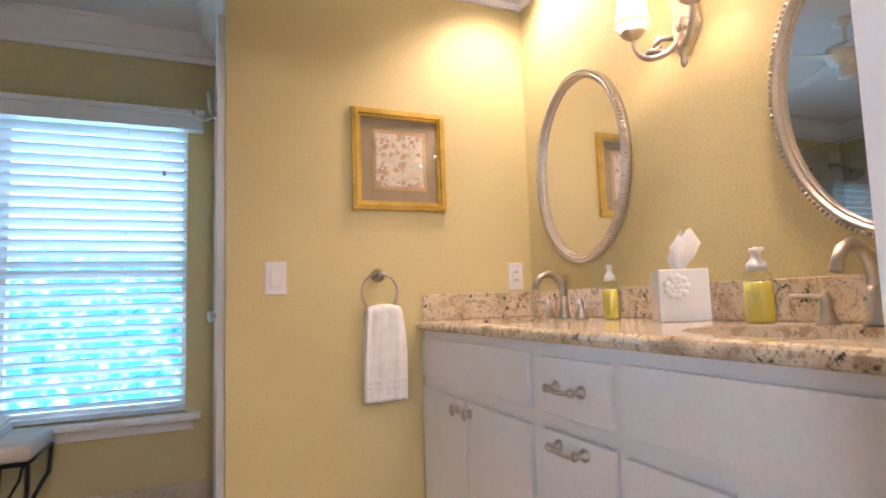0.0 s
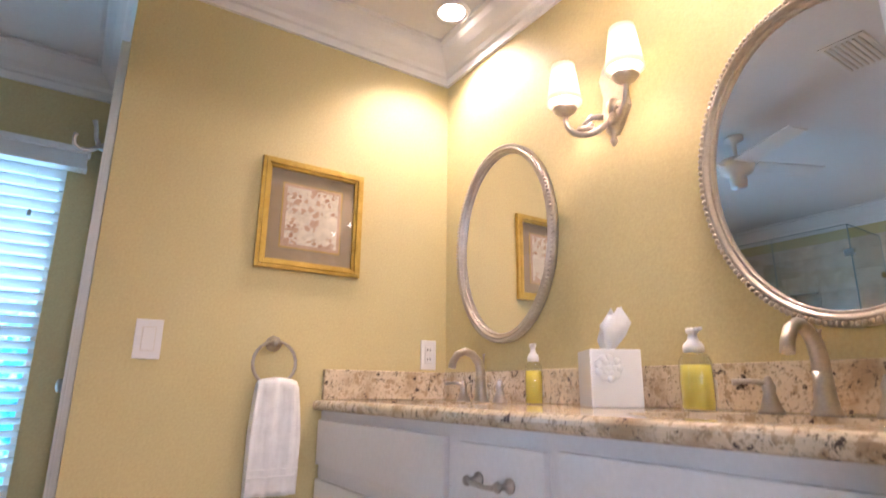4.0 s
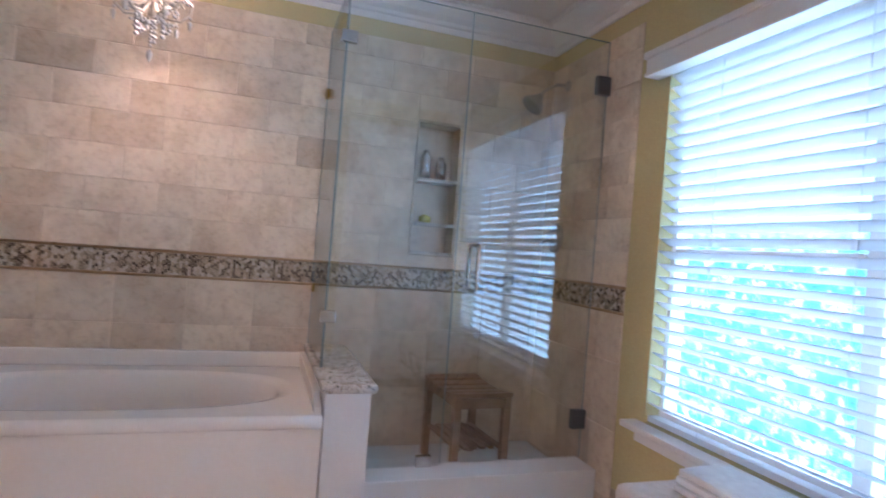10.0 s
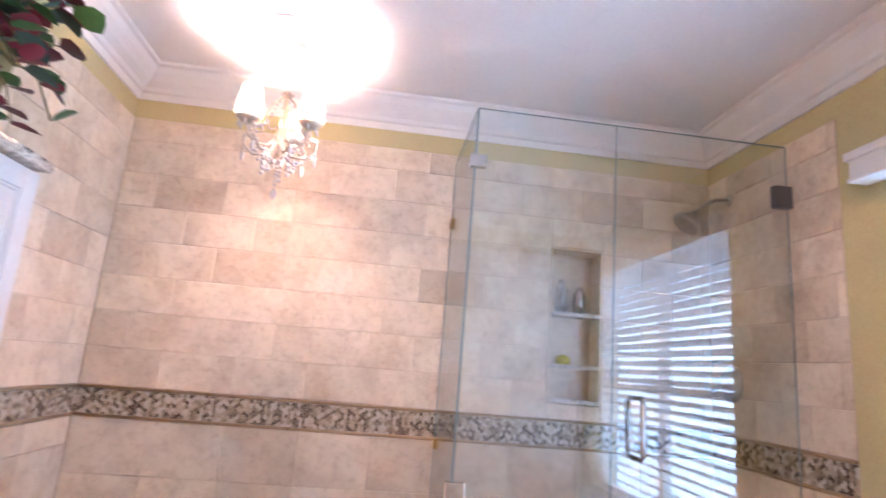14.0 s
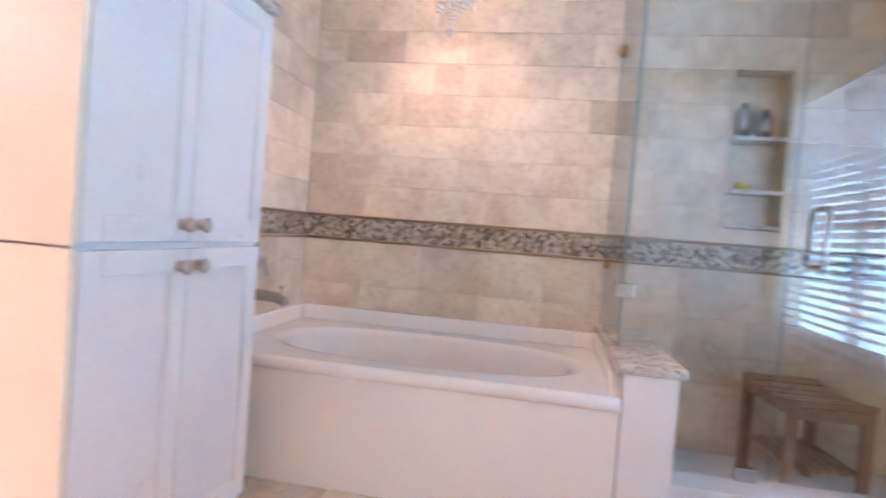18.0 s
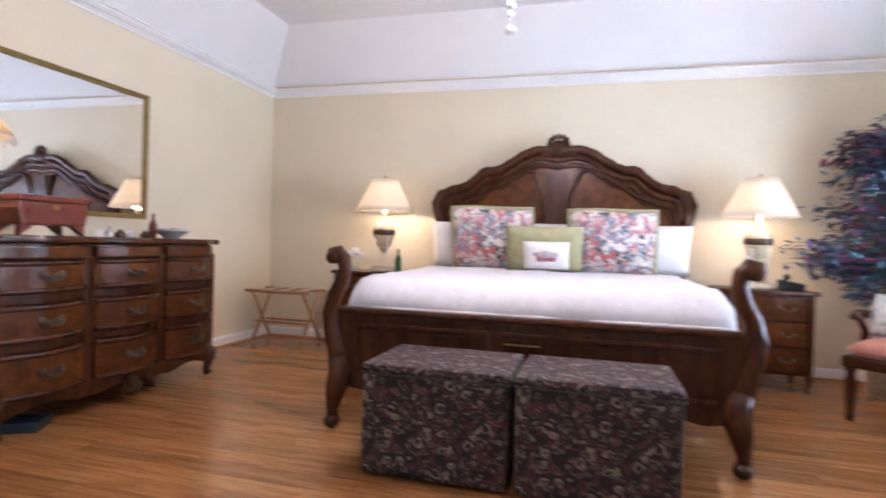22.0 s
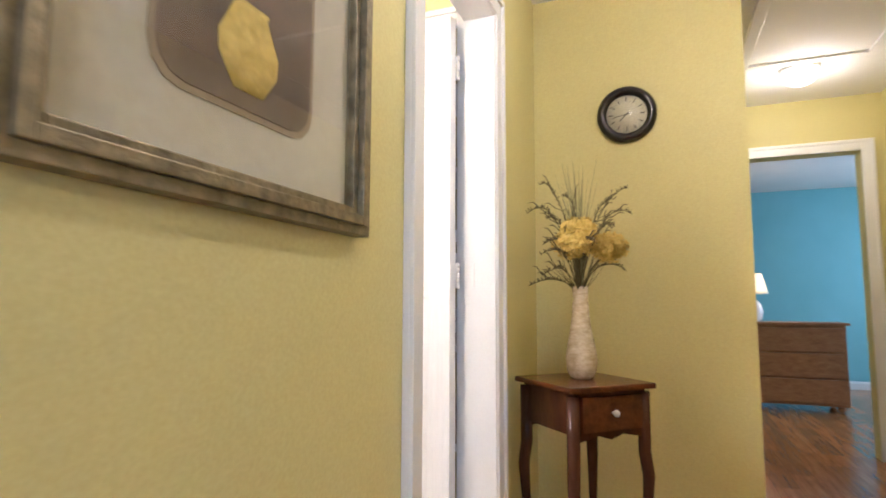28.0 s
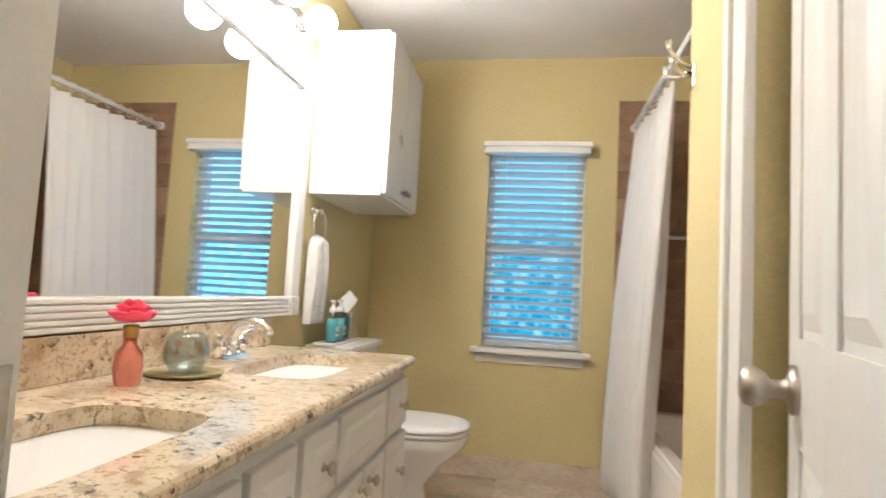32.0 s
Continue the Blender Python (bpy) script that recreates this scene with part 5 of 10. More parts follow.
def hung_towel(m, w, h, bands, label="folded white hand towel hung through the ring"):
    own = bmesh.new()
    nx, nz = 16, 18
    g = {}
    for s in (0, 1):
        for i in range(nx + 1):
            for j in range(nz + 1):
                u, v = i / nx - 0.5, j / nz
                width = w * (0.8 + 0.2 * min(1, v * 2.0) ** 0.6)
                fold = 0.009 * math.sin(u * 15 + 0.6) * (1 - 0.55 * v) + 0.004 * math.sin(u * 31 + v * 3)
                th = 0.02 + 0.008 * math.sin(math.pi * min(1, v * 1.15))
                y = -0.034 + (fold - th if s == 0 else fold + th * 0.6)
                if j == 0:
                    y = -0.034
                z = 0.012 * (1 - (2 * u) ** 2) * (1 - v) - h * v
                g[s, i, j] = own.verts.new((u * width, y, z))
    for s in (0, 1):
        for i in range(nx):
            for j in range(nz):
                own.faces.new((g[s, i, j], g[s, i + 1, j], g[s, i + 1, j + 1], g[s, i, j + 1])).smooth = True
    for i in range(nx):
        own.faces.new((g[0, i, nz], g[0, i + 1, nz], g[1, i + 1, nz], g[1, i, nz]))
    for j in range(nz):
        for i in (0, nx):
            own.faces.new((g[0, i, j], g[0, i, j + 1], g[1, i, j + 1], g[1, i, j]))
    bmesh.ops.remove_doubles(own, verts=own.verts[:], dist=1e-4)
    bmesh.ops.recalc_face_normals(own, faces=own.faces[:])
    t = tagged(new("hand_towel"), label, "towel")
    t.matrix_basis = m
    part("cloth", own, M_TERRY, t)
    for zz in bands:
        b = bmesh.new()
        pts = [(u * w * 1.005, -0.034 + 0.009 * math.sin(u * 15 + 0.6) * 0.55 - 0.0225, -zz) for u in [k / 12 - 0.5 for k in range(13)]]
        bm_tube(pts, 0.004, 6, b)
        part("woven_band", b, M_PILLOW, t, "woven border band")
    return t


towel_ring(pose(0.652, YP, 1.085), M_NICKEL)
hung_towel(pose(0.665, YP - 0.005, 0.962), 0.165, 0.355, (0.275, 0.297))

# closet door behind the partition, with a robe hook
panel_door("door_water_closet", "closed white door to the water closet", 0.128, 2.225, 90, 0.75, 2.02)
structure("jamb_water_closet", M_TRIM, "white door jamb", [(0.09, 0.2, 2.207, 2.222, 0, 2.05), (0.09, 0.2, 2.978, 2.993, 0, 2.05), (0.09, 0.2, 2.222, 2.978, 2.032, 2.05)], "trim")
casing("casing_water_closet", 0.098, 2.98, -90, 0.76, 2.035)
hook = thing("robe_hook", "nickel double robe hook on the door casing", "hook", 0.078, 2.19, 1.72)
own = bm_lathe([(0.022, 0), (0.022, 0.006), (0.012, 0.012), (0.009, 0.03)], 16)
own.transform(Matrix.Rotation(radians(-90), 4, "Y"))
bm_tube([(-0.02, 0, 0), (-0.045, 0, -0.018), (-0.07, 0, -0.022), (-0.09, 0, -0.008), (-0.094, 0, 0.018), (-0.09, 0, 0.03)], [0.008, 0.007, 0.0065, 0.006, 0.006, 0.008], 10, own)
bm_tube([(-0.02, 0, 0), (-0.034, 0, 0.03), (-0.038, 0, 0.065), (-0.046, 0, 0.09)], [0.008, 0.0065, 0.006, 0.008], 10, own)
part("hook_arms", own, M_NICKEL, hook)

# ---- bench with towel ----
bench = thing("vanity_bench", "small bench with oatmeal seat and black iron legs", "bench", -0.83, 2.7, 0)
BW, BD, BZ = 0.52, 0.37, 0.425
part("seat", bm_box(-BW / 2, BW / 2, -BD / 2, BD / 2, BZ, BZ + 0.07, 0.026), M_LINEN, bench, smooth=True)
own = bmesh.new()
ring = [(-BW / 2 + 0.01, -BD / 2 + 0.01, BZ - 0.006), (BW / 2 - 0.01, -BD / 2 + 0.01, BZ - 0.006), (BW / 2 - 0.01, BD / 2 - 0.01, BZ - 0.006), (-BW / 2 + 0.01, BD / 2 - 0.01, BZ - 0.006)]
bm_tube(ring, 0.009, 6, own, True)
part("seat_rim", own, M_IRON, bench)
for sx in (-1, 1):
    for sy in (-1, 1):
        part("leg", bm_tube([(sx * (BW / 2 - 0.01), sy * (BD / 2 - 0.01), BZ), (sx * (BW / 2 - 0.014), sy * (BD / 2 - 0.03), BZ * 0.72), (sx * (BW / 2 - 0.04), sy * 0.075, 0.24), (sx * (BW / 2 - 0.085), sy * 0.009, 0.135), (sx * (BW / 2 - 0.07), -sy * 0.07, 0.06), (sx * (BW / 2 - 0.05), -sy * (BD / 2 - 0.04), 0.009)], 0.0095, 8), M_IRON, bench)
part("stretcher", bm_tube([(-BW / 2 + 0.085, 0, 0.135), (BW / 2 - 0.085, 0, 0.135)], 0.0085, 8), M_IRON, bench)
for sy in (-1, 1):
    for cx in (-0.09, 0.09):
        part("hoop", bm_tube([(cx - 0.075, sy * (BD / 2 - 0.012), BZ - 0.005), (cx - 0.06, sy * (BD / 2 - 0.05), BZ * 0.68), (cx - 0.035, sy * 0.05, 0.22), (cx, sy * 0.006, 0.143), (cx + 0.035, sy * 0.05, 0.22), (cx + 0.06, sy * (BD / 2 - 0.05), BZ * 0.68), (cx + 0.075, sy * (BD / 2 - 0.012), BZ - 0.005)], 0.006, 6), M_IRON, bench)
tw = thing("bath_towel", "folded white ribbed towel lying on the bench", "towel", -0.86, 2.75, BZ + 0.071, 2)
tw.scale = (0.84, 0.9, 0.8)
for i, (w, d) in enumerate(((0.36, 0.22), (0.355, 0.21), (0.345, 0.2))):
    own = bm_box(-w / 2, w / 2, -d / 2, d / 2, i * 0.026, (i + 1) * 0.026 - 0.001, 0.01)
    bmesh.ops.subdivide_edges(own, edges=own.edges[:], cuts=2, use_grid_fill=True)
    for v in own.verts:
        v.co.z += 0.007 * noise.noise((v.co.x * 9, v.co.y * 9, i)) * (i + 0.3) + (0.02 * max(0, -v.co.x - 0.08) * i)
    part("fold", own, M_TERRY, tw, smooth=True)

# ---- tub ----
tub = thing("bathtub", "white acrylic garden tub with an oval basin", "bathtub", XT, YS, 0)
TX, TY, TZ = 0.83, 1.5, 0.465
own = bmesh.new()
n = 40
cx, cy, rx, ry = 0.42, 0.76, 0.285, 0.6
rim = [(TX, TY), (0.015, TY), (0.015, 0.015), (TX, 0.015)]


def sup(k, t, z, p=2.6):
    cs, sn = math.cos(t), math.sin(t)
    return (cx + k * rx * math.copysign(abs(cs) ** (2 / p), cs), cy + k * ry * math.copysign(abs(sn) ** (2 / p), sn), z)


outer = []
for i in range(n):
    t = 2 * math.pi * (i + 0.5) / n
    cs, sn = math.cos(t), math.sin(t)
    k = 1 / max(abs(cs), abs(sn))
    u, w = cs * k, sn * k
    outer.append((cx + (u * (TX - cx) if u > 0 else u * (cx - 0.015)), cy + (w * (TY - cy) if w > 0 else w * (cy - 0.015))))
for p in rim:
    j = min(range(n), key=lambda q: (outer[q][0] - p[0]) ** 2 + (outer[q][1] - p[1]) ** 2)
    outer[j] = p
rings = [[own.verts.new((*p, z)) for p in outer] for z in (0.0, TZ - 0.05)]
for d, z in ((0.012, -0.046), (0.018, -0.036), (0.02, -0.024), (0.016, -0.012), (0.008, -0.003), (-0.004, 0.0)):
    rings.append([own.verts.new((p[0] + (d if p[0] > TX - 0.01 else 0), p[1], TZ + z)) for p in outer])
for k, z in ((1.1, TZ), (1.03, TZ - 0.004), (0.99, TZ - 0.02), (0.93, TZ - 0.12), (0.84, TZ - 0.3), (0.7, TZ - 0.37), (0.1, TZ - 0.385)):
    rings.append([own.verts.new(sup(k, 2 * math.pi * (i + 0.5) / n, z)) for i in range(n)])
for a, b in zip(rings, rings[1:]):
    for i in range(n):
        f = own.faces.new((a[i], a[(i + 1) % n], b[(i + 1) % n], b[i]))
        f.smooth = a in rings[1:7] or a in rings[8:]
own.faces.new(rings[-1])
bmesh.ops.recalc_face_normals(own, faces=own.faces[:])
part("shell", own, M_ACRYLIC, tub)
part("tiling_flange", bm_box(0.002, 0.03, 0.03, TY, TZ, TZ + 0.075, 0.008), M_ACRYLIC, tub)
part("end_flange", bm_box(0.03, TX, 0.002, 0.03, TZ, TZ + 0.075, 0.008), M_ACRYLIC, tub)
part("end_flange", bm_prism([(0.03, TZ), (TX - 0.01, TZ), (TX - 0.03, TZ + 0.02), (TX - 0.12, TZ + 0.06), (0.03, TZ + 0.075)], TY - 0.03, TY - 0.002, "y", 0.004), M_ACRYLIC, tub)
own = bm_lathe([(0.03, 0), (0.03, 0.006), (0.02, 0.01), (0, 0.011)], 18)
own.transform(Matrix.Translation((0.44, 0.21, TZ - 0.09)) @ Matrix.Rotation(radians(-75), 4, "X"))
part("overflow", own, M_NICKEL, tub, "nickel overflow cover")
spout = thing("tub_spout", "brushed nickel tub spout under a lever valve", "faucet", -2.17, YS + 0.013, 0.63)
part("spout", bm_tube([(0, 0, 0), (0, 0.05, 0), (0, 0.1, -0.004), (0, 0.135, -0.016), (0, 0.145, -0.035)], [0.026, 0.024, 0.023, 0.021, 0.018], 14), M_NICKEL, spout)
part("diverter", bm_lathe([(0.004, 0.015), (0.004, 0.035), (0.008, 0.037), (0.008, 0.047)], 10, at=(0, 0.12, 0)), M_NICKEL, spout)
own = bm_lathe([(0.06, 0), (0.062, 0.006), (0.045, 0.016), (0.022, 0.022), (0.02, 0.05), (0.012, 0.058), (0, 0.06)], 24)
own.transform(Matrix.Translation((0.03, 0, 0.16)) @ Matrix.Rotation(radians(-90), 4, "X"))
bm_tube([(0.03, 0.045, 0.16), (0.03, 0.06, 0.125), (0.03, 0.07, 0.09)], [0.009, 0.008, 0.01], 10, own)
part("valve", own, M_NICKEL, spout)

# ---- pony wall, shower ----
structure("pony_wall", M_TRIM, "low white wall between tub and shower", [(XT, -1.835, 1.795, 1.965, 0, 0.545)], "wall")
own = bm_box(XT + 0.001, -1.815, 1.775, 1.987, 0.546, 0.581, 0.014)
solid("worktop", own, M_GRANITE_W, "speckled granite cap on the low wall", "worktop")
SX = -2.10
curb = structure("shower_curb", M_PORCELAIN, "white shower curb and pan", [(SX - 0.05, SX + 0.13, 1.967, YW - 0.012, 0, 0.15), (XT, SX - 0.05, 1.967, YW - 0.012, 0, 0.045)], "floor", 0.006)
shower = thing("shower_enclosure", "frameless clear glass shower enclosure with steel hardware", "shower", SX, 1.8, 0.152)
Z1 = 2.025


def glass_panel(name, x0, x1, y0, y1, z0, z1):
    g = part(name, bm_box(x0, x1, y0, y1, z0, z1), M_GLASS, shower)
    g.visible_shadow = False
    e = bmesh.new()
    for a, b in (((x0, y0), (x0, y0)), ((x1, y1), (x1, y1))):
        bm_box(a[0] - 0.0009 if x1 - x0 < 0.02 else a[0] - 0.002, a[0] + 0.0009 if x1 - x0 < 0.02 else a[0] + 0.002, a[1] - 0.002, a[1] + 0.002, z0, z1, bm=e)
    bm_box(x0, x1, y0, y1, z1, z1 + 0.0015, bm=e)
    part("glass_edge", e, plain("green_glass_edge", (0.26, 0.34, 0.34), 0.12), g)
    return g


fixed = glass_panel("fixed_panel", -0.005, 0.005, 0.0, 0.55, 0.432, Z1)
lower = part("fixed_panel_foot", bm_box(-0.005, 0.005, 0.165, 0.55, 0.004, 0.432), M_GLASS, shower)
lower.visible_shadow = False
door = glass_panel("glass_door", -0.005, 0.005, 0.555, 1.26, 0.012, Z1)
back = glass_panel("return_panel", XT - SX + 0.004, -0.007, -0.005, 0.005, 0.432, Z1)
own = bm_tube([(0.0, 0.64, 0.99), (0.045, 0.64, 0.99), (0.06, 0.64, 0.975), (0.06, 0.64, 0.8), (0.045, 0.64, 0.785), (0.0, 0.64, 0.785)], 0.0095, 12)
bm_tube([(0.0, 0.64, 0.99), (-0.045, 0.64, 0.99), (-0.06, 0.64, 0.975), (-0.06, 0.64, 0.8), (-0.045, 0.64, 0.785), (0.0, 0.64, 0.785)], 0.0095, 12, own)
part("door_handle", own, M_STEEL, door, "satin steel D handle")
for hz in (0.195, 1.81):
    part("door_hinge", bm_box(-0.016, 0.016, 1.205, 1.277, hz - 0.045, hz + 0.045, 0.003), M_GUNMETAL, door, "dark metal glass hinge")
for hz in (0.645, 1.81):
    own = bm_box(-0.014, 0.014, -0.022, 0.045, hz - 0.025, hz + 0.025, 0.003)
    part("corner_clamp", own, M_STEEL, shower, "steel glass clamp")
for hz in (0.72, 1.7):
    part("wall_clamp", bm_box(XT - SX + 0.002, XT - SX + 0.05, -0.012, 0.012, hz - 0.022, hz + 0.022, 0.003), M_BRASS, shower, "brass glass clamp")
part("floor_clamp", bm_box(-0.014, 0.014, 0.44, 0.51, 0.0, 0.05, 0.003), M_STEEL, shower, "steel glass clamp")
head = thing("shower_fixture", "nickel shower head on a bent arm", "shower head", -2.49, YW - 0.012, 2.07)
part("arm", bm_tube([(0, 0, 0), (-0.01, -0.06, 0.0), (-0.02, -0.11, -0.025), (-0.03, -0.15, -0.06)], 0.009, 10), M_NICKEL, head)
part("flange", bm_tube([(0, -0.001, 0), (0, -0.008, 0)], [0.03, 0.026], 18), M_NICKEL, head)
own = bm_lathe([(0.014, 0.075), (0.022, 0.06), (0.03, 0.04), (0.058, 0.012), (0.064, 0.0), (0.064, -0.014), (0.054, -0.02), (0, -0.02)], 24)
own.transform(Matrix.Translation((-0.045, -0.185, -0.12)) @ Matrix.Rotation(radians(-38), 4, "X"))
part("head", own, M_NICKEL, head)
valve = thing("shower_valve", "round nickel shower valve with a lever", "faucet", -2.50, YW - 0.012, 1.225)
own = bm_lathe([(0.08, 0), (0.082, 0.008), (0.06, 0.016), (0.03, 0.022), (0.026, 0.055), (0, 0.06)], 28)
own.transform(Matrix.Rotation(radians(90), 4, "X"))
part("escutcheon", own, M_NICKEL, valve)
part("lever", bm_tube([(0, -0.045, 0), (-0.03, -0.055, -0.02), (-0.06, -0.06, -0.04)], [0.01, 0.008, 0.009], 10), M_NICKEL, valve)
niche = structure("niche", M_TILE_BIG, "tiled shower niche with two stone shelves", [
    (-2.799, -2.79, 2.287, 2.538, 1.077, 1.798), (-2.79, XT + 0.002, 2.287, 2.295, 1.077, 1.798), (-2.79, XT + 0.002, 2.53, 2.538, 1.077, 1.798), (-2.79, XT + 0.002, 2.295, 2.53, 1.79, 1.798)], "shelf")
for z in (1.079, 1.235, 1.475):
    sh = part("stone_shelf", bm_box(-2.789, XT + 0.012, 2.2955, 2.5295, z, z + 0.018, 0.002), M_GRANITE_W, niche)
for y, z, c, h, r in ((2.36, 1.493, M_STEEL, 0.16, 0.028), (2.45, 1.493, M_STEEL, 0.13, 0.03), (2.38, 1.253, M_SOAP, 0.045, 0.032)):
    solid("toiletry_bottle", bm_lathe([(r, 0), (r, h * 0.75), (r * 0.5, h * 0.85), (r * 0.45, h), (0, h)], 16), c, "small toiletry bottle on the niche shelf", "bottle", -2.73, y, z, 0, "niche bottles")
stool = thing("shower_stool", "slatted teak shower stool with a lower shelf", "stool", -2.36, 2.56, 0.046, 4)
SW, SD, SH = 0.4, 0.3, 0.41
for i in range(5):
    x = -SW / 2 + 0.03 + i * (SW - 0.06) / 4
    own = bm_box(x - 0.034, x + 0.034, -SD / 2, SD / 2, SH - 0.022, SH, 0.004)
    for v in own.verts:
        v.co.z -= 0.018 * (1 - (v.co.x / (SW / 2)) ** 2)
    part("seat_slat", own, M_TEAK, stool)
for sx in (-1, 1):
    for sy in (-1, 1):
        part("leg", bm_box(sx * (SW / 2 - 0.02) - 0.018, sx * (SW / 2 - 0.02) + 0.018, sy * (SD / 2 - 0.02) - 0.018, sy * (SD / 2 - 0.02) + 0.018, 0, SH - 0.024, 0.003), M_TEAK, stool)
    part("end_rail", bm_box(sx * (SW / 2 - 0.02) - 0.012, sx * (SW / 2 - 0.02) + 0.012, -SD / 2 + 0.04, SD / 2 - 0.04, SH - 0.075, SH - 0.03, 0.003), M_TEAK, stool)
for sy in (-1, 1):
    part("apron_rail", bm_box(-SW / 2 + 0.04, SW / 2 - 0.04, sy * (SD / 2 - 0.02) - 0.011, sy * (SD / 2 - 0.02) + 0.011, SH - 0.07, SH - 0.025, 0.003), M_TEAK, stool)
for i in range(6):
    y = -SD / 2 + 0.04 + i * (SD - 0.08) / 5
    part("shelf_slat", bm_box(-SW / 2 + 0.02, SW / 2 - 0.02, y - 0.014, y + 0.014, 0.14, 0.155, 0.003), M_TEAK, stool)

scale_ob = thing("bathroom_scale", "grey glass bathroom scale on the tile floor", "scale", -1.66, 2.12, 0.012, 12)
part("platform", bm_box(-0.15, 0.15, -0.14, 0.14, 0.012, 0.03, 0.006), plain("grey_glass", (0.14, 0.16, 0.17), 0.15), scale_ob)
part("display", bm_box(-0.05, 0.05, 0.06, 0.1, 0.03, 0.032), M_LCD, scale_ob)
for sx in (-1, 1):
    for sy in (-1, 1):
        part("foot", bm_lathe([(0.018, 0), (0.018, 0.012)], 12, at=(sx * 0.11, sy * 0.1, 0)), M_INK, scale_ob)

# ---- linen cabinet ----
cab = thing("linen_cabinet", "tall white two-door linen cabinet beside the tub", "cabinet", -1.6, YS, 0)
CW, CD, CZ = 0.722, 0.308, 1.59
part("body", bm_box(0, CW - 0.018, 0.002, CD, 0.002, CZ, 0.001), M_CAB, cab)
for a, b in ((0.002, 0.874), (0.879, CZ)):
    part("side_panel", bm_box(CW - 0.018, CW, 0.002, CD + 0.018, a, b, 0.001), M_CREAM, cab, "cream side panel")
for z0, z1, kz in ((0.08, 0.868, 0.825), (0.886, CZ - 0.005, 0.93)):
    for x0, x1, kx in ((0.005, CW / 2 - 0.002, CW / 2 - 0.036), (CW / 2 + 0.002, CW - 0.022, CW / 2 + 0.036)):
        w = 0.055
        d = part("cabinet_door", bm_box(x0 + w * 0.8, x1 - w * 0.8, CD + 0.001, CD + 0.011, z0 + w * 0.8, z1 - w * 0.8), M_CAB, cab)
        for a, b in ((x0, x0 + w), (x1 - w, x1)):
            part("stile", bm_box(a, b, CD + 0.001, CD + 0.019, z0, z1, 0.002), M_CAB, d)
            part("bead", bm_box(a + w if a == x0 else a - 0.008, b + 0.008 if a == x0 else a, CD + 0.002, CD + 0.015, z0 + w, z1 - w, 0.001), M_CAB, d)
        for a, b in ((z0, z0 + w), (z1 - w, z1)):
            part("rail", bm_box(x0 + w + 0.0005, x1 - w - 0.0005, CD + 0.001, CD + 0.019, a, b, 0.002), M_CAB, d)
            part("bead", bm_box(x0 + w + 0.008, x1 - w - 0.008, CD + 0.002, CD + 0.015, b if a == z0 else a - 0.008, b + 0.008 if a == z0 else a, 0.001), M_CAB, d)
        k = bm_lathe([(0.014, 0), (0.015, 0.003), (0.007, 0.008), (0.007, 0.014), (0.019, 0.02), (0.02, 0.026), (0.012, 0.032), (0, 0.033)], 16)
        k.transform(Matrix.Translation((kx, CD + 0.019, kz)) @ Matrix.Rotation(radians(-90), 4, "X"))
        part("knob", k, M_NICKEL, d, "satin nickel knob")
own = bm_box(-0.004, CW + 0.02, 0.002, CD + 0.045, CZ + 0.001, CZ + 0.032, 0.012)
solid("cabinet_top", own, M_GRANITE_W, "speckled granite slab on the linen cabinet", "worktop", -1.6, YS, 0)
box2 = solid("stone_coaster_box", bm_box(-0.12, 0.12, -0.09, 0.09, 0, 0.1, 0.006), M_GRANITE, "speckled granite box on the cabinet top", "box", -0.99, YS + 0.17, CZ + 0.033, 6)
tray = solid("bronze_tray", bm_lathe([(0.1, 0), (0.15, 0.01), (0.16, 0.022), (0.15, 0.02), (0.1, 0.012), (0, 0.012)], 28), M_BRONZE, "dark bronze tray on the granite box", "tray", -0.99, YS + 0.17, CZ + 0.134)
plant = thing("ivy_planter", "olive square planter with green and red ivy", "plant", -1.33, YS + 0.19, CZ + 0.033, 8)
own = bm_prism([(-0.085, -0.085), (0.085, -0.085), (0.085, 0.085), (-0.085, 0.085)], 0, 0.002)
rings = [[own.verts.new((sx * k, sy * k, z)) for sx, sy in ((-1, -1), (1, -1), (1, 1), (-1, 1))] for k, z in ((0.085, 0.002), (0.1, 0.06), (0.105, 0.07), (0.118, 0.185), (0.126, 0.19), (0.126, 0.205), (0.11, 0.205), (0.1, 0.17))]
for a, b in zip(rings, rings[1:]):
    for i in range(4):
        own.faces.new((a[i], a[(i + 1) % 4], b[(i + 1) % 4], b[i]))
own.faces.new(rings[-1])
bmesh.ops.recalc_face_normals(own, faces=own.faces[:])
part("pot", own, M_PLANTER, plant)


def leaf_into(bm, at, direction, up, length, width):
    d = Vector(direction).normalized()
    s = d.cross(Vector(up)).normalized()
    u = s.cross(d)
    p = Vector(at)
    out = ((0, 0, 0), (0.25, 0.42, 0.06), (0.6, 0.5, 0.07), (0.85, 0.28, 0.02), (1.0, 0.0, -0.05), (0.85, -0.28, 0.02), (0.6, -0.5, 0.07), (0.25, -0.42, 0.06))
    rim_v = [bm.verts.new(p + d * (a * length) + s * (b * width) + u * (c * length)) for a, b, c in out]
    mid = bm.verts.new(p + d * (0.55 * length) - u * (0.04 * length))
    for i in range(len(rim_v)):
        bm.faces.new((mid, rim_v[i], rim_v[(i + 1) % len(rim_v)])).smooth = True


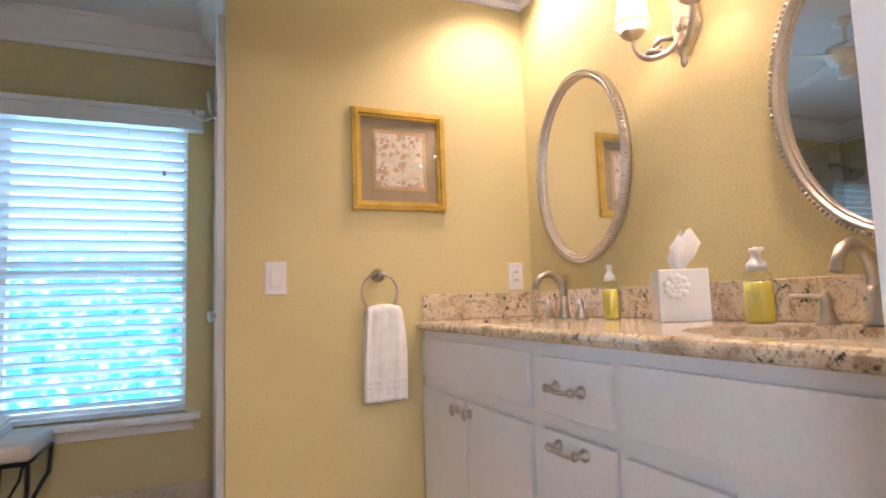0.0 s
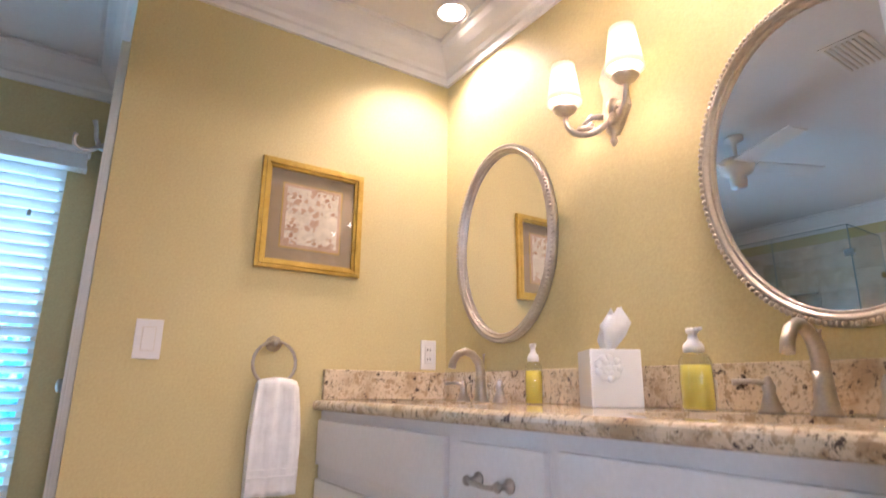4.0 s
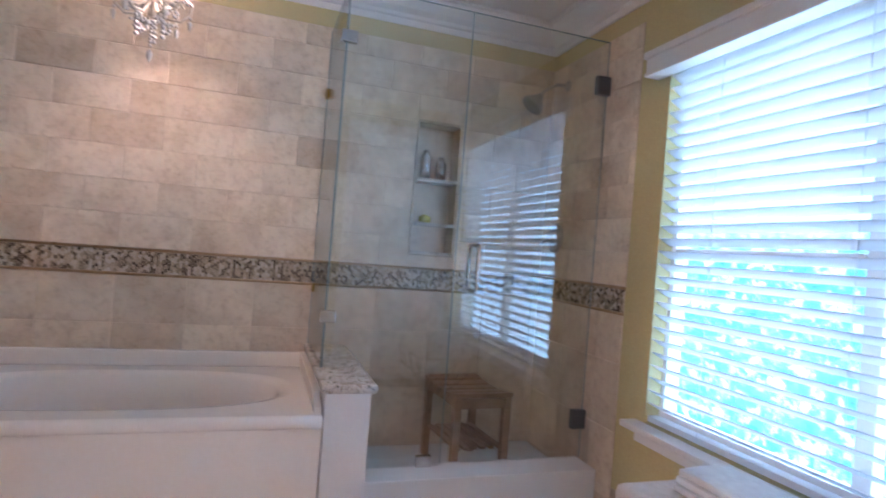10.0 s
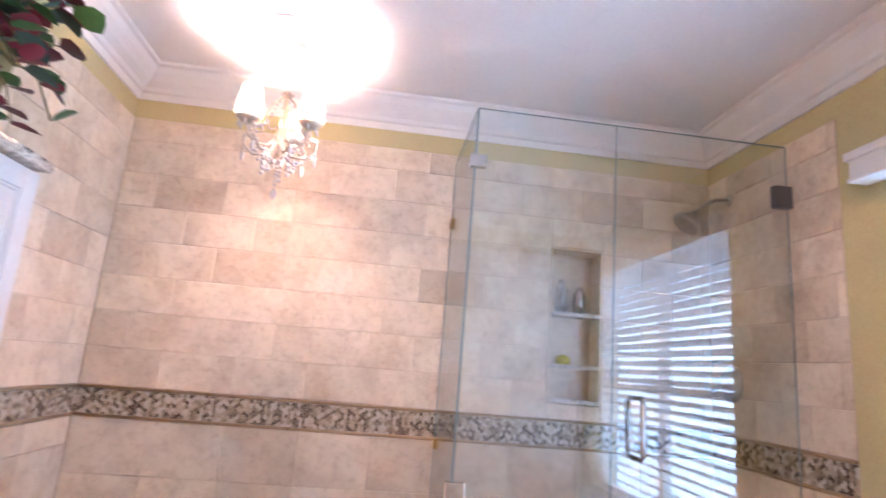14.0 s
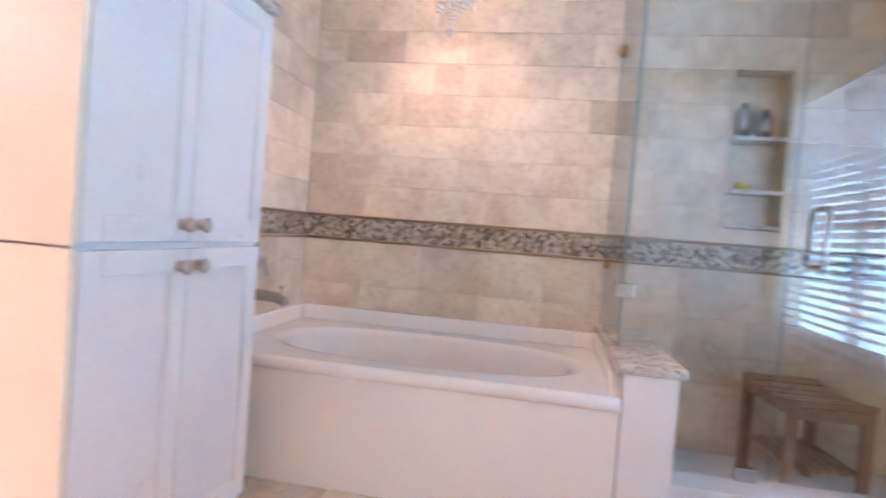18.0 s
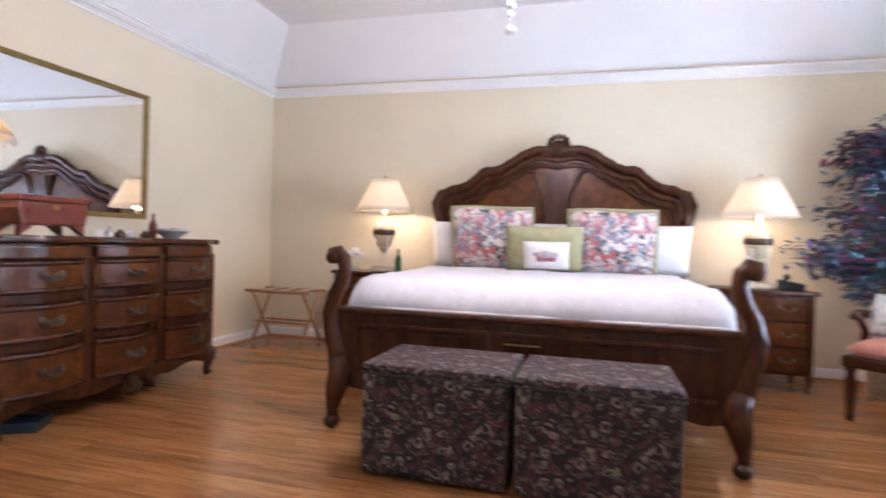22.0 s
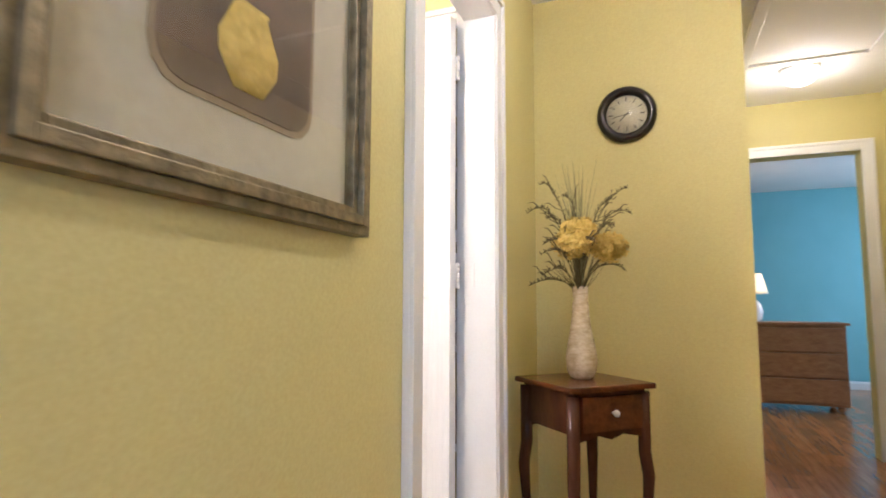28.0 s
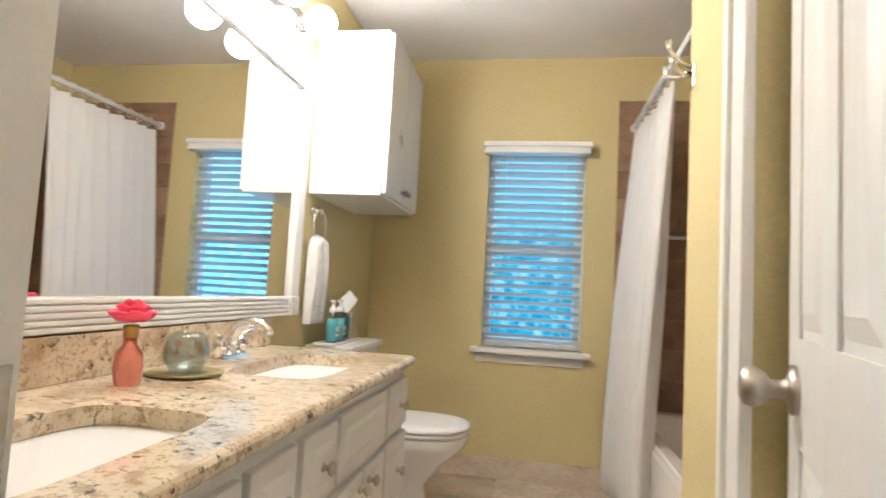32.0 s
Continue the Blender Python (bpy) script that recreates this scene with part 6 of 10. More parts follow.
rnd = random.Random(3)
own, stems = bmesh.new(), bmesh.new()
for i in range(95):
    a = rnd.uniform(0, 2 * math.pi)
    reach, drop = rnd.uniform(0.08, 0.27), rnd.uniform(-0.22, 0.16)
    dx, dy = math.cos(a), math.sin(a)
    if dy < -0.25:
        reach *= 0.5
    pts = [Vector((0.03 * dx, 0.03 * dy, 0.19)), Vector((dx * reach * 0.55, dy * reach * 0.55, 0.25 + abs(drop) * 0.3)), Vector((dx * reach, dy * reach, 0.22 + drop))]
    bm_tube(pts, 0.0022, 5, stems)
    for k in range(7):
        q = pts[0].lerp(pts[1], k / 3) if k < 3 else pts[1].lerp(pts[2], (k - 3) / 3)
        d = Vector((dx + rnd.uniform(-0.9, 0.9), dy + rnd.uniform(-0.9, 0.9), rnd.uniform(-0.5, 0.6)))
        size = rnd.uniform(0.045, 0.085)
        leaf_into(own, q, d, (rnd.uniform(-0.3, 0.3), rnd.uniform(-0.3, 0.3), 1), size, size * rnd.uniform(0.85, 1.1))
part("ivy_vine", stems, M_DRY, plant)["kind"] = "stuff"
part("leaves", own, M_LEAF, plant, "green and dark red ivy leaves")

# ---- chandelier ----
CX, CY, CZT = -2.25, 1.05, 2.44
chan = thing("chandelier", "small crystal chandelier with lit white shades", "chandelier", CX, CY, CZT)
part("medallion", bm_lathe([(0.19, -0.001), (0.185, -0.016), (0.165, -0.02), (0.16, -0.012), (0.13, -0.014), (0.12, -0.026), (0.1, -0.026), (0.095, -0.016), (0.07, -0.02), (0.055, -0.03), (0, -0.03)], 40), M_TRIM, chan, "white plaster ceiling medallion")
part("canopy", bm_lathe([(0.055, -0.031), (0.052, -0.045), (0.02, -0.06), (0.008, -0.07)], 24), M_CHAMPAGNE, chan)
own = bmesh.new()
for i in range(7):
    z = -0.075 - i * 0.022
    bm_tube([((0.008 * math.cos(a) if i % 2 else 0), (0 if i % 2 else 0.008 * math.cos(a)), z + 0.014 * math.sin(a)) for a in [2 * math.pi * k / 10 for k in range(10)]], 0.0018, 5, own, True)
part("chain", own, M_CHAMPAGNE, chan)
part("stem", bm_lathe([(0.006, -0.18), (0.016, -0.19), (0.007, -0.21), (0.012, -0.28), (0.006, -0.33), (0.02, -0.36), (0.03, -0.385), (0.018, -0.41), (0.007, -0.43), (0.012, -0.45), (0.0, -0.47)], 16), M_CHAMPAGNE, chan)
beads, petals = bmesh.new(), bmesh.new()
for k in range(3):
    a = radians(178 + 120 * k)
    ca, sa = math.cos(a), math.sin(a)
    R = 0.135

    def P(r, z):
        return (r * ca, r * sa, z)

    part("arm", bm_tube([P(0.015, -0.38), P(0.05, -0.425), P(0.095, -0.43), P(0.128, -0.4), P(R, -0.36)], 0.0055, 8), M_CHAMPAGNE, chan)
    part("upper_scroll", bm_tube([P(0.01, -0.21), P(0.05, -0.25), P(0.07, -0.31), P(0.05, -0.36), P(0.025, -0.35)], 0.004, 6), M_CHAMPAGNE, chan)
    part("drip_cup", bm_lathe([(0.006, -0.365), (0.036, -0.35), (0.047, -0.338), (0.044, -0.337), (0.006, -0.348)], 14, at=P(R, 0)), M_CHAMPAGNE, chan)
    part("shade", shade_bm(0.055, 0.038, 0.115, -0.325, P(R, 0)[:2]), M_SHADE_W, chan, "lit white shade")
    part("bulb", bm_lathe([(0.009, -0.345), (0.01, -0.3), (0.014, -0.285), (0.008, -0.26), (0, -0.255)], 10, at=P(R, 0)), M_BULB, chan)
    lamp("POINT", 31, (1.0, 0.82, 0.64), CX + R * ca, CY + R * sa, CZT - 0.306, 0.03)
    for j in range(11):
        u = j / 10
        r = R * (1 - u) + 0.0 * u
        bm_ball(0.0085, P(r, -0.365 - 0.1 * math.sin(math.pi * u * 0.5) - 0.02 * u), n=7, bm=beads)
        b2 = a + radians(120)
        m2 = (R * 0.9 * ((1 - u) * ca + u * math.cos(b2)), R * 0.9 * ((1 - u) * sa + u * math.sin(b2)))
        bm_ball(0.0075, (m2[0], m2[1], -0.375 - 0.13 * math.sin(math.pi * u)), n=7, bm=beads)
    for j in range(6):
        b2 = a + 2 * math.pi * j / 6
        q = (R * ca + 0.032 * math.cos(b2), R * sa + 0.032 * math.sin(b2))
        bm_lathe([(0.001, 0), (0.006, -0.012), (0.004, -0.028), (0, -0.034)], 6, beads, at=(q[0], q[1], -0.352))
        leaf_into(petals, P(R, -0.365), (math.cos(b2), math.sin(b2), 0.5), (0, 0, 1), 0.035, 0.018)
    for j in range(6):
        bm_ball(0.0085, P(0.055, -0.44 - 0.02 * j), n=7, bm=beads)
for j in range(8):
    bm_ball(0.0065, (0, 0, -0.475 - 0.014 * j), n=7, bm=beads)
bm_lathe([(0.001, -0.585), (0.012, -0.605), (0.008, -0.625), (0, -0.64)], 8, beads)
for j in range(6):
    a = radians(28 + 60 * j)
    ca, sa = math.cos(a), math.sin(a)
    part("lower_scroll", bm_tube([(r * ca, r * sa, z) for r, z in ((0.014, -0.4), (0.05, -0.455), (0.1, -0.46), (0.138, -0.425), (0.14, -0.385), (0.115, -0.37), (0.1, -0.39), (0.112, -0.405))], [0.006, 0.006, 0.0055, 0.005, 0.005, 0.0045, 0.004, 0.005], 8), M_CHAMPAGNE, chan)
    for q in range(9):
        u = q / 8
        bm_ball(0.0065, ((0.02 + 0.12 * u) * ca, (0.02 + 0.12 * u) * sa, -0.2 - 0.19 * u - 0.05 * math.sin(math.pi * u)), n=6, bm=beads)
    bm_ball(0.006, (0.138 * ca, 0.138 * sa, -0.44), n=6, bm=beads)
    bm_lathe([(0.001, 0), (0.009, -0.014), (0.006, -0.036), (0, -0.046)], 6, beads, at=(0.138 * ca, 0.138 * sa, -0.448))
    bm_lathe([(0.001, 0), (0.007, -0.012), (0.005, -0.028), (0, -0.036)], 6, beads, at=(0.06 * ca, 0.06 * sa, -0.462))
part("crystal_strand", beads, M_CRYSTAL, chan, "strings of clear crystal beads")["kind"] = "stuff"
part("metal_petals", petals, M_CHAMPAGNE, chan)
for o in chan.children:
    if o.name.split(".")[0] not in ("medallion", "canopy", "chain"):
        o.location.z -= 0.04

# ceiling fan and vent over the bath, met in the mirrors
fan = thing("ceiling_fan", "white four-blade ceiling fan hanging from the ceiling", "ceiling fan", -0.55, 1.75, 2.44)
part("downrod", bm_lathe([(0.05, 0), (0.055, -0.02), (0.014, -0.04), (0.012, -0.14)], 20), M_TRIM, fan)
part("motor", bm_lathe([(0.03, -0.13), (0.09, -0.15), (0.1, -0.19), (0.085, -0.23), (0.04, -0.25), (0.05, -0.27), (0.045, -0.32), (0.0, -0.33)], 28), M_TRIM, fan)
for k in range(4):
    own = bm_box(0.09, 0.52, -0.055, 0.055, -0.196, -0.188, 0.003)
    own.transform(Matrix.Rotation(radians(25 + 90 * k), 4, "Z") @ Matrix.Rotation(radians(8), 4, "X"))
    part("blade", own, M_TRIM, fan)
vent = thing("ceiling_vent", "white slotted ceiling air vent", "vent", -0.15, 0.95, 2.439)
part("frame", bm_box(-0.16, 0.16, -0.09, 0.09, -0.008, 0, 0.002), M_TRIM, vent)
for i in range(7):
    part("slat", bm_box(-0.14, 0.14, -0.07 + i * 0.022, -0.062 + i * 0.022, -0.014, -0.008), M_IVORY, vent)
# ---- bed ----
BX, BYF, BYH = 0.155, -2.64, -4.86
bed = thing("sleigh_bed", "dark carved wooden king bed with scrolled posts", "bed", BX, 0, 0)
HW = 1.09


DIP = ((0, 0.03), (0.08, 0.012), (0.18, 0.008), (0.28, 0.045), (0.38, 0.115), (0.48, 0.175), (0.545, 0.195), (0.59, 0.187), (0.63, 0.2), (0.69, 0.265), (0.77, 0.325), (0.84, 0.352), (0.9, 0.357), (0.95, 0.385), (0.985, 0.44), (1.0, 0.54))


def head_outline(w, top, n=60):
    pts = []
    for i in range(n + 1):
        u = -1 + 2 * i / n
        a = abs(u)
        k = max(j for j in range(len(DIP) - 1) if DIP[j][0] <= a)
        f = (a - DIP[k][0]) / (DIP[k + 1][0] - DIP[k][0])
        f = f * f * (3 - 2 * f) * 0.5 + f * 0.5
        pts.append((u * w, top - DIP[k][1] - (DIP[k + 1][1] - DIP[k][1]) * f))
    return pts


def head_piece(w, top, base, lo, hi, bevel=0.0):
    o = head_outline(w, top)
    return bm_prism(o + [(w * 0.97, base), (-w * 0.97, base)], lo, hi, "y", bevel)


part("headboard", head_piece(HW - 0.03, 1.87, 0.0, BYH - 0.03, BYH + 0.02, 0.006), M_DARK, bed)
for k, (dz, r) in enumerate(((0.0, 0.038), (-0.058, 0.03), (-0.112, 0.022))):
    o = head_outline(HW - 0.03 - 0.03 * k, 1.87 + dz - 0.012 * k)
    part("crest_moulding", bm_tube([(x, BYH + 0.02 + 0.012 * (k == 0), z) for x, z in o], r, 10), M_DARK, bed)
part("head_panel", head_piece(HW - 0.16, 1.7, 0.6, BYH + 0.012, BYH + 0.028, 0.004), M_BURL, bed, "reddish veneer panel")
part("center_stile", bm_box(-0.1, 0.1, BYH + 0.025, BYH + 0.05, 0.6, 1.66, 0.006), M_DARK, bed)
for s in (-1, 1):
    part("panel_scroll", bm_tube([(s * 0.1, BYH + 0.05, 1.0), (s * 0.12, BYH + 0.05, 1.45), (s * 0.2, BYH + 0.05, 1.66), (s * 0.33, BYH + 0.05, 1.68), (s * 0.5, BYH + 0.045, 1.56), (s * 0.66, BYH + 0.04, 1.45), (s * 0.82, BYH + 0.04, 1.4)], 0.017, 8), M_DARK, bed)
    part("head_scroll", bm_tube([(s * (HW - 0.12), BYH + 0.02, 1.49), (s * (HW - 0.03), BYH + 0.02, 1.46), (s * (HW + 0.005), BYH + 0.02, 1.38), (s * (HW - 0.02), BYH + 0.02, 1.26), (s * (HW - 0.06), BYH + 0.02, 1.12), (s * (HW - 0.07), BYH + 0.02, 0.8), (s * (HW - 0.06), BYH + 0.02, 0.0)], [0.04, 0.052, 0.056, 0.05, 0.045, 0.045, 0.045], 12), M_DARK, bed)
own = bm_ball(0.075, (0, BYH + 0.04, 1.88), (1.0, 0.6, 0.85), 14)
for i in range(7):
    a = radians(-90 + 30 * i)
    bm_ball(0.03, (0.085 * math.sin(a), BYH + 0.05, 1.9 + 0.07 * math.cos(a)), (0.7, 0.6, 1.2), 8, own)
for s in (-1, 1):
    bm_ball(0.04, (s * 0.1, BYH + 0.045, 1.82), (1.4, 0.6, 0.7), 10, own)
part("carved_crest", own, M_DARK, bed, "carved shell crest")
FX = 1.005
for s in (-1, 1):
    x = s * FX
    own = bm_tube([(x + s * q, BYF + 0.01, z) for q, z in ((0.0, 0.34), (0.012, 0.42), (0.04, 0.52), (0.052, 0.61), (0.03, 0.7), (-0.012, 0.78), (-0.03, 0.85), (-0.022, 0.91), (0.012, 0.945), (0.048, 0.938), (0.06, 0.91))], [0.05, 0.05, 0.047, 0.045, 0.042, 0.04, 0.038, 0.04, 0.04, 0.034, 0.026], 14)
    bm_lathe([(0.0, -0.05), (0.03, -0.05), (0.036, -0.04), (0.036, 0.04), (0.03, 0.05), (0, 0.05)], 18, roll := bmesh.new())
    roll.transform(Matrix.Translation((x + s * 0.032, BYF + 0.01, 0.915)) @ Matrix.Rotation(radians(90), 4, "X"))
    merge(own, roll)
    part("foot_post", own, M_DARK, bed, "S-scrolled foot post")
    own = bm_tube([(x + s * q, BYF + dy, z) for q, dy, z in ((0.0, 0.01, 0.37), (-0.02, 0.02, 0.3), (-0.022, 0.045, 0.23), (-0.008, 0.06, 0.16), (0.004, 0.05, 0.09), (0.002, 0.05, 0.05))], [0.052, 0.06, 0.062, 0.046, 0.03, 0.034], 14)
    bm_ball(0.045, (x, BYF + 0.06, 0.036), (1, 1.1, 0.8), 12, own)
    part("cabriole_foot", own, M_DARK, bed)
    part("side_rail", bm_box(x - 0.02, x + 0.02, BYH + 0.02, BYF - 0.02, 0.27, 0.56, 0.006), M_DARK, bed)
apron = [(-FX, 0.62), (FX, 0.62), (FX, 0.22), (FX * 0.85, 0.2), (FX * 0.6, 0.245), (FX * 0.3, 0.25), (0, 0.23), (-FX * 0.3, 0.25), (-FX * 0.6, 0.245), (-FX * 0.85, 0.2), (-FX, 0.22)]
part("footboard", bm_prism(apron, BYF - 0.03, BYF + 0.01, "y", 0.005), M_DARK, bed)
part("foot_cap", bm_box(-FX, FX, BYF - 0.04, BYF + 0.03, 0.615, 0.648, 0.012), M_DARK, bed)
for x0, x1, m in ((-0.92, -0.16, M_DARK), (0.16, 0.92, M_DARK), (-0.13, 0.13, M_DARK)):
    own = bm_box(x0 + 0.045, x1 - 0.045, BYF + 0.008, BYF + 0.014, 0.335, 0.53, 0.003)
    for a, b, c, d in ((x0, x0 + 0.03, 0.3, 0.57), (x1 - 0.03, x1, 0.3, 0.57), (x0 + 0.03, x1 - 0.03, 0.3, 0.325), (x0 + 0.03, x1 - 0.03, 0.545, 0.57)):
        bm_box(a, b, BYF + 0.008, BYF + 0.026, c, d, 0.006, own)
    part("foot_panel", own, m, bed)
part("brass_bar", bm_box(-0.09, 0.09, BYF + 0.014, BYF + 0.02, 0.505, 0.513), M_BRASS, bed)
solid("mattress", bm_box(-0.97, 0.97, BYH + 0.035, BYF - 0.045, 0.3, 0.66, 0.04), M_PILLOW, "white mattress in the bed frame", "mattress", BX, 0, 0)
own = bmesh.new()
nx, ny = 44, 40
g = {}
for i in range(nx + 1):
    for j in range(ny + 1):
        u, v = 2 * i / nx - 1, j / ny
        y = BYF - 0.05 - v * (BYF - 0.05 - (BYH + 0.3))
        a = abs(u)
        x = u * 1.03
        z = 0.815 - 0.02 * max(0, 0.15 - v) / 0.15
        if a > 0.9:
            k = (a - 0.9) / 0.1
            x = math.copysign(0.94 + 0.07 * math.sin(k * math.pi / 2), u)
            z -= 0.17 * k ** 1.6
        if v < 0.06:
            k = 1 - v / 0.06
            z -= 0.16 * k ** 1.6
        z += 0.014 * noise.noise((x * 2.3, y * 2.3, 0)) + 0.009 * noise.noise((x * 7, y * 7, 4)) + 0.012 * max(0, 0.12 - v) / 0.12 * math.sin(x * 11 + 2 * math.sin(x * 5))
        g[i, j] = own.verts.new((x, y, z))
for i in range(nx):
    for j in range(ny):
        own.faces.new((g[i, j], g[i + 1, j], g[i + 1, j + 1], g[i, j + 1])).smooth = True
bmesh.ops.recalc_face_normals(own, faces=own.faces[:])
cov = solid("bedspread", own, M_SHEET, "white quilted coverlet spread over the bed", "bedspread", BX, 0, 0)
sol = cov.modifiers.new("thickness", "SOLIDIFY")
sol.thickness, sol.offset = 0.012, -1


def pillow(name, label, x, y, z, w, h, d, lean, material, turn=0, trim=None, group=""):
    own = bm_cushion(w, h, d, 12, 0.45)
    p = part(name, own, material, None)
    p.matrix_basis = pose(BX + x, y, z, 90 - lean, 0, turn)
    tagged(p, label, "pillow", group)
    if trim:
        e = [(sx * w / 2 * 0.97, sy * h / 2 * 0.97) for sx, sy in ((-1, -1), (1, -1), (1, 1), (-1, 1))]
        pts = []
        for (ax, ay), (bx, by) in zip(e, e[1:] + e[:1]):
            pts += [(ax + (bx - ax) * k / 8, ay + (by - ay) * k / 8, 0.012 * math.sin(k * 7)) for k in range(8)]
        part("ruffle", bm_tube(pts, 0.016, 6, closed=True), trim, p)
    return p


for s in (-1, 1):
    pillow("sleeping_pillow", "plump white pillow against the headboard", s * 0.72, BYH + 0.18, 1.0, 0.72, 0.42, 0.2, 14, M_PILLOW, 0, group="white pillows")
pillow("sleeping_pillow", "plump white pillow against the headboard", 0.0, BYH + 0.16, 1.0, 0.66, 0.42, 0.18, 12, M_PILLOW, 0, group="white pillows")
pillow("euro_sham", "floral print pillow with a green ruffle", 0.5, BYH + 0.4, 1.06, 0.68, 0.56, 0.2, 22, M_FLORAL, 4, M_GREEN, "floral pillows")
pillow("euro_sham", "floral print pillow with a green ruffle", -0.46, BYH + 0.4, 1.05, 0.68, 0.56, 0.2, 22, M_FLORAL, -4, M_GREEN, "floral pillows")
pillow("green_cushion", "sage green cushion with a pale blue edge", 0.05, BYH + 0.6, 0.985, 0.6, 0.4, 0.17, 26, M_GREEN, 2)
pillow("embroidered_cushion", "small white cushion with a red picture", 0.02, BYH + 0.74, 0.94, 0.34, 0.24, 0.11, 28, M_PILLOW)
pic = part("cushion_picture", bm_cushion(0.25, 0.14, 0.09, 8, 0.35), floral("red_cushion_print", (0.5, 0.44, 0.42), [((0.35, 0.08, 0.1), 1.0), ((0.3, 0.24, 0.34), 1.4)], 18, 0.6), None)
pic.matrix_basis = pose(BX + 0.02, BYH + 0.757, 0.944, 62, 0, 0)
for o in bpy.data.objects:
    if o.name.startswith("embroidered_cushion"):
        pic.parent = o
        pic.matrix_parent_inverse = o.matrix_basis.inverted()

# ---- ottomans ----
for k, (x0, x1) in enumerate(((-0.525, 0.105), (0.13, 0.765))):
    o = thing("ottoman", "square storage ottoman in dark patterned fabric", "ottoman", (x0 + x1) / 2, -2.3, 0, 0, "ottomans at the bed's foot")
    w = (x1 - x0) / 2
    part("body", bm_box(-w, w, -0.25, 0.25, 0.012, 0.444, 0.025), M_DAMASK, o, smooth=False)
    part("lid", bm_box(-w - 0.004, w + 0.004, -0.254, 0.254, 0.442, 0.487, 0.02), M_DAMASK, o, "padded lid in dark patterned fabric", smooth=False)
    part("lid_seam", bm_tube([(sx * (w + 0.003), sy * 0.253, 0.446) for sx, sy in ((-1, -1), (1, -1), (1, 1), (-1, 1))], 0.004, 6, closed=True), M_INK, o)
    for sx in (-1, 1):
        for sy in (-1, 1):
            part("foot", bm_lathe([(0.02, 0), (0.02, 0.012)], 10, at=(sx * (w - 0.05), sy * 0.2, 0)), M_INK, o)

# ---- nightstands and lamps ----


def chest_front(parent, w, d, rows, material, wavy=0.02, y=0.0):
    """Drawer fronts with a gentle bow across the width; local x across, -... front at +y."""
    for z0, z1 in rows:
        n = 10
        pts = [(-w / 2 + w * i / n, y + wavy * math.sin(math.pi * i / n)) for i in range(n + 1)]
        out = pts + [(w / 2, y - 0.02), (-w / 2, y - 0.02)]
        dr = part("drawer", bm_prism(out, z0, z1, "z", 0.003), material, parent)
        for sx in (-1, 1):
            px = sx * w * 0.24 if w > 0.5 else 0
            yy = y + wavy * math.sin(math.pi * (px / w + 0.5))
            own = bm_tube([(px - 0.045, yy + 0.004, (z0 + z1) / 2 + 0.008), (px - 0.035, yy + 0.022, (z0 + z1) / 2 - 0.006), (px, yy + 0.026, (z0 + z1) / 2 - 0.014), (px + 0.035, yy + 0.022, (z0 + z1) / 2 - 0.006), (px + 0.045, yy + 0.004, (z0 + z1) / 2 + 0.008)], 0.0045, 6)
            bm_ball(0.012, (px - 0.045, yy + 0.003, (z0 + z1) / 2 + 0.01), (1, 0.5, 1.2), 8, own)
            bm_ball(0.012, (px + 0.045, yy + 0.003, (z0 + z1) / 2 + 0.01), (1, 0.5, 1.2), 8, own)
            part("bail_pull", own, M_BRONZE, dr, "dark bronze bail pull")
            if w <= 0.5:
                break


def cabriole(x, y, h, sx, sy, r=0.03):
    return bm_tube([(x, y, h), (x + sx * 0.012, y + sy * 0.012, h * 0.75), (x + sx * 0.008, y + sy * 0.008, h * 0.45), (x, y, h * 0.2), (x + sx * 0.01, y + sy * 0.01, 0.012)], [r, r * 1.1, r * 0.75, r * 0.55, r * 0.75], 10)


def nightstand(x, y):
    s = thing("nightstand", "dark wooden three-drawer nightstand beside the bed", "nightstand", x, y, 0, 0, "nightstands")
    w, d, h = 0.6, 0.4, 0.74
    part("case", bm_box(-w / 2, w / 2, -d / 2, d / 2 - 0.02, 0.13, h - 0.03, 0.004), M_DARK, s)
    part("tabletop", bm_prism([(-w / 2 - 0.03, -d / 2), (w / 2 + 0.03, -d / 2), (w / 2 + 0.03, d / 2), *[(w / 2 * (1 - 2 * i / 8) * 1.02, d / 2 + 0.035 * math.sin(math.pi * i / 8)) for i in range(9)], (-w / 2 - 0.03, d / 2)], h - 0.03, h, "z", 0.008), M_DARK, s)
    chest_front(s, w - 0.07, d, [(0.16, 0.325), (0.345, 0.51), (0.53, 0.69)], M_BURL, 0.022, d / 2 - 0.018)
    for sx in (-1, 1):
        part("corner_post", bm_box(sx * (w / 2 - 0.018) - 0.018, sx * (w / 2 - 0.018) + 0.018, d / 2 - 0.03, d / 2 + 0.005, 0.13, h - 0.03, 0.008), M_DARK, s)
        for sy in (-1, 1):
            part("leg", cabriole(sx * (w / 2 - 0.03), sy * (d / 2 - 0.03), 0.14, sx, sy, 0.026), M_DARK, s)
    return s


nightstand(-1.405, -4.55)
nightstand(1.78, -4.62)


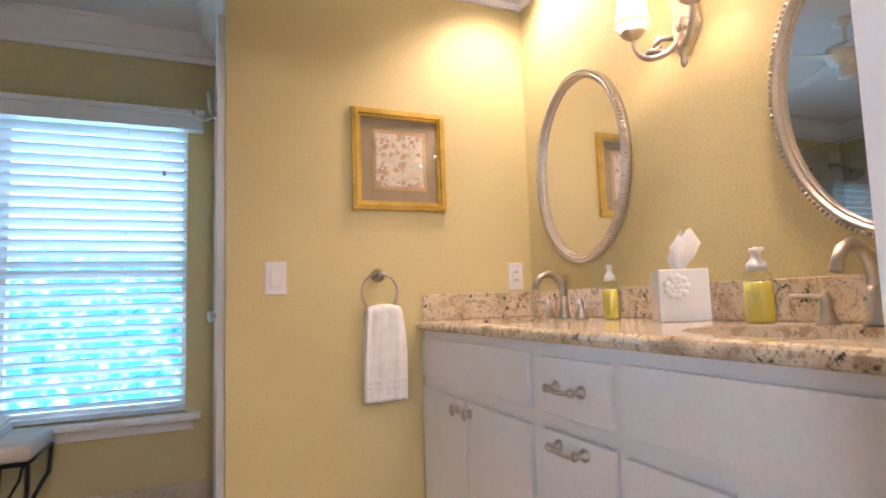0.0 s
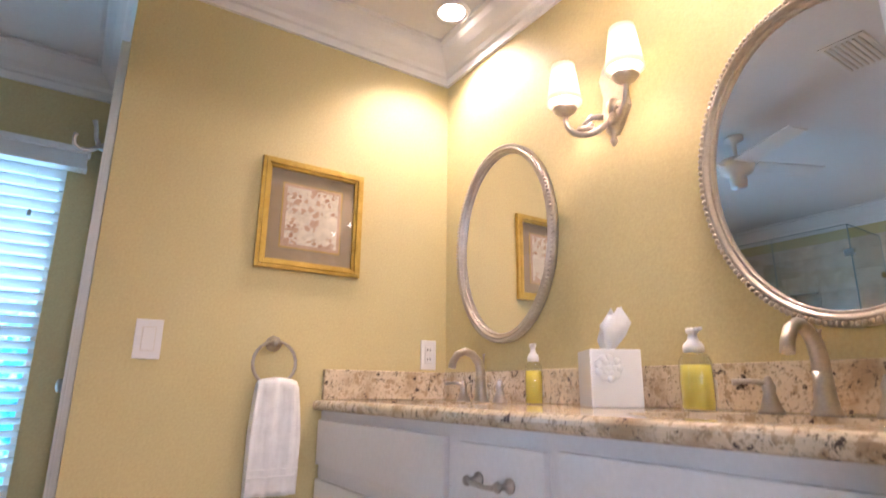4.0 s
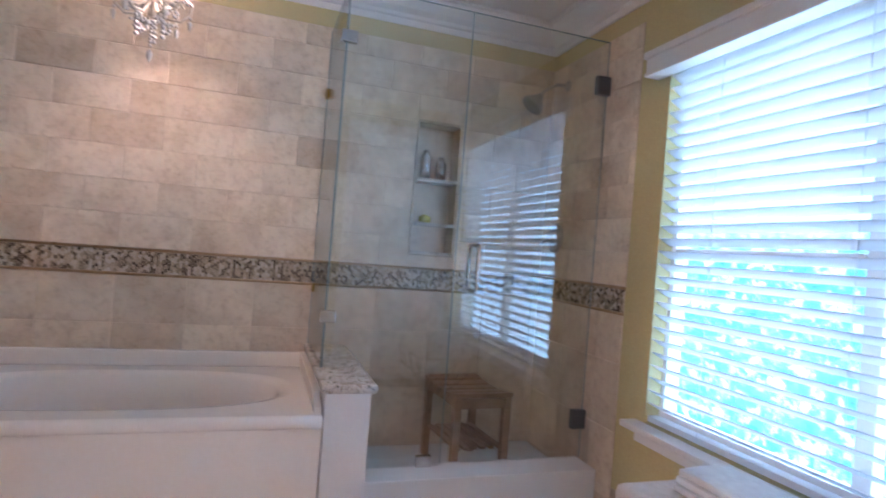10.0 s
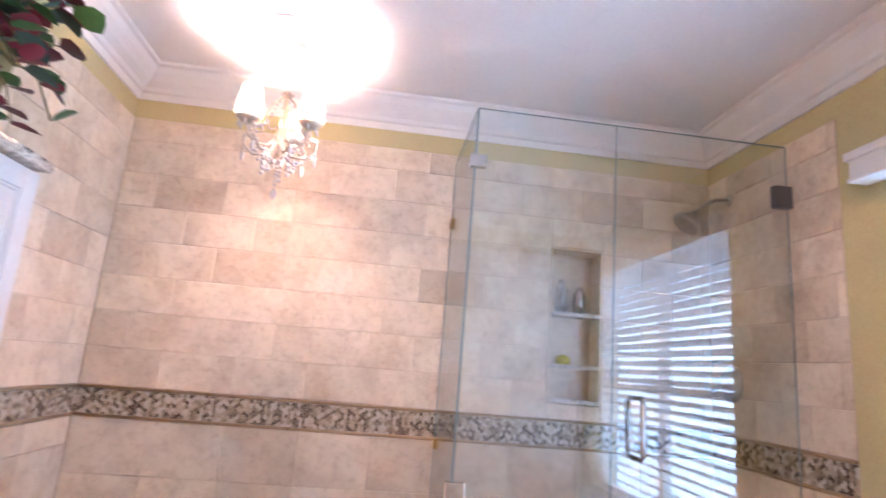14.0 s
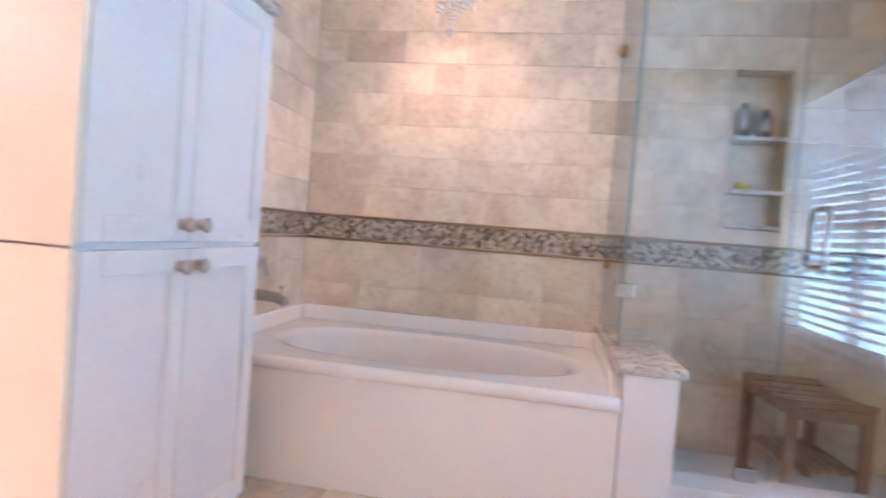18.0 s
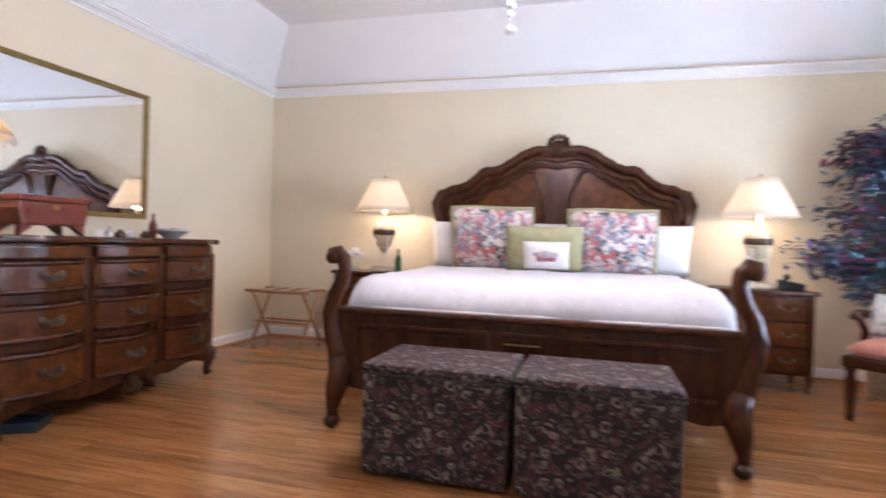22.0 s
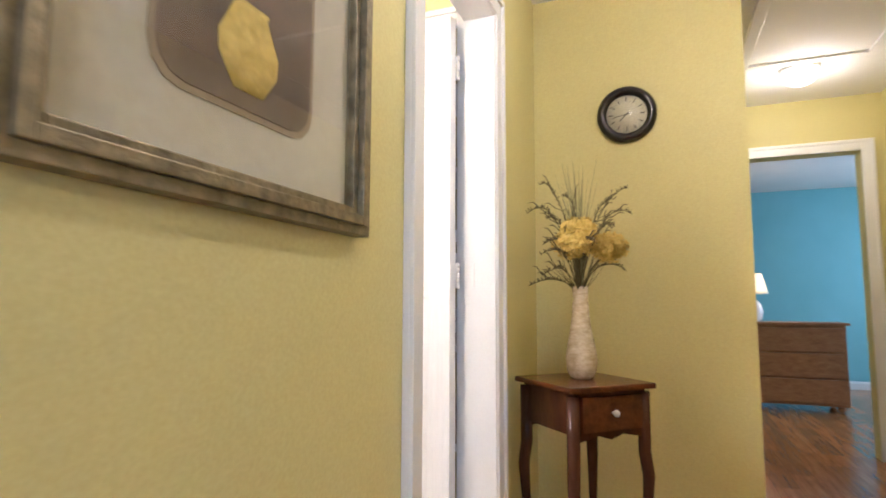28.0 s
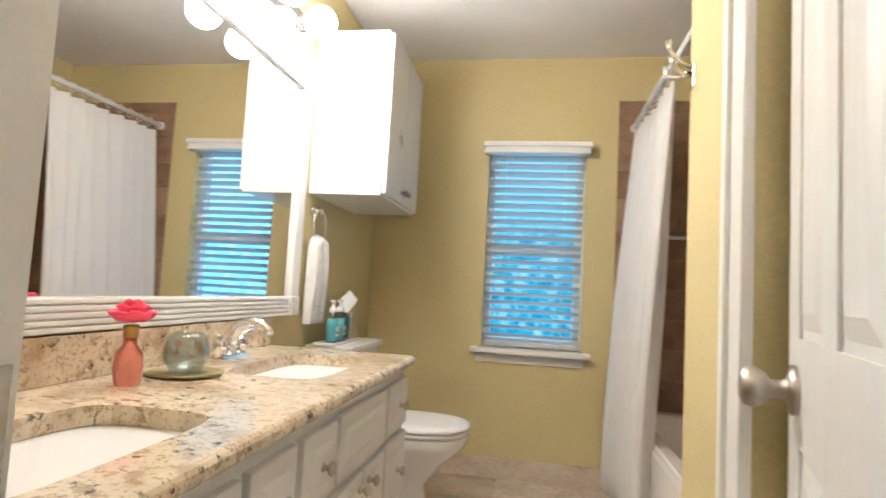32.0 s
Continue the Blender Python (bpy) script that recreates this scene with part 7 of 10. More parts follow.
def urn_lamp(x, y, z, group):
    l = thing("table_lamp", "lit ivory urn table lamp with a cone shade", "lamp", x, y, z, 0, group)
    part("base", bm_lathe([(0.1, 0), (0.1, 0.02), (0.085, 0.03), (0.075, 0.035)], 28), M_VASE, l)
    for i in range(4):
        a = radians(45 + 90 * i)
        part("scroll_foot", bm_tube([(0.07 * math.cos(a), 0.07 * math.sin(a), 0.03), (0.05 * math.cos(a), 0.05 * math.sin(a), 0.1), (0.065 * math.cos(a), 0.065 * math.sin(a), 0.18), (0.078 * math.cos(a), 0.078 * math.sin(a), 0.26)], 0.007, 8), M_IVORY, l)
    part("urn", bm_lathe([(0.008, 0.14), (0.03, 0.17), (0.06, 0.22), (0.082, 0.28), (0.088, 0.33), (0.08, 0.35), (0.06, 0.37), (0.03, 0.39), (0.018, 0.42), (0.02, 0.44), (0.008, 0.46)], 28), M_VASE, l)
    part("urn_band", bm_lathe([(0.086, 0.285), (0.0905, 0.295), (0.0905, 0.32), (0.087, 0.33)], 28), M_BRONZE, l)
    part("harp", bm_tube([(0, 0, 0.44), (0.04, 0, 0.52), (0.05, 0, 0.62), (0.03, 0, 0.72), (0, 0, 0.745)], 0.003, 6), M_BRASS, l)
    part("shade", shade_bm(0.235, 0.1, 0.26, 0.47, n=36), M_SHADE_W, l, "lit cream cone shade")
    part("finial", bm_lathe([(0.006, 0.73), (0.01, 0.745), (0.004, 0.76), (0, 0.765)], 10), M_BRASS, l)
    part("bulb", bm_lathe([(0.012, 0.46), (0.014, 0.52), (0.028, 0.56), (0.02, 0.59), (0, 0.6)], 12), M_BULB, l)
    lamp("POINT", 24, WARM, x, y, z + 0.57, 0.04)
    return l


urn_lamp(-1.39, -4.6, 0.741, "bedside lamps").scale = (1.15,) * 3
urn_lamp(1.7, -4.65, 0.741, "bedside lamps").scale = (1.15,) * 3
tel = thing("telephone", "black desk telephone on the nightstand", "telephone", -1.6, -4.52, 0.741, 160)
part("body", bm_prism([(-0.09, 0), (0.09, 0), (0.09, 0.045), (-0.09, 0.075)], -0.07, 0.07, "y", 0.006), M_BLACK, tel)
part("handset", bm_tube([(-0.03, -0.09, 0.085), (-0.03, -0.05, 0.1), (-0.03, 0.05, 0.1), (-0.03, 0.09, 0.085)], 0.018, 8), M_BLACK, tel)
clk = solid("alarm_clock", bm_box(-0.07, 0.07, -0.04, 0.04, 0, 0.06, 0.008), M_BLACK, "small dark alarm clock on the nightstand", "clock", 1.98, -4.55, 0.741, 10)
bot = solid("glass_bottle", bm_lathe([(0.028, 0), (0.03, 0.01), (0.03, 0.12), (0.012, 0.16), (0.011, 0.2), (0.014, 0.205), (0, 0.206)], 16), plain("green_bottle_glass", (0.03, 0.09, 0.04), 0.1), "small green glass bottle on the nightstand", "bottle", 1.5, -4.5, 0.741)
fl = thing("flower_posy", "white silk flowers in a small pot", "flowers", 1.9, -4.45, 0.741)
part("pot", bm_lathe([(0.035, 0), (0.045, 0.07), (0.04, 0.072), (0, 0.06)], 16), M_VASE, fl)
own = bmesh.new()
for i in range(26):
    a, r = rnd.uniform(0, 6.28), rnd.uniform(0, 0.075)
    bm_ball(0.022, (r * math.cos(a), r * math.sin(a), 0.13 + 0.06 * (1 - r / 0.08) + rnd.uniform(-0.015, 0.015)), (1, 1, 0.7), 7, own)
part("blooms", own, M_PILLOW, fl)

# ---- luggage rack ----
rack = thing("luggage_rack", "folding wooden luggage rack with straps", "luggage rack", 2.72, -4.7, 0, 0)
for s in (-1, 1):
    part("top_rail", bm_tube([(-0.34, s * 0.17, 0.5), (0.34, s * 0.17, 0.5)], 0.016, 8), M_PINE, rack)
    for sx in (-1, 1):
        part("leg", bm_tube([(sx * 0.27, s * 0.17, 0.5), (sx * (0.27 + 0.01 * s), -s * 0.17, 0.014)], 0.014, 8), M_PINE, rack)
    part("stretcher", bm_tube([(-0.27, s * 0.1, 0.2), (0.27, s * 0.1, 0.2)], 0.012, 8), M_PINE, rack)
for x in (-0.18, 0, 0.18):
    part("strap", bm_box(x - 0.03, x + 0.03, -0.17, 0.17, 0.508, 0.512), M_LINEN, rack)

# ---- dresser ----
DX, DY0, DY1 = 2.47, -3.35, -1.765
dresser = thing("dresser", "dark walnut nine-drawer serpentine dresser on cabriole legs", "dresser", XE - 0.004, (DY0 + DY1) / 2, 0, 90)
DW, DD, DH = DY1 - DY0, XE - 0.004 - DX, 0.985
part("case", bm_box(-DW / 2 + 0.03, DW / 2 - 0.03, 0.0, DD - 0.06, 0.13, DH - 0.035, 0.005), M_DARK, dresser)
for s in (-1, 1):
    part("side_panel", bm_box(s * (DW / 2 - 0.022) - 0.008, s * (DW / 2 - 0.022) + 0.008, 0.07, DD - 0.14, 0.2, DH - 0.11, 0.004), M_BURL, dresser)


def serp(u):
    """The front's bow, u from -1 to 1 across: three swells."""
    return 0.028 * math.cos(u * 3 * math.pi) + 0.012 * (1 - u * u)


edge = [(DW / 2 * (1 - 2 * i / 48) * 1.0, DD + 0.0 + serp(1 - 2 * i / 48)) for i in range(49)]
part("dresser_top", bm_prism([(-DW / 2 - 0.008, 0), (DW / 2 + 0.008, 0), (DW / 2 + 0.008, DD - 0.03)] + [(x * 1.008, y + 0.012) for x, y in edge] + [(-DW / 2 - 0.008, DD - 0.03)], DH - 0.036, DH, "z", 0.012), M_DARK, dresser)
part("frieze", bm_prism([(x, y - 0.05) for x, y in edge] + [(-DW / 2, DD - 0.12), (DW / 2, DD - 0.12)], DH - 0.1, DH - 0.036, "z", 0.006), M_DARK, dresser)
wd = DW / 3
for c in (-1, 0, 1):
    u0, u1 = (c - 0.5) * wd + 0.035, (c + 0.5) * wd - 0.035
    pts = [(u1 + (u0 - u1) * i / 14) for i in range(15)]
    for z0, z1 in ((0.2, 0.39), (0.475, 0.625), (0.715, 0.845), (0.872, 0.935)):
        out = [(x, DD - 0.015 + serp(2 * x / DW)) for x in pts]
        dr = part("drawer", bm_prism(out + [(u0, DD - 0.1), (u1, DD - 0.1)], z0, z1, "z", 0.006), M_BURL, dresser, "reddish veneer drawer front")
        for zz in ((z0 - 0.004, z1 + 0.003) if z1 - z0 > 0.1 else ()):
            part("drawer_moulding", bm_tube([(x, y - 0.004, zz) for x, y in out], 0.015, 8), M_DARK, dr)
        if z1 - z0 > 0.1:
            zc = (z0 + z1) / 2
            px = c * wd
            yy = DD - 0.015 + serp(2 * px / DW)
            own = bm_tube([(px - 0.05, yy + 0.006, zc + 0.008), (px - 0.035, yy + 0.024, zc - 0.008), (px, yy + 0.028, zc - 0.018), (px + 0.035, yy + 0.024, zc - 0.008), (px + 0.05, yy + 0.006, zc + 0.008)], 0.006, 8)
            for sx in (-1, 1):
                bm_ball(0.018, (px + sx * 0.05, yy + 0.002, zc + 0.01), (1.2, 0.4, 1.3), 8, own)
            bm_prism([(px - 0.06, zc), (px - 0.03, zc + 0.02), (px, zc + 0.012), (px + 0.03, zc + 0.02), (px + 0.06, zc), (px + 0.03, zc - 0.02), (px, zc - 0.03), (px - 0.03, zc - 0.02)], yy, yy + 0.004, "y", 0, own)
            part("bail_pull", own, M_BRONZE, dr, "dark bronze bail pull")
for c in (-1, 0, 1):
    u0, u1 = (c - 0.5) * wd + 0.03, (c + 0.5) * wd - 0.03
    for z0, z1 in ((0.412, 0.455), (0.646, 0.696)):
        out = [(u1 + (u0 - u1) * i / 12, DD - 0.034 + serp(2 * (u1 + (u0 - u1) * i / 12) / DW)) for i in range(13)]
        part("divider_rail", bm_prism(out + [(u0, DD - 0.12), (u1, DD - 0.12)], z0, z1, "z", 0.006), M_DARK, dresser)
for c in (-1.5, -0.5, 0.5, 1.5):
    x = max(-DW / 2 + 0.035, min(DW / 2 - 0.035, c * wd))
    part("pilaster", bm_box(x - 0.032, x + 0.032, DD - 0.12, DD - 0.03 + serp(2 * x / DW) + 0.012, 0.16, DH - 0.1, 0.012), M_DARK, dresser)
n = 36
low = [(-DW / 2 + DW * i / n, 0.145 - 0.035 * math.cos(6 * math.pi * i / n) - 0.04 * abs(math.sin(3 * math.pi * i / n))) for i in range(n + 1)]
part("scalloped_apron", bm_prism(low + [(DW / 2, 0.2), (-DW / 2, 0.2)], DD - 0.07, DD - 0.02, "y", 0.004), M_DARK, dresser)
own = bm_ball(0.05, (0, DD + 0.005, 0.13), (1, 0.5, 0.9), 10)
for i in range(5):
    a = radians(-60 + 30 * i)
    bm_ball(0.022, (0.06 * math.sin(a), DD + 0.01, 0.12 - 0.05 * math.cos(a)), (0.8, 0.5, 1.2), 8, own)
part("carved_shell", own, M_DARK, dresser)
for s in (-1, 1):
    part("leg", cabriole(s * (DW / 2 - 0.05), DD - 0.06, 0.2, s, 1, 0.045), M_DARK, dresser)
    part("leg", cabriole(s * (DW / 2 - 0.05), 0.06, 0.2, s, -1, 0.04), M_DARK, dresser)
tray_low = solid("cable_box", bm_box(-0.12, 0.12, -0.09, 0.09, 0.0, 0.05, 0.006), plain("glossy_blue_case", (0.03, 0.05, 0.08), 0.12), "glossy dark case on the floor under the dresser", "box", 2.62, -2.0, 0, 30)

mir = tagged(new("wall_mirror"), "large wall mirror in a thin gilt frame", "mirror")
mir.matrix_basis = pose(XE - 0.002, -2.1, 1.12, 0, 0, -90)
MW, MH, MR = 1.19, 0.925, 0.034
own = bmesh.new()
for o, i, t in ((0, 0.012, 0.024), (0.012, 0.024, 0.016), (0.024, MR, 0.022)):
    for a, b, c, d in ((o, i, o, MH - o), (MW - i, MW - o, o, MH - o), (i, MW - i, o, i), (i, MW - i, MH - i, MH - o)):
        bm_box(a, b, -t, 0, c, d, 0.003, own)
for k in range(60):
    bm_ball(0.005, (MW * (k + 0.5) / 60, -0.018, 0.018), n=6, bm=own)
    bm_ball(0.005, (MW * (k + 0.5) / 60, -0.018, MH - 0.018), n=6, bm=own)
part("frame", own, M_GILT_DIM, mir)
part("mirror_glass", bm_box(MR - 0.002, MW - MR + 0.002, -0.008, -0.004, MR - 0.002, MH - MR + 0.002), M_MIRROR, mir)

dl = thing("table_lamp", "lit bronze candlestick lamp with a gold bell shade", "lamp", 2.84, -1.875, DH + 0.001)
part("base", bm_lathe([(0.05, 0.02), (0.056, 0.03), (0.045, 0.042), (0.03, 0.05), (0, 0.05)], 24), M_BRASS_DARK, dl)
for i in range(4):
    a = radians(45 + 90 * i)
    part("scroll_foot", bm_tube([(0.03 * math.cos(a), 0.03 * math.sin(a), 0.035), (0.06 * math.cos(a), 0.06 * math.sin(a), 0.032), (0.082 * math.cos(a), 0.082 * math.sin(a), 0.018), (0.092 * math.cos(a), 0.092 * math.sin(a), 0.009)], [0.012, 0.012, 0.01, 0.009], 8), M_BRASS_DARK, dl)
part("stem", bm_lathe([(0.03, 0.05), (0.034, 0.065), (0.016, 0.085), (0.011, 0.11), (0.022, 0.125), (0.024, 0.135), (0.011, 0.15), (0.009, 0.19), (0.013, 0.24), (0.02, 0.31), (0.024, 0.355), (0.018, 0.39), (0.011, 0.41), (0.026, 0.43), (0.026, 0.438), (0.01, 0.455), (0.013, 0.48), (0.008, 0.56)], 20), M_BRASS_DARK, dl)
part("shade", shade_bm(0.2, 0.085, 0.27, 0.5, n=36, bell=0.035), M_SHADE_GOLD, dl, "lit gold bell shade")
own = bmesh.new()
for i in range(60):
    a = 2 * math.pi * i / 60
    bm_tube([(0.198 * math.cos(a), 0.198 * math.sin(a), 0.5), (0.199 * math.cos(a), 0.199 * math.sin(a), 0.455 + 0.012 * (i % 3))], 0.0035, 4, own)
part("fringe", own, M_CRYSTAL, dl, "beaded fringe")
part("finial", bm_lathe([(0.006, 0.77), (0.012, 0.785), (0, 0.8)], 10), M_BRASS_DARK, dl)
part("bulb", bm_lathe([(0.012, 0.56), (0.028, 0.62), (0.02, 0.65), (0, 0.66)], 12), M_BULB, dl)
lamp("POINT", 38, WARM, 2.84, -1.875, DH + 0.62, 0.04)

jb = thing("jewelry_box", "red lacquered box on low feet with a dark lid", "box", 2.72, -2.17, DH + 0.001, 90)
jb.scale = (0.9, 1.0, 1.08)
part("body", bm_prism([(-0.2, 0.05), (0.2, 0.05), (0.225, 0.13), (0.215, 0.165), (-0.215, 0.165), (-0.225, 0.13)], -0.11, 0.11, "y", 0.01), M_RED_CERAMIC, jb)
part("lid", bm_box(-0.225, 0.225, -0.12, 0.12, 0.166, 0.195, 0.008), M_RED_CERAMIC, jb)
for sx in (-1, 1):
    for sy in (-1, 1):
        part("foot", bm_prism([(sx * 0.2, 0.05), (sx * 0.12, 0.05), (sx * 0.17, 0.02), (sx * 0.205, 0)], sy * 0.08 - 0.02, sy * 0.08 + 0.02, "y", 0.003), M_RED_CERAMIC, jb)
part("lock_plate", bm_box(-0.02, 0.02, 0.11, 0.113, 0.13, 0.15), M_BRASS, jb)
for y, h, r, mt, nm in ((-2.62, 0.07, 0.025, M_CRYSTAL, "perfume_bottle"), (-2.7, 0.05, 0.03, M_BRONZE, "trinket_jar"), (-2.78, 0.06, 0.024, M_CRYSTAL, "perfume_bottle"), (-2.97, 0.17, 0.026, M_RED_CERAMIC, "perfume_bottle"), (-2.9, 0.05, 0.03, M_BRONZE, "trinket_jar")):
    solid(nm, bm_lathe([(r, 0), (r * 1.05, h * 0.5), (r * 0.5, h * 0.7), (r * 0.35, h * 0.85), (r * 0.5, h * 0.9), (0, h)], 14), mt, "small bottle among the things on the dresser", "bottle", 2.72, y, DH + 0.001, 0, "dresser bottles")
bw = thing("trinket_bowl", "shallow silver bowl of small trinkets", "bowl", 2.72, -3.14, DH + 0.001)
part("bowl", bm_lathe([(0.05, 0), (0.06, 0.012), (0.11, 0.045), (0.13, 0.062), (0.125, 0.063), (0.1, 0.045), (0.0, 0.02)], 28), plain("dull_pewter", (0.5, 0.48, 0.46), 0.45, 0.3), bw)
own = bmesh.new()
for i in range(18):
    a, r = rnd.uniform(0, 6.28), rnd.uniform(0, 0.08)
    bm_ball(0.016, (r * math.cos(a), r * math.sin(a), 0.05 + rnd.uniform(0, 0.012)), (1.2, 0.8, 0.7), 7, own)
part("trinkets", own, chips("trinket_colours", [(0.25, 0.15, 0.12), (0.4, 0.35, 0.3), (0.15, 0.1, 0.14), (0.45, 0.3, 0.1)], 0.3), bw)
solid("white_card", bm_box(-0.03, 0.03, -0.002, 0.002, 0, 0.045), M_PILLOW, "small white card standing on the dresser", "card", 2.9, -2.72, DH + 0.001, 80)

# ---- laundry hamper ----
hm = thing("laundry_hamper", "woven seagrass laundry hamper with a canvas band", "hamper", 2.77, -1.375, 0, 4)
hm.scale = (0.9, 0.95, 1.0)
HXW, HYW, HZ = 0.2, 0.2, 0.55
part("frame", bm_box(-HXW + 0.012, HXW - 0.012, -HYW + 0.012, HYW - 0.012, 0.004, HZ - 0.02), M_WICKER, hm)
own = bmesh.new()
zz, row = 0.012, 0
while zz < HZ - 0.08:
    for axis in (0, 1):
        for s in (-1, 1):
            k = 0
            pos = -HXW
            while pos < HXW - 0.01:
                ln = min(0.03 + 0.02 * rnd.random(), HXW - pos)
                off = 0.004 * (1 if (k + row) % 2 else -1) * 0.5 + 0.002
                a, b = pos, pos + ln - 0.002
                h = 0.0125
                if axis == 0:
                    bm_box(a, b, s * (HYW - 0.008 + off) - 0.005, s * (HYW - 0.008 + off) + 0.005, zz, zz + h, bm=own)
                else:
                    bm_box(s * (HXW - 0.008 + off) - 0.005, s * (HXW - 0.008 + off) + 0.005, a, b, zz, zz + h, bm=own)
                pos += ln
                k += 1
    zz += 0.0138
    row += 1
M_STRAND = chips("seagrass_strands", [(0.55, 0.42, 0.29), (0.5, 0.37, 0.25), (0.6, 0.48, 0.35), (0.44, 0.31, 0.2), (0.64, 0.52, 0.39)], 0.8)
wv = part("weave", own, M_STRAND, hm)
wv["kind"] = "stuff"
lid = bmesh.new()
pos = -HYW - 0.01
k = 0
while pos < HYW:
    q = -HXW - 0.01
    while q < HXW:
        ln = 0.03 + 0.02 * rnd.random()
        bm_box(q, min(q + ln - 0.002, HXW + 0.01), pos, pos + 0.02, HZ - 0.005, HZ + 0.006 + 0.004 * ((k + int(q * 30)) % 2), bm=lid)
        q += ln
    pos += 0.0215
    k += 1
lidw = part("lid", lid, chips("seagrass_lid", [(0.54, 0.34, 0.18), (0.47, 0.28, 0.14), (0.6, 0.41, 0.24), (0.42, 0.24, 0.12)], 0.8), hm, "orange-brown woven lid")
lidw["kind"] = "stuff"
own = bm_box(-HXW - 0.014, HXW + 0.014, -HYW - 0.014, HYW + 0.014, HZ - 0.075, HZ - 0.006, 0.004)
part("canvas_band", own, M_CANVAS, hm, "natural canvas band")
fc = bpy.data.curves.new("lettering", "FONT")
fc.body, fc.size, fc.align_x, fc.extrude = "LAUNDRY", 0.058, "CENTER", 0.0008
fo = bpy.data.objects.new("lettering_src", fc)
me = bpy.data.meshes.new_from_object(fo)
bpy.data.objects.remove(fo)
me.materials.append(M_INK)
tx = new("lettering", me)
tx.parent = hm
tx.matrix_basis = pose(-HXW - 0.0155, -0.02, HZ - 0.062, 90, 0, -90)
part("handle_tab", bm_box(-HXW - 0.03, -HXW - 0.012, -HYW - 0.03, -HYW + 0.01, HZ - 0.05, HZ - 0.02, 0.003), M_CANVAS, hm)


# ---- armchairs ----
def armchair(x, y, turn, label):
    """A carved open armchair; local front is +y."""
    c = thing("armchair", label, "armchair", x, y, 0, turn, "armchairs by the window")
    w, d = 0.68, 0.6
    part("seat", bm_cushion(w - 0.03, d - 0.03, 0.17, 12, 0.28, at=(0, 0.01, 0.44)), M_PINK, c, "dusty rose seat cushion")
    own = bm_box(-w / 2, w / 2, -d / 2, d / 2, 0.33, 0.4, 0.012)
    part("seat_frame", own, M_DARK, c)
    back = [(-0.25, 0.52), (-0.28, 0.9), (-0.24, 0.96), (-0.12, 0.985), (0, 1.0), (0.12, 0.985), (0.24, 0.96), (0.28, 0.9), (0.25, 0.52)]

    def lean(bm):
        for v in bm.verts:
            v.co.y -= (v.co.z - 0.45) * 0.22
        return bm

    part("back_frame", lean(bm_tube([(px, -d / 2 + 0.02, pz) for px, pz in back], 0.026, 10, closed=True)), M_DARK, c)
    own = bm_prism([(px * 0.94, 0.54 + (pz - 0.52) * 0.94) for px, pz in back], -d / 2 + 0.0, -d / 2 + 0.05, "y", 0.02)
    part("backrest", lean(own), M_PINK, c, "dusty rose upholstered back")
    for s in (-1, 1):
        part("arm", bm_tube([(s * 0.27, -d / 2 - 0.04, 0.7), (s * 0.3, -d / 2 + 0.15, 0.66), (s * 0.32, 0.02, 0.64), (s * 0.325, 0.16, 0.645), (s * 0.32, 0.22, 0.63)], [0.02, 0.022, 0.026, 0.028, 0.02], 10), M_DARK, c)
        part("arm_support", bm_tube([(s * 0.315, 0.17, 0.64), (s * 0.3, 0.1, 0.54), (s * 0.305, 0.14, 0.38)], [0.02, 0.026, 0.022], 10), M_DARK, c)
        own = bm_lathe([(0.03, 0.35), (0.034, 0.31), (0.024, 0.29), (0.036, 0.24), (0.026, 0.12), (0.018, 0.05), (0.024, 0.03), (0.018, 0)], 14, at=(s * (w / 2 - 0.04), d / 2 - 0.04, 0))
        part("front_leg", own, M_DARK, c)
        part("back_leg", bm_tube([(s * (w / 2 - 0.05), -d / 2 + 0.03, 0.56), (s * (w / 2 - 0.05), -d / 2 + 0.04, 0.36), (s * (w / 2 - 0.04), -d / 2 - 0.03, 0.0)], [0.024, 0.024, 0.018], 10), M_DARK, c)
    return c


armchair(-2.11, -3.74, -47, "dark carved armchair with rose upholstery by the window")
armchair(-2.12, -2.15, -110, "dark carved armchair with rose upholstery facing the bed")
for k, (dx, dy) in enumerate(((-0.13, 0.14), (0.11, -0.1))):
    own = bm_cushion(0.32, 0.28, 0.14, 10, 0.45)
    p = part("throw_pillow", own, M_FLORAL_PALE, None)
    p.matrix_basis = pose(-2.1 + dx, -3.73 + dy, 0.645, 68, 0, -47 + 6 * k + 180)
    tagged(p, "small pale floral throw pillow on the armchair", "pillow", "throw pillows")

# ---- side table with glass top and lamp ----
st = thing("side_table", "round glass-topped side table on a gilded base", "side table", -2.2, -3.02, 0)
part("glass_top", bm_lathe([(0.33, 0.6), (0.335, 0.604), (0.335, 0.61), (0.33, 0.614), (0, 0.614)], 40), M_GLASS, st, "clear glass top")
part("apron_ring", bm_lathe([(0.3, 0.55), (0.32, 0.56), (0.32, 0.598), (0.28, 0.598), (0.28, 0.55)], 36), M_GILT_TABLE, st)
for i in range(3):
    a = radians(30 + 120 * i)
    part("scroll_leg", bm_tube([(0.3 * math.cos(a), 0.3 * math.sin(a), 0.56), (0.2 * math.cos(a), 0.2 * math.sin(a), 0.42), (0.1 * math.cos(a), 0.1 * math.sin(a), 0.22), (0.2 * math.cos(a), 0.2 * math.sin(a), 0.06), (0.26 * math.cos(a), 0.26 * math.sin(a), 0.02)], [0.024, 0.028, 0.03, 0.028, 0.026], 10), M_GILT_TABLE, st)
part("plinth", bm_lathe([(0.17, 0), (0.16, 0.02), (0.05, 0.05)], 24), M_GILT_TABLE, st)
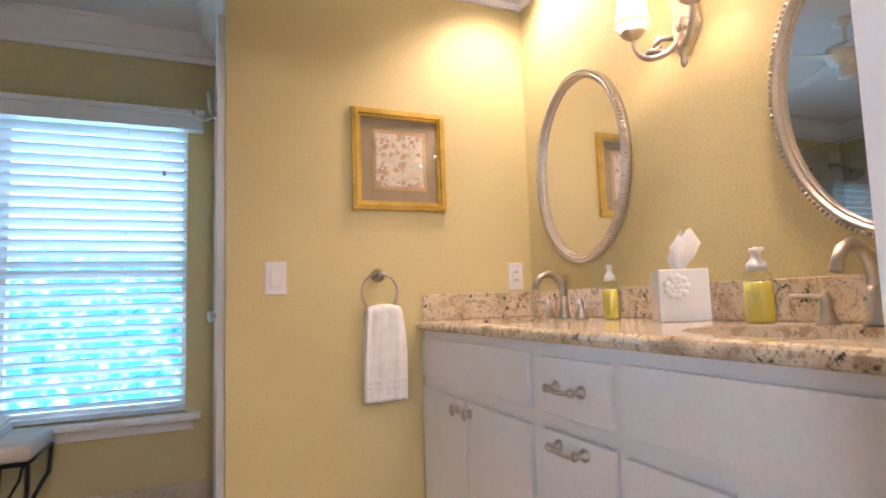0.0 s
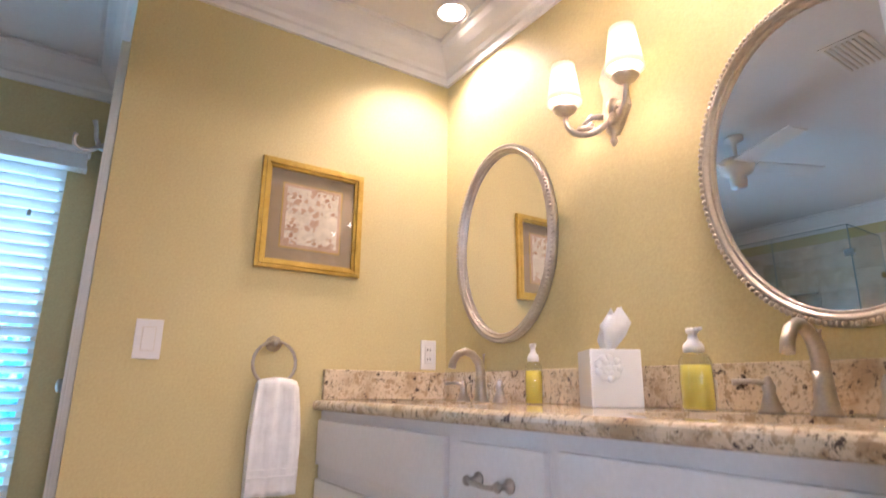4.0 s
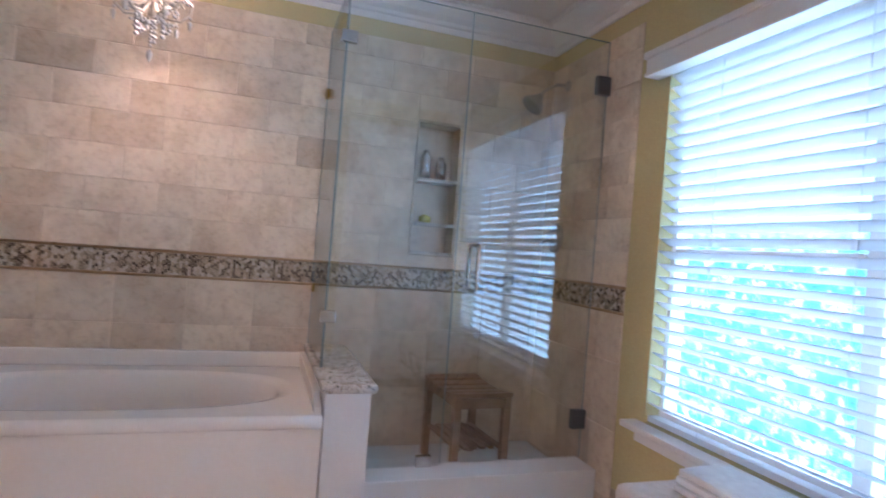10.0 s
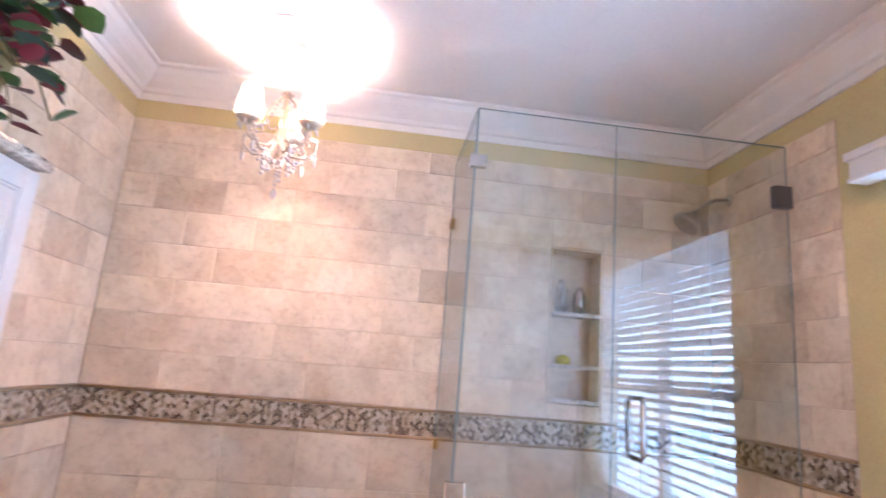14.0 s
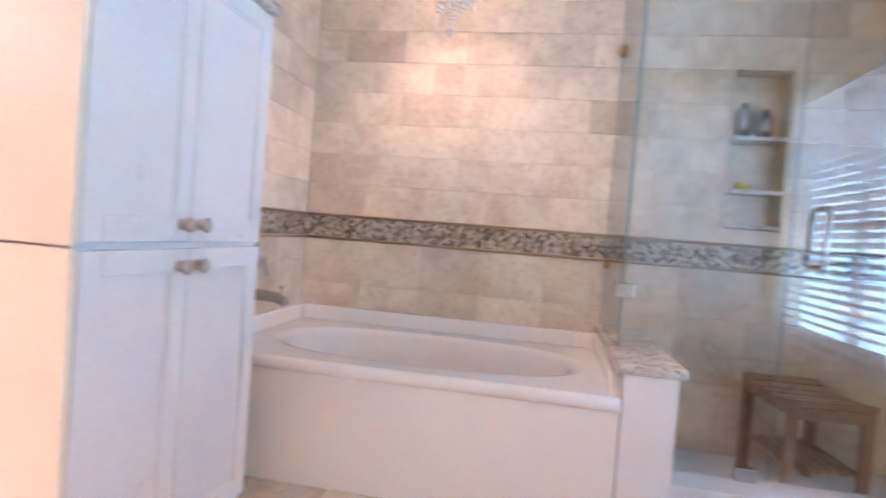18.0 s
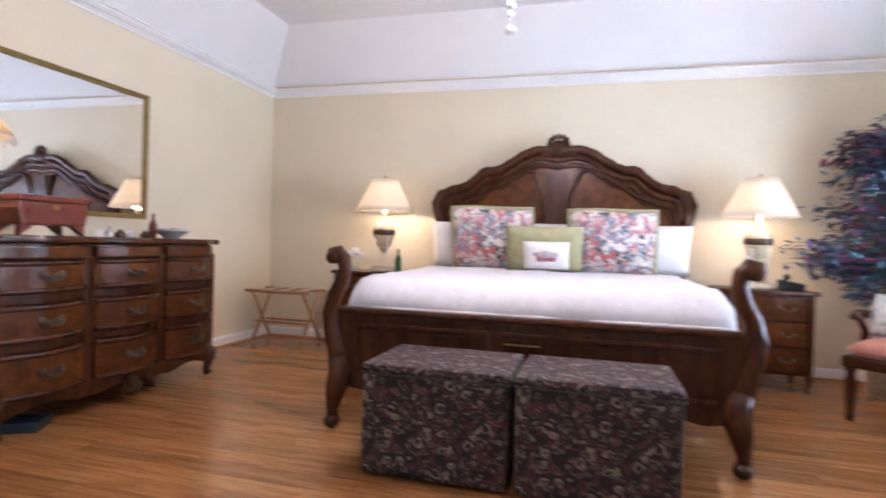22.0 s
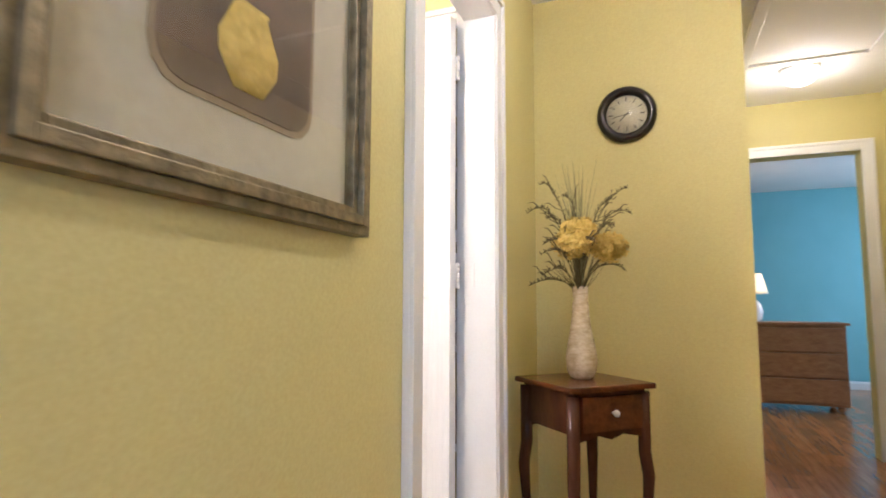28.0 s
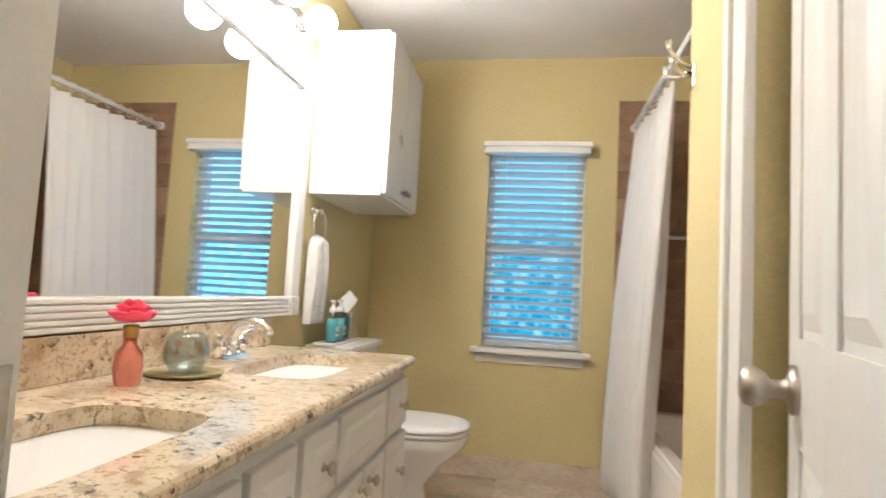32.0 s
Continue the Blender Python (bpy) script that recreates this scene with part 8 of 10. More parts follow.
sl = thing("table_lamp", "unlit urn table lamp with a small white shade", "lamp", -2.34, -3.06, 0.615)
part("base", bm_lathe([(0.05, 0), (0.05, 0.02), (0.03, 0.03), (0.05, 0.07), (0.065, 0.12), (0.06, 0.17), (0.03, 0.23), (0.015, 0.27), (0.01, 0.36)], 20), M_VASE, sl)
part("shade", shade_bm(0.1, 0.07, 0.21, 0.34, n=28), M_SHADE_DULL, sl, "white shade")

# ---- silk tree ----
tree = thing("silk_tree", "tall silk ficus with dark blue and plum leaves", "plant", -2.24, -4.52, 0)
part("pot", bm_lathe([(0.12, 0), (0.15, 0.22), (0.16, 0.24), (0.14, 0.24), (0, 0.22)], 24), M_WICKER, tree)
stems, own = bmesh.new(), bmesh.new()
bm_tube([(0, 0, 0.2), (0.03, 0.0, 0.7), (-0.02, 0.02, 1.2), (0.02, 0.0, 1.6)], [0.022, 0.018, 0.014, 0.008], 8, stems)
bm_tube([(0.04, 0.02, 0.2), (-0.02, 0.03, 0.8), (0.08, 0.0, 1.3), (0.16, -0.02, 1.8)], [0.018, 0.014, 0.01, 0.006], 8, stems)
rnd = random.Random(11)
for i in range(170):
    z = rnd.uniform(0.8, 1.95)
    a = rnd.uniform(0, 6.28)
    span = 0.5 * (1 - 0.3 * abs(z - 1.5) / 0.6) * (0.85 + 0.25 * math.sin(3 * a + 2 * z))
    r = span * math.sqrt(rnd.uniform(0.1, 1.0))
    tip = Vector((min(max(r * math.cos(a) * 0.92, -0.4), 0.44), max(r * math.sin(a) * 0.8, -0.38), z))
    if i < 14:
        tip = Vector((rnd.uniform(0.3, 0.66), rnd.uniform(-0.1, 0.2), rnd.uniform(0.92, 1.12)))
    elif i < 30:
        tip = Vector((rnd.uniform(-0.4, -0.2), rnd.uniform(-0.1, 0.3), rnd.uniform(1.78, 2.02)))
    base = Vector((0.03 * math.cos(a), 0.03 * math.sin(a), min(tip.z - 0.12, 1.7)))
    bm_tube([base, base.lerp(tip, 0.5) + Vector((0, 0, 0.05)), tip], 0.003, 4, stems)
    for k in range(23):
        q = base.lerp(tip, rnd.uniform(0.4, 1.06)) + Vector((rnd.uniform(-0.06, 0.06), rnd.uniform(-0.06, 0.06), rnd.uniform(-0.08, 0.05)))
        q.x = max(q.x, -0.39)
        d = Vector((math.cos(a) + rnd.uniform(-1, 1), math.sin(a) + rnd.uniform(-1, 1), rnd.uniform(-1.1, 0.4)))
        size = rnd.uniform(0.055, 0.1)
        leaf_into(own, q, d, (rnd.uniform(-0.4, 0.4), rnd.uniform(-0.4, 0.4), 1), size, size * 0.55)
part("trunk", stems, M_DRY, tree)
part("crown", own, M_LEAF_TREE, tree, "dark blue and plum silk leaves")

# ---- ceiling fan ----
cf = thing("ceiling_fan", "white ceiling fan with a lit tulip-shade light kit", "ceiling fan", 0.19, -2.3, ZT)
part("downrod", bm_lathe([(0.07, 0), (0.065, -0.03), (0.015, -0.06), (0.013, -0.42)], 20), M_TRIM, cf)
part("motor", bm_lathe([(0.03, -0.41), (0.12, -0.44), (0.13, -0.5), (0.11, -0.55), (0.05, -0.57), (0.06, -0.62), (0.05, -0.66), (0, -0.67)], 28), M_TRIM, cf)
for k in range(5):
    own = bm_box(0.14, 0.68, -0.065, 0.065, -0.505, -0.497, 0.003)
    own.transform(Matrix.Rotation(radians(18 + 72 * k), 4, "Z") @ Matrix.Rotation(radians(9), 4, "X"))
    part("blade", own, M_TRIM, cf)
for k in range(4):
    a = radians(45 + 90 * k)
    part("tulip_shade", shade_bm(0.05, 0.026, 0.085, -0.79, (0.075 * math.cos(a), 0.075 * math.sin(a)), bell=-0.012), M_DOME, cf, "lit frosted glass shade")
    part("light_arm", bm_tube([(0, 0, -0.66), (0.05 * math.cos(a), 0.05 * math.sin(a), -0.68), (0.075 * math.cos(a), 0.075 * math.sin(a), -0.705)], 0.008, 6), M_TRIM, cf)
part("pull_chain", bm_tube([(0.02, 0, -0.67), (0.02, 0, -1.1)], 0.0018, 5), M_STEEL, cf)
for k, (zz, r) in enumerate(((-0.9, 0.02), (-0.95, 0.026), (-0.99, 0.02), (-1.03, 0.014), (-1.1, 0.024))):
    part("crystal_drop", bm_ball(r, (0.02, 0, zz), (1, 1, 0.9), 8), M_CRYSTAL, cf, "clear crystal drop")
lamp("POINT", 120, (1.0, 0.92, 0.86), 0.19, -2.3, ZT - 0.86, 0.1)

# ---- doors and wall fittings of the bedroom ----
panel_door("door_bath_left", "open white panel door to the bath", -0.864, 0.052, 232, 0.74)
panel_door("door_bath_right", "open white panel door to the bath", 0.62, 0.072, -8, 0.74)
hall_door = panel_door("door_hall", "open white six-panel door to the hall", XE - 0.02, -0.178, 199, 0.785)
panel_door("door_closet", "closed white six-panel closet door", 2.99, -0.034, 180, 0.76)
casing("casing_closet", 2.22, -0.02, 0, 0.78, 2.05, "white painted closet casing")
wall_plate("toggle_switch", "white double toggle switch plate by the door", pose(XE, -1.318, 1.113, 0, 0, -90), 0.145, 0.135, "toggles")
al = tagged(new("alarm_keypad"), "white alarm keypad with a grey display", "keypad")
al.matrix_basis = pose(XE, -1.135, 1.443, 0, 0, -90)
part("case", bm_box(-0.098, 0.098, -0.026, 0, -0.067, 0.067, 0.005), M_PLASTIC, al)
part("display", bm_box(-0.03, 0.08, -0.0275, -0.025, 0.03, 0.055), M_LCD, al, "grey display")
part("flap_line", bm_box(-0.096, 0.096, -0.0268, -0.0255, 0.018, 0.0195), M_IVORY, al)
for i in range(3):
    for j in range(2):
        part("key_mark", bm_box(-0.075 + 0.022 * j, -0.066 + 0.022 * j, -0.0275, -0.0255, -0.012 - 0.017 * i, -0.007 - 0.017 * i), M_LCD, al)
part("speaker_mark", bm_box(-0.078, -0.062, -0.0275, -0.0255, 0.034, 0.05, 0.0004), M_IVORY, al)
sd = solid("smoke_detector", bm_lathe([(0.06, 0), (0.062, 0.02), (0.045, 0.035), (0, 0.038)], 28), M_PLASTIC, "round white sensor high on the wall", "smoke detector", XE - 0.001, -1.24, 2.24)
sd.matrix_basis = pose(XE - 0.001, -1.24, 2.24, 0, -90, 0)
# ---- hall ----
framed("framed_still_life", "still life print in a wide antique gilt frame", pose(3.385, YN - 0.001, 1.13), 0.645, 0.655, 0.05, 0.03, M_GOLD_DARK,
       [(0.045, M_MAT_CREAM, "mat_board")])
for o in [q for q in bpy.data.objects if q.name.startswith("framed_still_life")]:
    def rounded(x0, x1, z0, z1, r, lo, hi):
        pts = []
        for cx2, cz2, a0 in ((x1 - r, z1 - r, 0), (x0 + r, z1 - r, 90), (x0 + r, z0 + r, 180), (x1 - r, z0 + r, 270)):
            pts += [(cx2 + r * math.cos(radians(a0 + k)), cz2 + r * math.sin(radians(a0 + k))) for k in (0, 30, 60, 90)]
        return bm_prism(pts, lo, hi, "y")

    part("print_border", rounded(0.165, 0.485, 0.135, 0.525, 0.05, -0.0065, -0.003), M_MAT_GREY, o)
    part("print", rounded(0.175, 0.475, 0.145, 0.515, 0.045, -0.008, -0.004), M_STILL, o, "dark print of yellow flowers in a vase")
    part("painted_vase", bm_lathe([(0.03, 0), (0.06, 0.04), (0.062, 0.07), (0.035, 0.12), (0.04, 0.13)], 18, at=(0.33, -0.009, 0.17), squash=(1, 0.03)), M_BLOOM, o)
    own = bmesh.new()
    for dx, dz in ((0.0, 0.28), (-0.05, 0.25), (0.03, 0.24), (-0.06, 0.31), (0.02, 0.33)):
        bm_ball(0.02, (0.32 + dx, -0.009, 0.145 + dz), (1, 0.1, 1.1), 8, own)
    part("painted_flowers", own, M_BLOOM, o)

clock = tagged(new("wall_clock"), "round black wall clock with a cream face", "clock")
clock.matrix_basis = pose(XH - 0.001, -0.56, 1.84, 0, 0, -90)


def disc(profile):
    own = bm_lathe(profile, 48)
    own.transform(Matrix.Rotation(radians(90), 4, "X"))
    return own


own = bmesh.new()
prof = [(0.085, 0.01), (0.09, 0.03), (0.105, 0.038), (0.12, 0.03), (0.127, 0.015), (0.127, 0.0), (0.085, 0.0)]
rings = [[own.verts.new((r * math.cos(2 * math.pi * i / 48), -d, r * math.sin(2 * math.pi * i / 48))) for i in range(48)] for r, d in prof]
for a, b in zip(rings, rings[1:] + rings[:1]):
    for i in range(48):
        own.faces.new((a[i], a[(i + 1) % 48], b[(i + 1) % 48], b[i])).smooth = True
bmesh.ops.recalc_face_normals(own, faces=own.faces[:])
part("rim", own, M_BLACK, clock, "black lacquered rim")
part("face", disc([(0.088, 0.0), (0.088, 0.012), (0, 0.0121)]), M_CLOCK, clock, "cream clock face")
for i in range(12):
    a = 2 * math.pi * i / 12
    own = bm_box(-0.002, 0.002, -0.0145, -0.0125, 0.058, 0.078)
    own.transform(Matrix.Rotation(a, 4, "Y"))
    part("hour_mark", own, M_INK, clock)
for a, ln, w in ((258, 0.062, 0.003), (226, 0.042, 0.004)):
    own = bm_box(-w / 2, w / 2, -0.017, -0.0155, -0.012, ln)
    own.transform(Matrix.Rotation(radians(a), 4, "Y"))
    part("clock_hand", own, M_INK, clock)
part("clock_glass", disc([(0.088, 0.021), (0.088, 0.022), (0, 0.024)]), M_PIC_GLASS, clock).visible_shadow = False

tbl = thing("accent_table", "small dark accent table with one drawer", "side table", 5.2, -0.405, 0, -45)
TW, TD, TH = 0.34, 0.33, 0.735
part("tabletop", bm_box(-TW / 2 - 0.01, TW / 2 + 0.01, -TD / 2 - 0.01, TD / 2 + 0.01, TH - 0.02, TH, 0.006), M_BURL, tbl, "reddish brown top")
part("case", bm_box(-TW / 2 + 0.02, TW / 2 - 0.02, -TD / 2 + 0.015, TD / 2 - 0.01, TH - 0.16, TH - 0.02, 0.003), M_DARK, tbl)
dr = part("drawer", bm_box(-TW / 2 + 0.045, TW / 2 - 0.045, -TD / 2 + 0.002, -TD / 2 + 0.02, TH - 0.15, TH - 0.035, 0.003), M_BURL, tbl, "reddish brown drawer")
k = bm_lathe([(0.006, 0), (0.006, 0.008), (0.012, 0.014), (0.01, 0.022), (0, 0.025)], 12)
k.transform(Matrix.Translation((0, -TD / 2 + 0.002, TH - 0.09)) @ Matrix.Rotation(radians(90), 4, "X"))
part("knob", k, M_CRYSTAL, dr, "clear glass knob")
for s in (-1, 1):
    part("scalloped_apron", bm_prism([(-TW / 2 + 0.03, TH - 0.15), (TW / 2 - 0.03, TH - 0.15), (TW / 2 - 0.04, TH - 0.18), (0.05, TH - 0.165), (0, TH - 0.18), (-0.05, TH - 0.165), (-TW / 2 + 0.04, TH - 0.18)], s * (TD / 2 - 0.02) - 0.006, s * (TD / 2 - 0.02) + 0.006, "y"), M_DARK, tbl)
    for sx in (-1, 1):
        x, y = sx * (TW / 2 - 0.022), s * (TD / 2 - 0.022)
        part("leg", bm_tube([(x, y, TH - 0.03), (x, y, 0.5), (x + sx * 0.008, y + s * 0.008, 0.42), (x - sx * 0.002, y - s * 0.002, 0.2), (x + sx * 0.008, y + s * 0.008, 0.04), (x + sx * 0.018, y + s * 0.018, 0.0)], [0.022, 0.022, 0.021, 0.013, 0.012, 0.015], 10), M_DARK, tbl)

vase = thing("flower_vase", "slender pearl vase of dried yellow flowers", "vase", 5.225, -0.4, TH)
part("vase", bm_lathe([(0.035, 0), (0.045, 0.008), (0.054, 0.03), (0.058, 0.065), (0.053, 0.105), (0.041, 0.165), (0.032, 0.23), (0.028, 0.29), (0.0285, 0.335), (0.025, 0.335), (0.022, 0.3)], 28), M_VASE, vase)
rnd = random.Random(5)
stems, grass = bmesh.new(), bmesh.new()


def floret(bm, at, out, size):
    """Four small cupped petals about a point."""
    o = Vector(out).normalized()
    s = o.orthogonal().normalized()
    w = o.cross(s)
    spin = rnd.uniform(0, 1.57)
    for q in range(4):
        a = spin + q * 1.5708
        d = s * math.cos(a) + w * math.sin(a)
        e = o.cross(d)
        p = Vector(at)
        bm.faces.new([bm.verts.new(v) for v in (p, p + d * size * 0.6 + e * size * 0.42 + o * size * 0.12, p + d * size + o * size * rnd.uniform(0.1, 0.45), p + d * size * 0.6 - e * size * 0.42 + o * size * 0.12)])


# heads face the hall: towards -x and -y
for hx, hy, hz, r in ((-0.06, -0.005, 0.535, 0.056), (-0.075, 0.015, 0.488, 0.062), (0.035, -0.105, 0.48, 0.06)):
    bm_tube([(0, 0, 0.3), (hx * 0.4, hy * 0.4, 0.4), (hx, hy, hz)], 0.0035, 5, stems)
    head = bmesh.new()
    for i in range(420):
        v = Vector((rnd.gauss(0, 1), rnd.gauss(0, 1), rnd.gauss(0.25, 0.9))).normalized()
        k = r * rnd.uniform(0.66, 1.16)
        floret(head, (hx + v.x * k, hy + v.y * k, hz + v.z * k * 0.8), v + Vector((rnd.uniform(-0.7, 0.7), rnd.uniform(-0.7, 0.7), rnd.uniform(-0.5, 0.7))), rnd.uniform(0.009, 0.0155))
    part("hydrangea_bloom", head, M_BLOOM, vase, "dried yellow hydrangea bloom")


def sprig(direction, reach, height, droop, buds=26):
    """A wavy seed stem with short alternating buds along its outer half."""
    dx, dy = math.cos(direction), math.sin(direction)
    pts = []
    for k in range(11):
        u = k / 10
        wob = 0.012 * math.sin(u * 9 + direction * 3)
        pts.append(Vector((dx * reach * u ** 1.3 - dy * wob * u, dy * reach * u ** 1.3 + dx * wob * u, 0.3 + (height - 0.3) * math.sin(u * 1.57 * (1 + droop)))))
    bm_tube(pts, [0.0022 - 0.0001 * k for k in range(11)], 4, stems)
    for j in range(buds):
        f = 4 + 6 * j / buds
        q = pts[int(f)].lerp(pts[min(10, int(f) + 1)], f - int(f))
        d = Vector((rnd.uniform(-1, 1), rnd.uniform(-1, 1), 0.9)).normalized()
        bm_tube([q, q + d * 0.007, q + d * rnd.uniform(0.011, 0.017)], [0.0018, 0.0026, 0.0012], 4, stems)
    for j in range(3):
        q = pts[5 + j]
        d = Vector((dx + rnd.uniform(-0.8, 0.8), dy + rnd.uniform(-0.8, 0.8), rnd.uniform(0.4, 1.0))).normalized()
        e = [q, q + d * 0.03, q + d * 0.055 + Vector((0, 0, 0.01)), q + d * 0.075]
        bm_tube(e, [0.0013, 0.0022, 0.0026, 0.001], 4, stems)


for a, reach, ht, droop in ((2.3, 0.22, 0.62, 0.25), (2.0, 0.15, 0.72, 0.1), (2.6, 0.19, 0.5, 0.3), (2.9, 0.12, 0.66, 0.1), (-0.9, 0.22, 0.72, 0.0), (-0.6, 0.2, 0.58, 0.2), (-1.2, 0.2, 0.62, 0.2), (-0.8, 0.15, 0.52, 0.3), (-1.4, 0.13, 0.66, 0.1), (1.6, 0.12, 0.6, 0.15),
                            (3.6, 0.16, 0.5, 0.3), (4.4, 0.14, 0.56, 0.2), (0.2, 0.13, 0.6, 0.2), (2.4, 0.17, 0.4, 0.5), (2.1, 0.2, 0.36, 0.6), (-0.9, 0.2, 0.42, 0.4), (2.75, 0.24, 0.46, 0.35)):
    sprig(a, reach, ht, droop)
for i in range(60):
    a, k, ht = rnd.uniform(0, 6.28), rnd.uniform(0.02, 0.09), rnd.uniform(0.5, 0.82)
    bm_tube([(0, 0, 0.3), (k * 0.4 * math.cos(a), k * 0.4 * math.sin(a), 0.3 + (ht - 0.3) * 0.6), (k * math.cos(a), k * math.sin(a), ht)], [0.0016, 0.0012, 0.0004], 3, grass)
for i in range(26):
    a, k, ht = rnd.uniform(0, 6.28), rnd.uniform(0.06, 0.13), rnd.uniform(0.38, 0.47)
    bm_tube([(0, 0, 0.3), (k * 0.5 * math.cos(a), k * 0.5 * math.sin(a), 0.36), (k * math.cos(a), k * math.sin(a), ht)], [0.0022, 0.0016, 0.0006], 4, stems)
part("seed_sprig", stems, M_DRY, vase, "dark dried seed stems")["kind"] = "stuff"
part("dried_grass", grass, M_GRASS, vase, "pale green dried grass")


def dome_light(x, y, z, watts, r=0.15):
    d = thing("ceiling_dome_light", "lit white flush dome ceiling light", "ceiling light", x, y, z, 0, "hall ceiling lights")
    part("pan", bm_lathe([(r, 0), (r, -0.02), (r * 0.9, -0.025)], 32), M_TRIM, d)
    part("dome", bm_lathe([(r * 0.92, -0.02), (r * 0.9, -0.05), (r * 0.7, -0.085), (r * 0.35, -0.105), (0, -0.11)], 32), M_DOME, d, "glowing frosted glass dome")
    lamp("POINT", watts, (1.0, 0.88, 0.7), x, y, z - 0.17, 0.1)


dome_light(4.5, -0.95, 2.44, 34)
dome_light(6.95, -1.5, 2.44, 12, 0.11)
sdet = solid("smoke_detector", bm_lathe([(0.065, 0), (0.067, -0.02), (0.05, -0.035), (0.03, -0.037), (0.028, -0.05), (0, -0.052)], 28), M_IVORY, "round smoke detector on the hall ceiling", "smoke detector", 4.85, -0.72, 2.439)
hatch = thing("attic_hatch", "white attic hatch panel with trim in the ceiling", "hatch", 6.15, -1.5, 2.439)
part("panel", bm_box(-0.62, 0.62, -0.3, 0.3, -0.012, 0, 0.002), M_CEIL, hatch)
for a, b, c, d in ((-0.68, 0.68, -0.36, -0.3), (-0.68, 0.68, 0.3, 0.36), (-0.68, -0.62, -0.3, 0.3), (0.62, 0.68, -0.3, 0.3)):
    part("trim", bm_box(a, b, c, d, -0.024, 0, 0.004), M_TRIM, hatch)
vt = thing("ceiling_vent", "white slotted ceiling air vent in the hall", "vent", 4.05, -0.7, 2.439)
part("frame", bm_box(-0.1, 0.1, -0.17, 0.17, -0.008, 0, 0.002), M_TRIM, vt)
for i in range(6):
    part("slat", bm_box(-0.075 + i * 0.027, -0.065 + i * 0.027, -0.15, 0.15, -0.013, -0.008), M_IVORY, vt)
thermo = thing("thermostat", "small beige thermostat on the passage wall", "thermostat", 6.2, Y2 - 0.001, 1.45)
part("case", bm_box(-0.05, 0.05, -0.025, 0, -0.04, 0.04, 0.005), M_IVORY, thermo)
part("dial", bm_box(-0.03, 0.03, -0.028, -0.024, -0.005, 0.02), M_LCD, thermo)

# far blue room
fd = thing("chest_of_drawers", "orange pine chest of drawers in the blue room", "chest", 9.55, -1.83, 0, -90)
fd.scale = (1, 1, 0.85)
part("case", bm_box(-0.42, 0.42, -0.2, 0.2, 0.07, 0.95, 0.006), M_PINE, fd)
part("tabletop", bm_box(-0.45, 0.45, -0.23, 0.22, 0.95, 0.98, 0.008), M_PINE, fd)
for z0, z1 in ((0.1, 0.36), (0.38, 0.64), (0.66, 0.92)):
    d = part("drawer", bm_box(-0.39, 0.39, -0.222, -0.2, z0, z1, 0.004), M_PINE, fd)
for sx in (-1, 1):
    part("leg", bm_lathe([(0.03, 0.07), (0.035, 0.04), (0.02, 0)], 12, at=(sx * 0.36, -0.15, 0)), M_PINE, fd)
    part("leg", bm_lathe([(0.03, 0.07), (0.035, 0.04), (0.02, 0)], 12, at=(sx * 0.36, 0.15, 0)), M_PINE, fd)
bl = thing("table_lamp", "lit white table lamp on the pine chest", "lamp", 9.5, -1.52, 0.835)
bl.scale = (0.85, 0.85, 0.85)
part("base", bm_lathe([(0.07, 0), (0.09, 0.05), (0.1, 0.12), (0.08, 0.2), (0.025, 0.26), (0.02, 0.32)], 20), M_PORCELAIN, bl)
part("shade", shade_bm(0.16, 0.1, 0.24, 0.32, n=28), M_SHADE_W, bl, "lit white shade")
lamp("POINT", 14, WARM, 9.5, -1.52, 1.2, 0.05)
lamp("AREA", 40, (0.7, 0.9, 1.0), 9.6, -3.85, 1.4, (1.4, 1.3), turn=(90, 0, 0))
# ---- guest bath ----
panel_door("door_guest_bath", "white six-panel guest bath door standing open", 4.918, -0.009, 75.2, 0.53)
# hinge leaves on the door's edge and on the jamb
guest_door, guest_jamb = bpy.data.objects["door_guest_bath"], bpy.data.objects["jamb_guest_bath"]
for hz in (0.25, 1.05, 1.8):
    own = bm_box(-0.0025, -0.0003, -0.0165, 0.0165, hz, hz + 0.088, 0.0005)
    for k in range(5):
        bm_tube([(-0.008, -0.021, hz + 0.0178 * k), (-0.008, -0.021, hz + 0.0178 * k + 0.0165)], 0.006, 10, own)
    for sy in (-0.008, 0.008):
        for k in (0.015, 0.044, 0.073):
            bm_ball(0.004, (-0.0025, sy, hz + k), (0.3, 1, 1), 8, own)
    part("hinge_leaf", own, M_TRIM, guest_door, "white painted hinge leaf")
    own = bm_box(4.9475, 4.9499, -0.078, -0.044, hz + 0.008, hz + 0.096, 0.0005)
    for k in (0.023, 0.052, 0.081):
        bm_ball(0.004, (4.9475, -0.061 + 0.008 * (k < 0.06), hz + k), (0.3, 1, 1), 8, own)
    part("hinge_leaf", own, M_TRIM, guest_jamb, "white painted hinge leaf")
ZG, XF = 0.81, 4.23
gv = thing("vanity_cabinet", "cream painted guest vanity with panelled doors and drawers", "cabinet", XF, 0.0, 0)
bm = bm_box(XG - XF + 0.004, 0.0, 0.004, 1.555, 0.09, ZG - 0.036)
bm_box(XG - XF + 0.004, -0.06, 0.004, 1.555, 0.013, 0.09, bm=bm)
part("body", bm, M_CAB, gv)


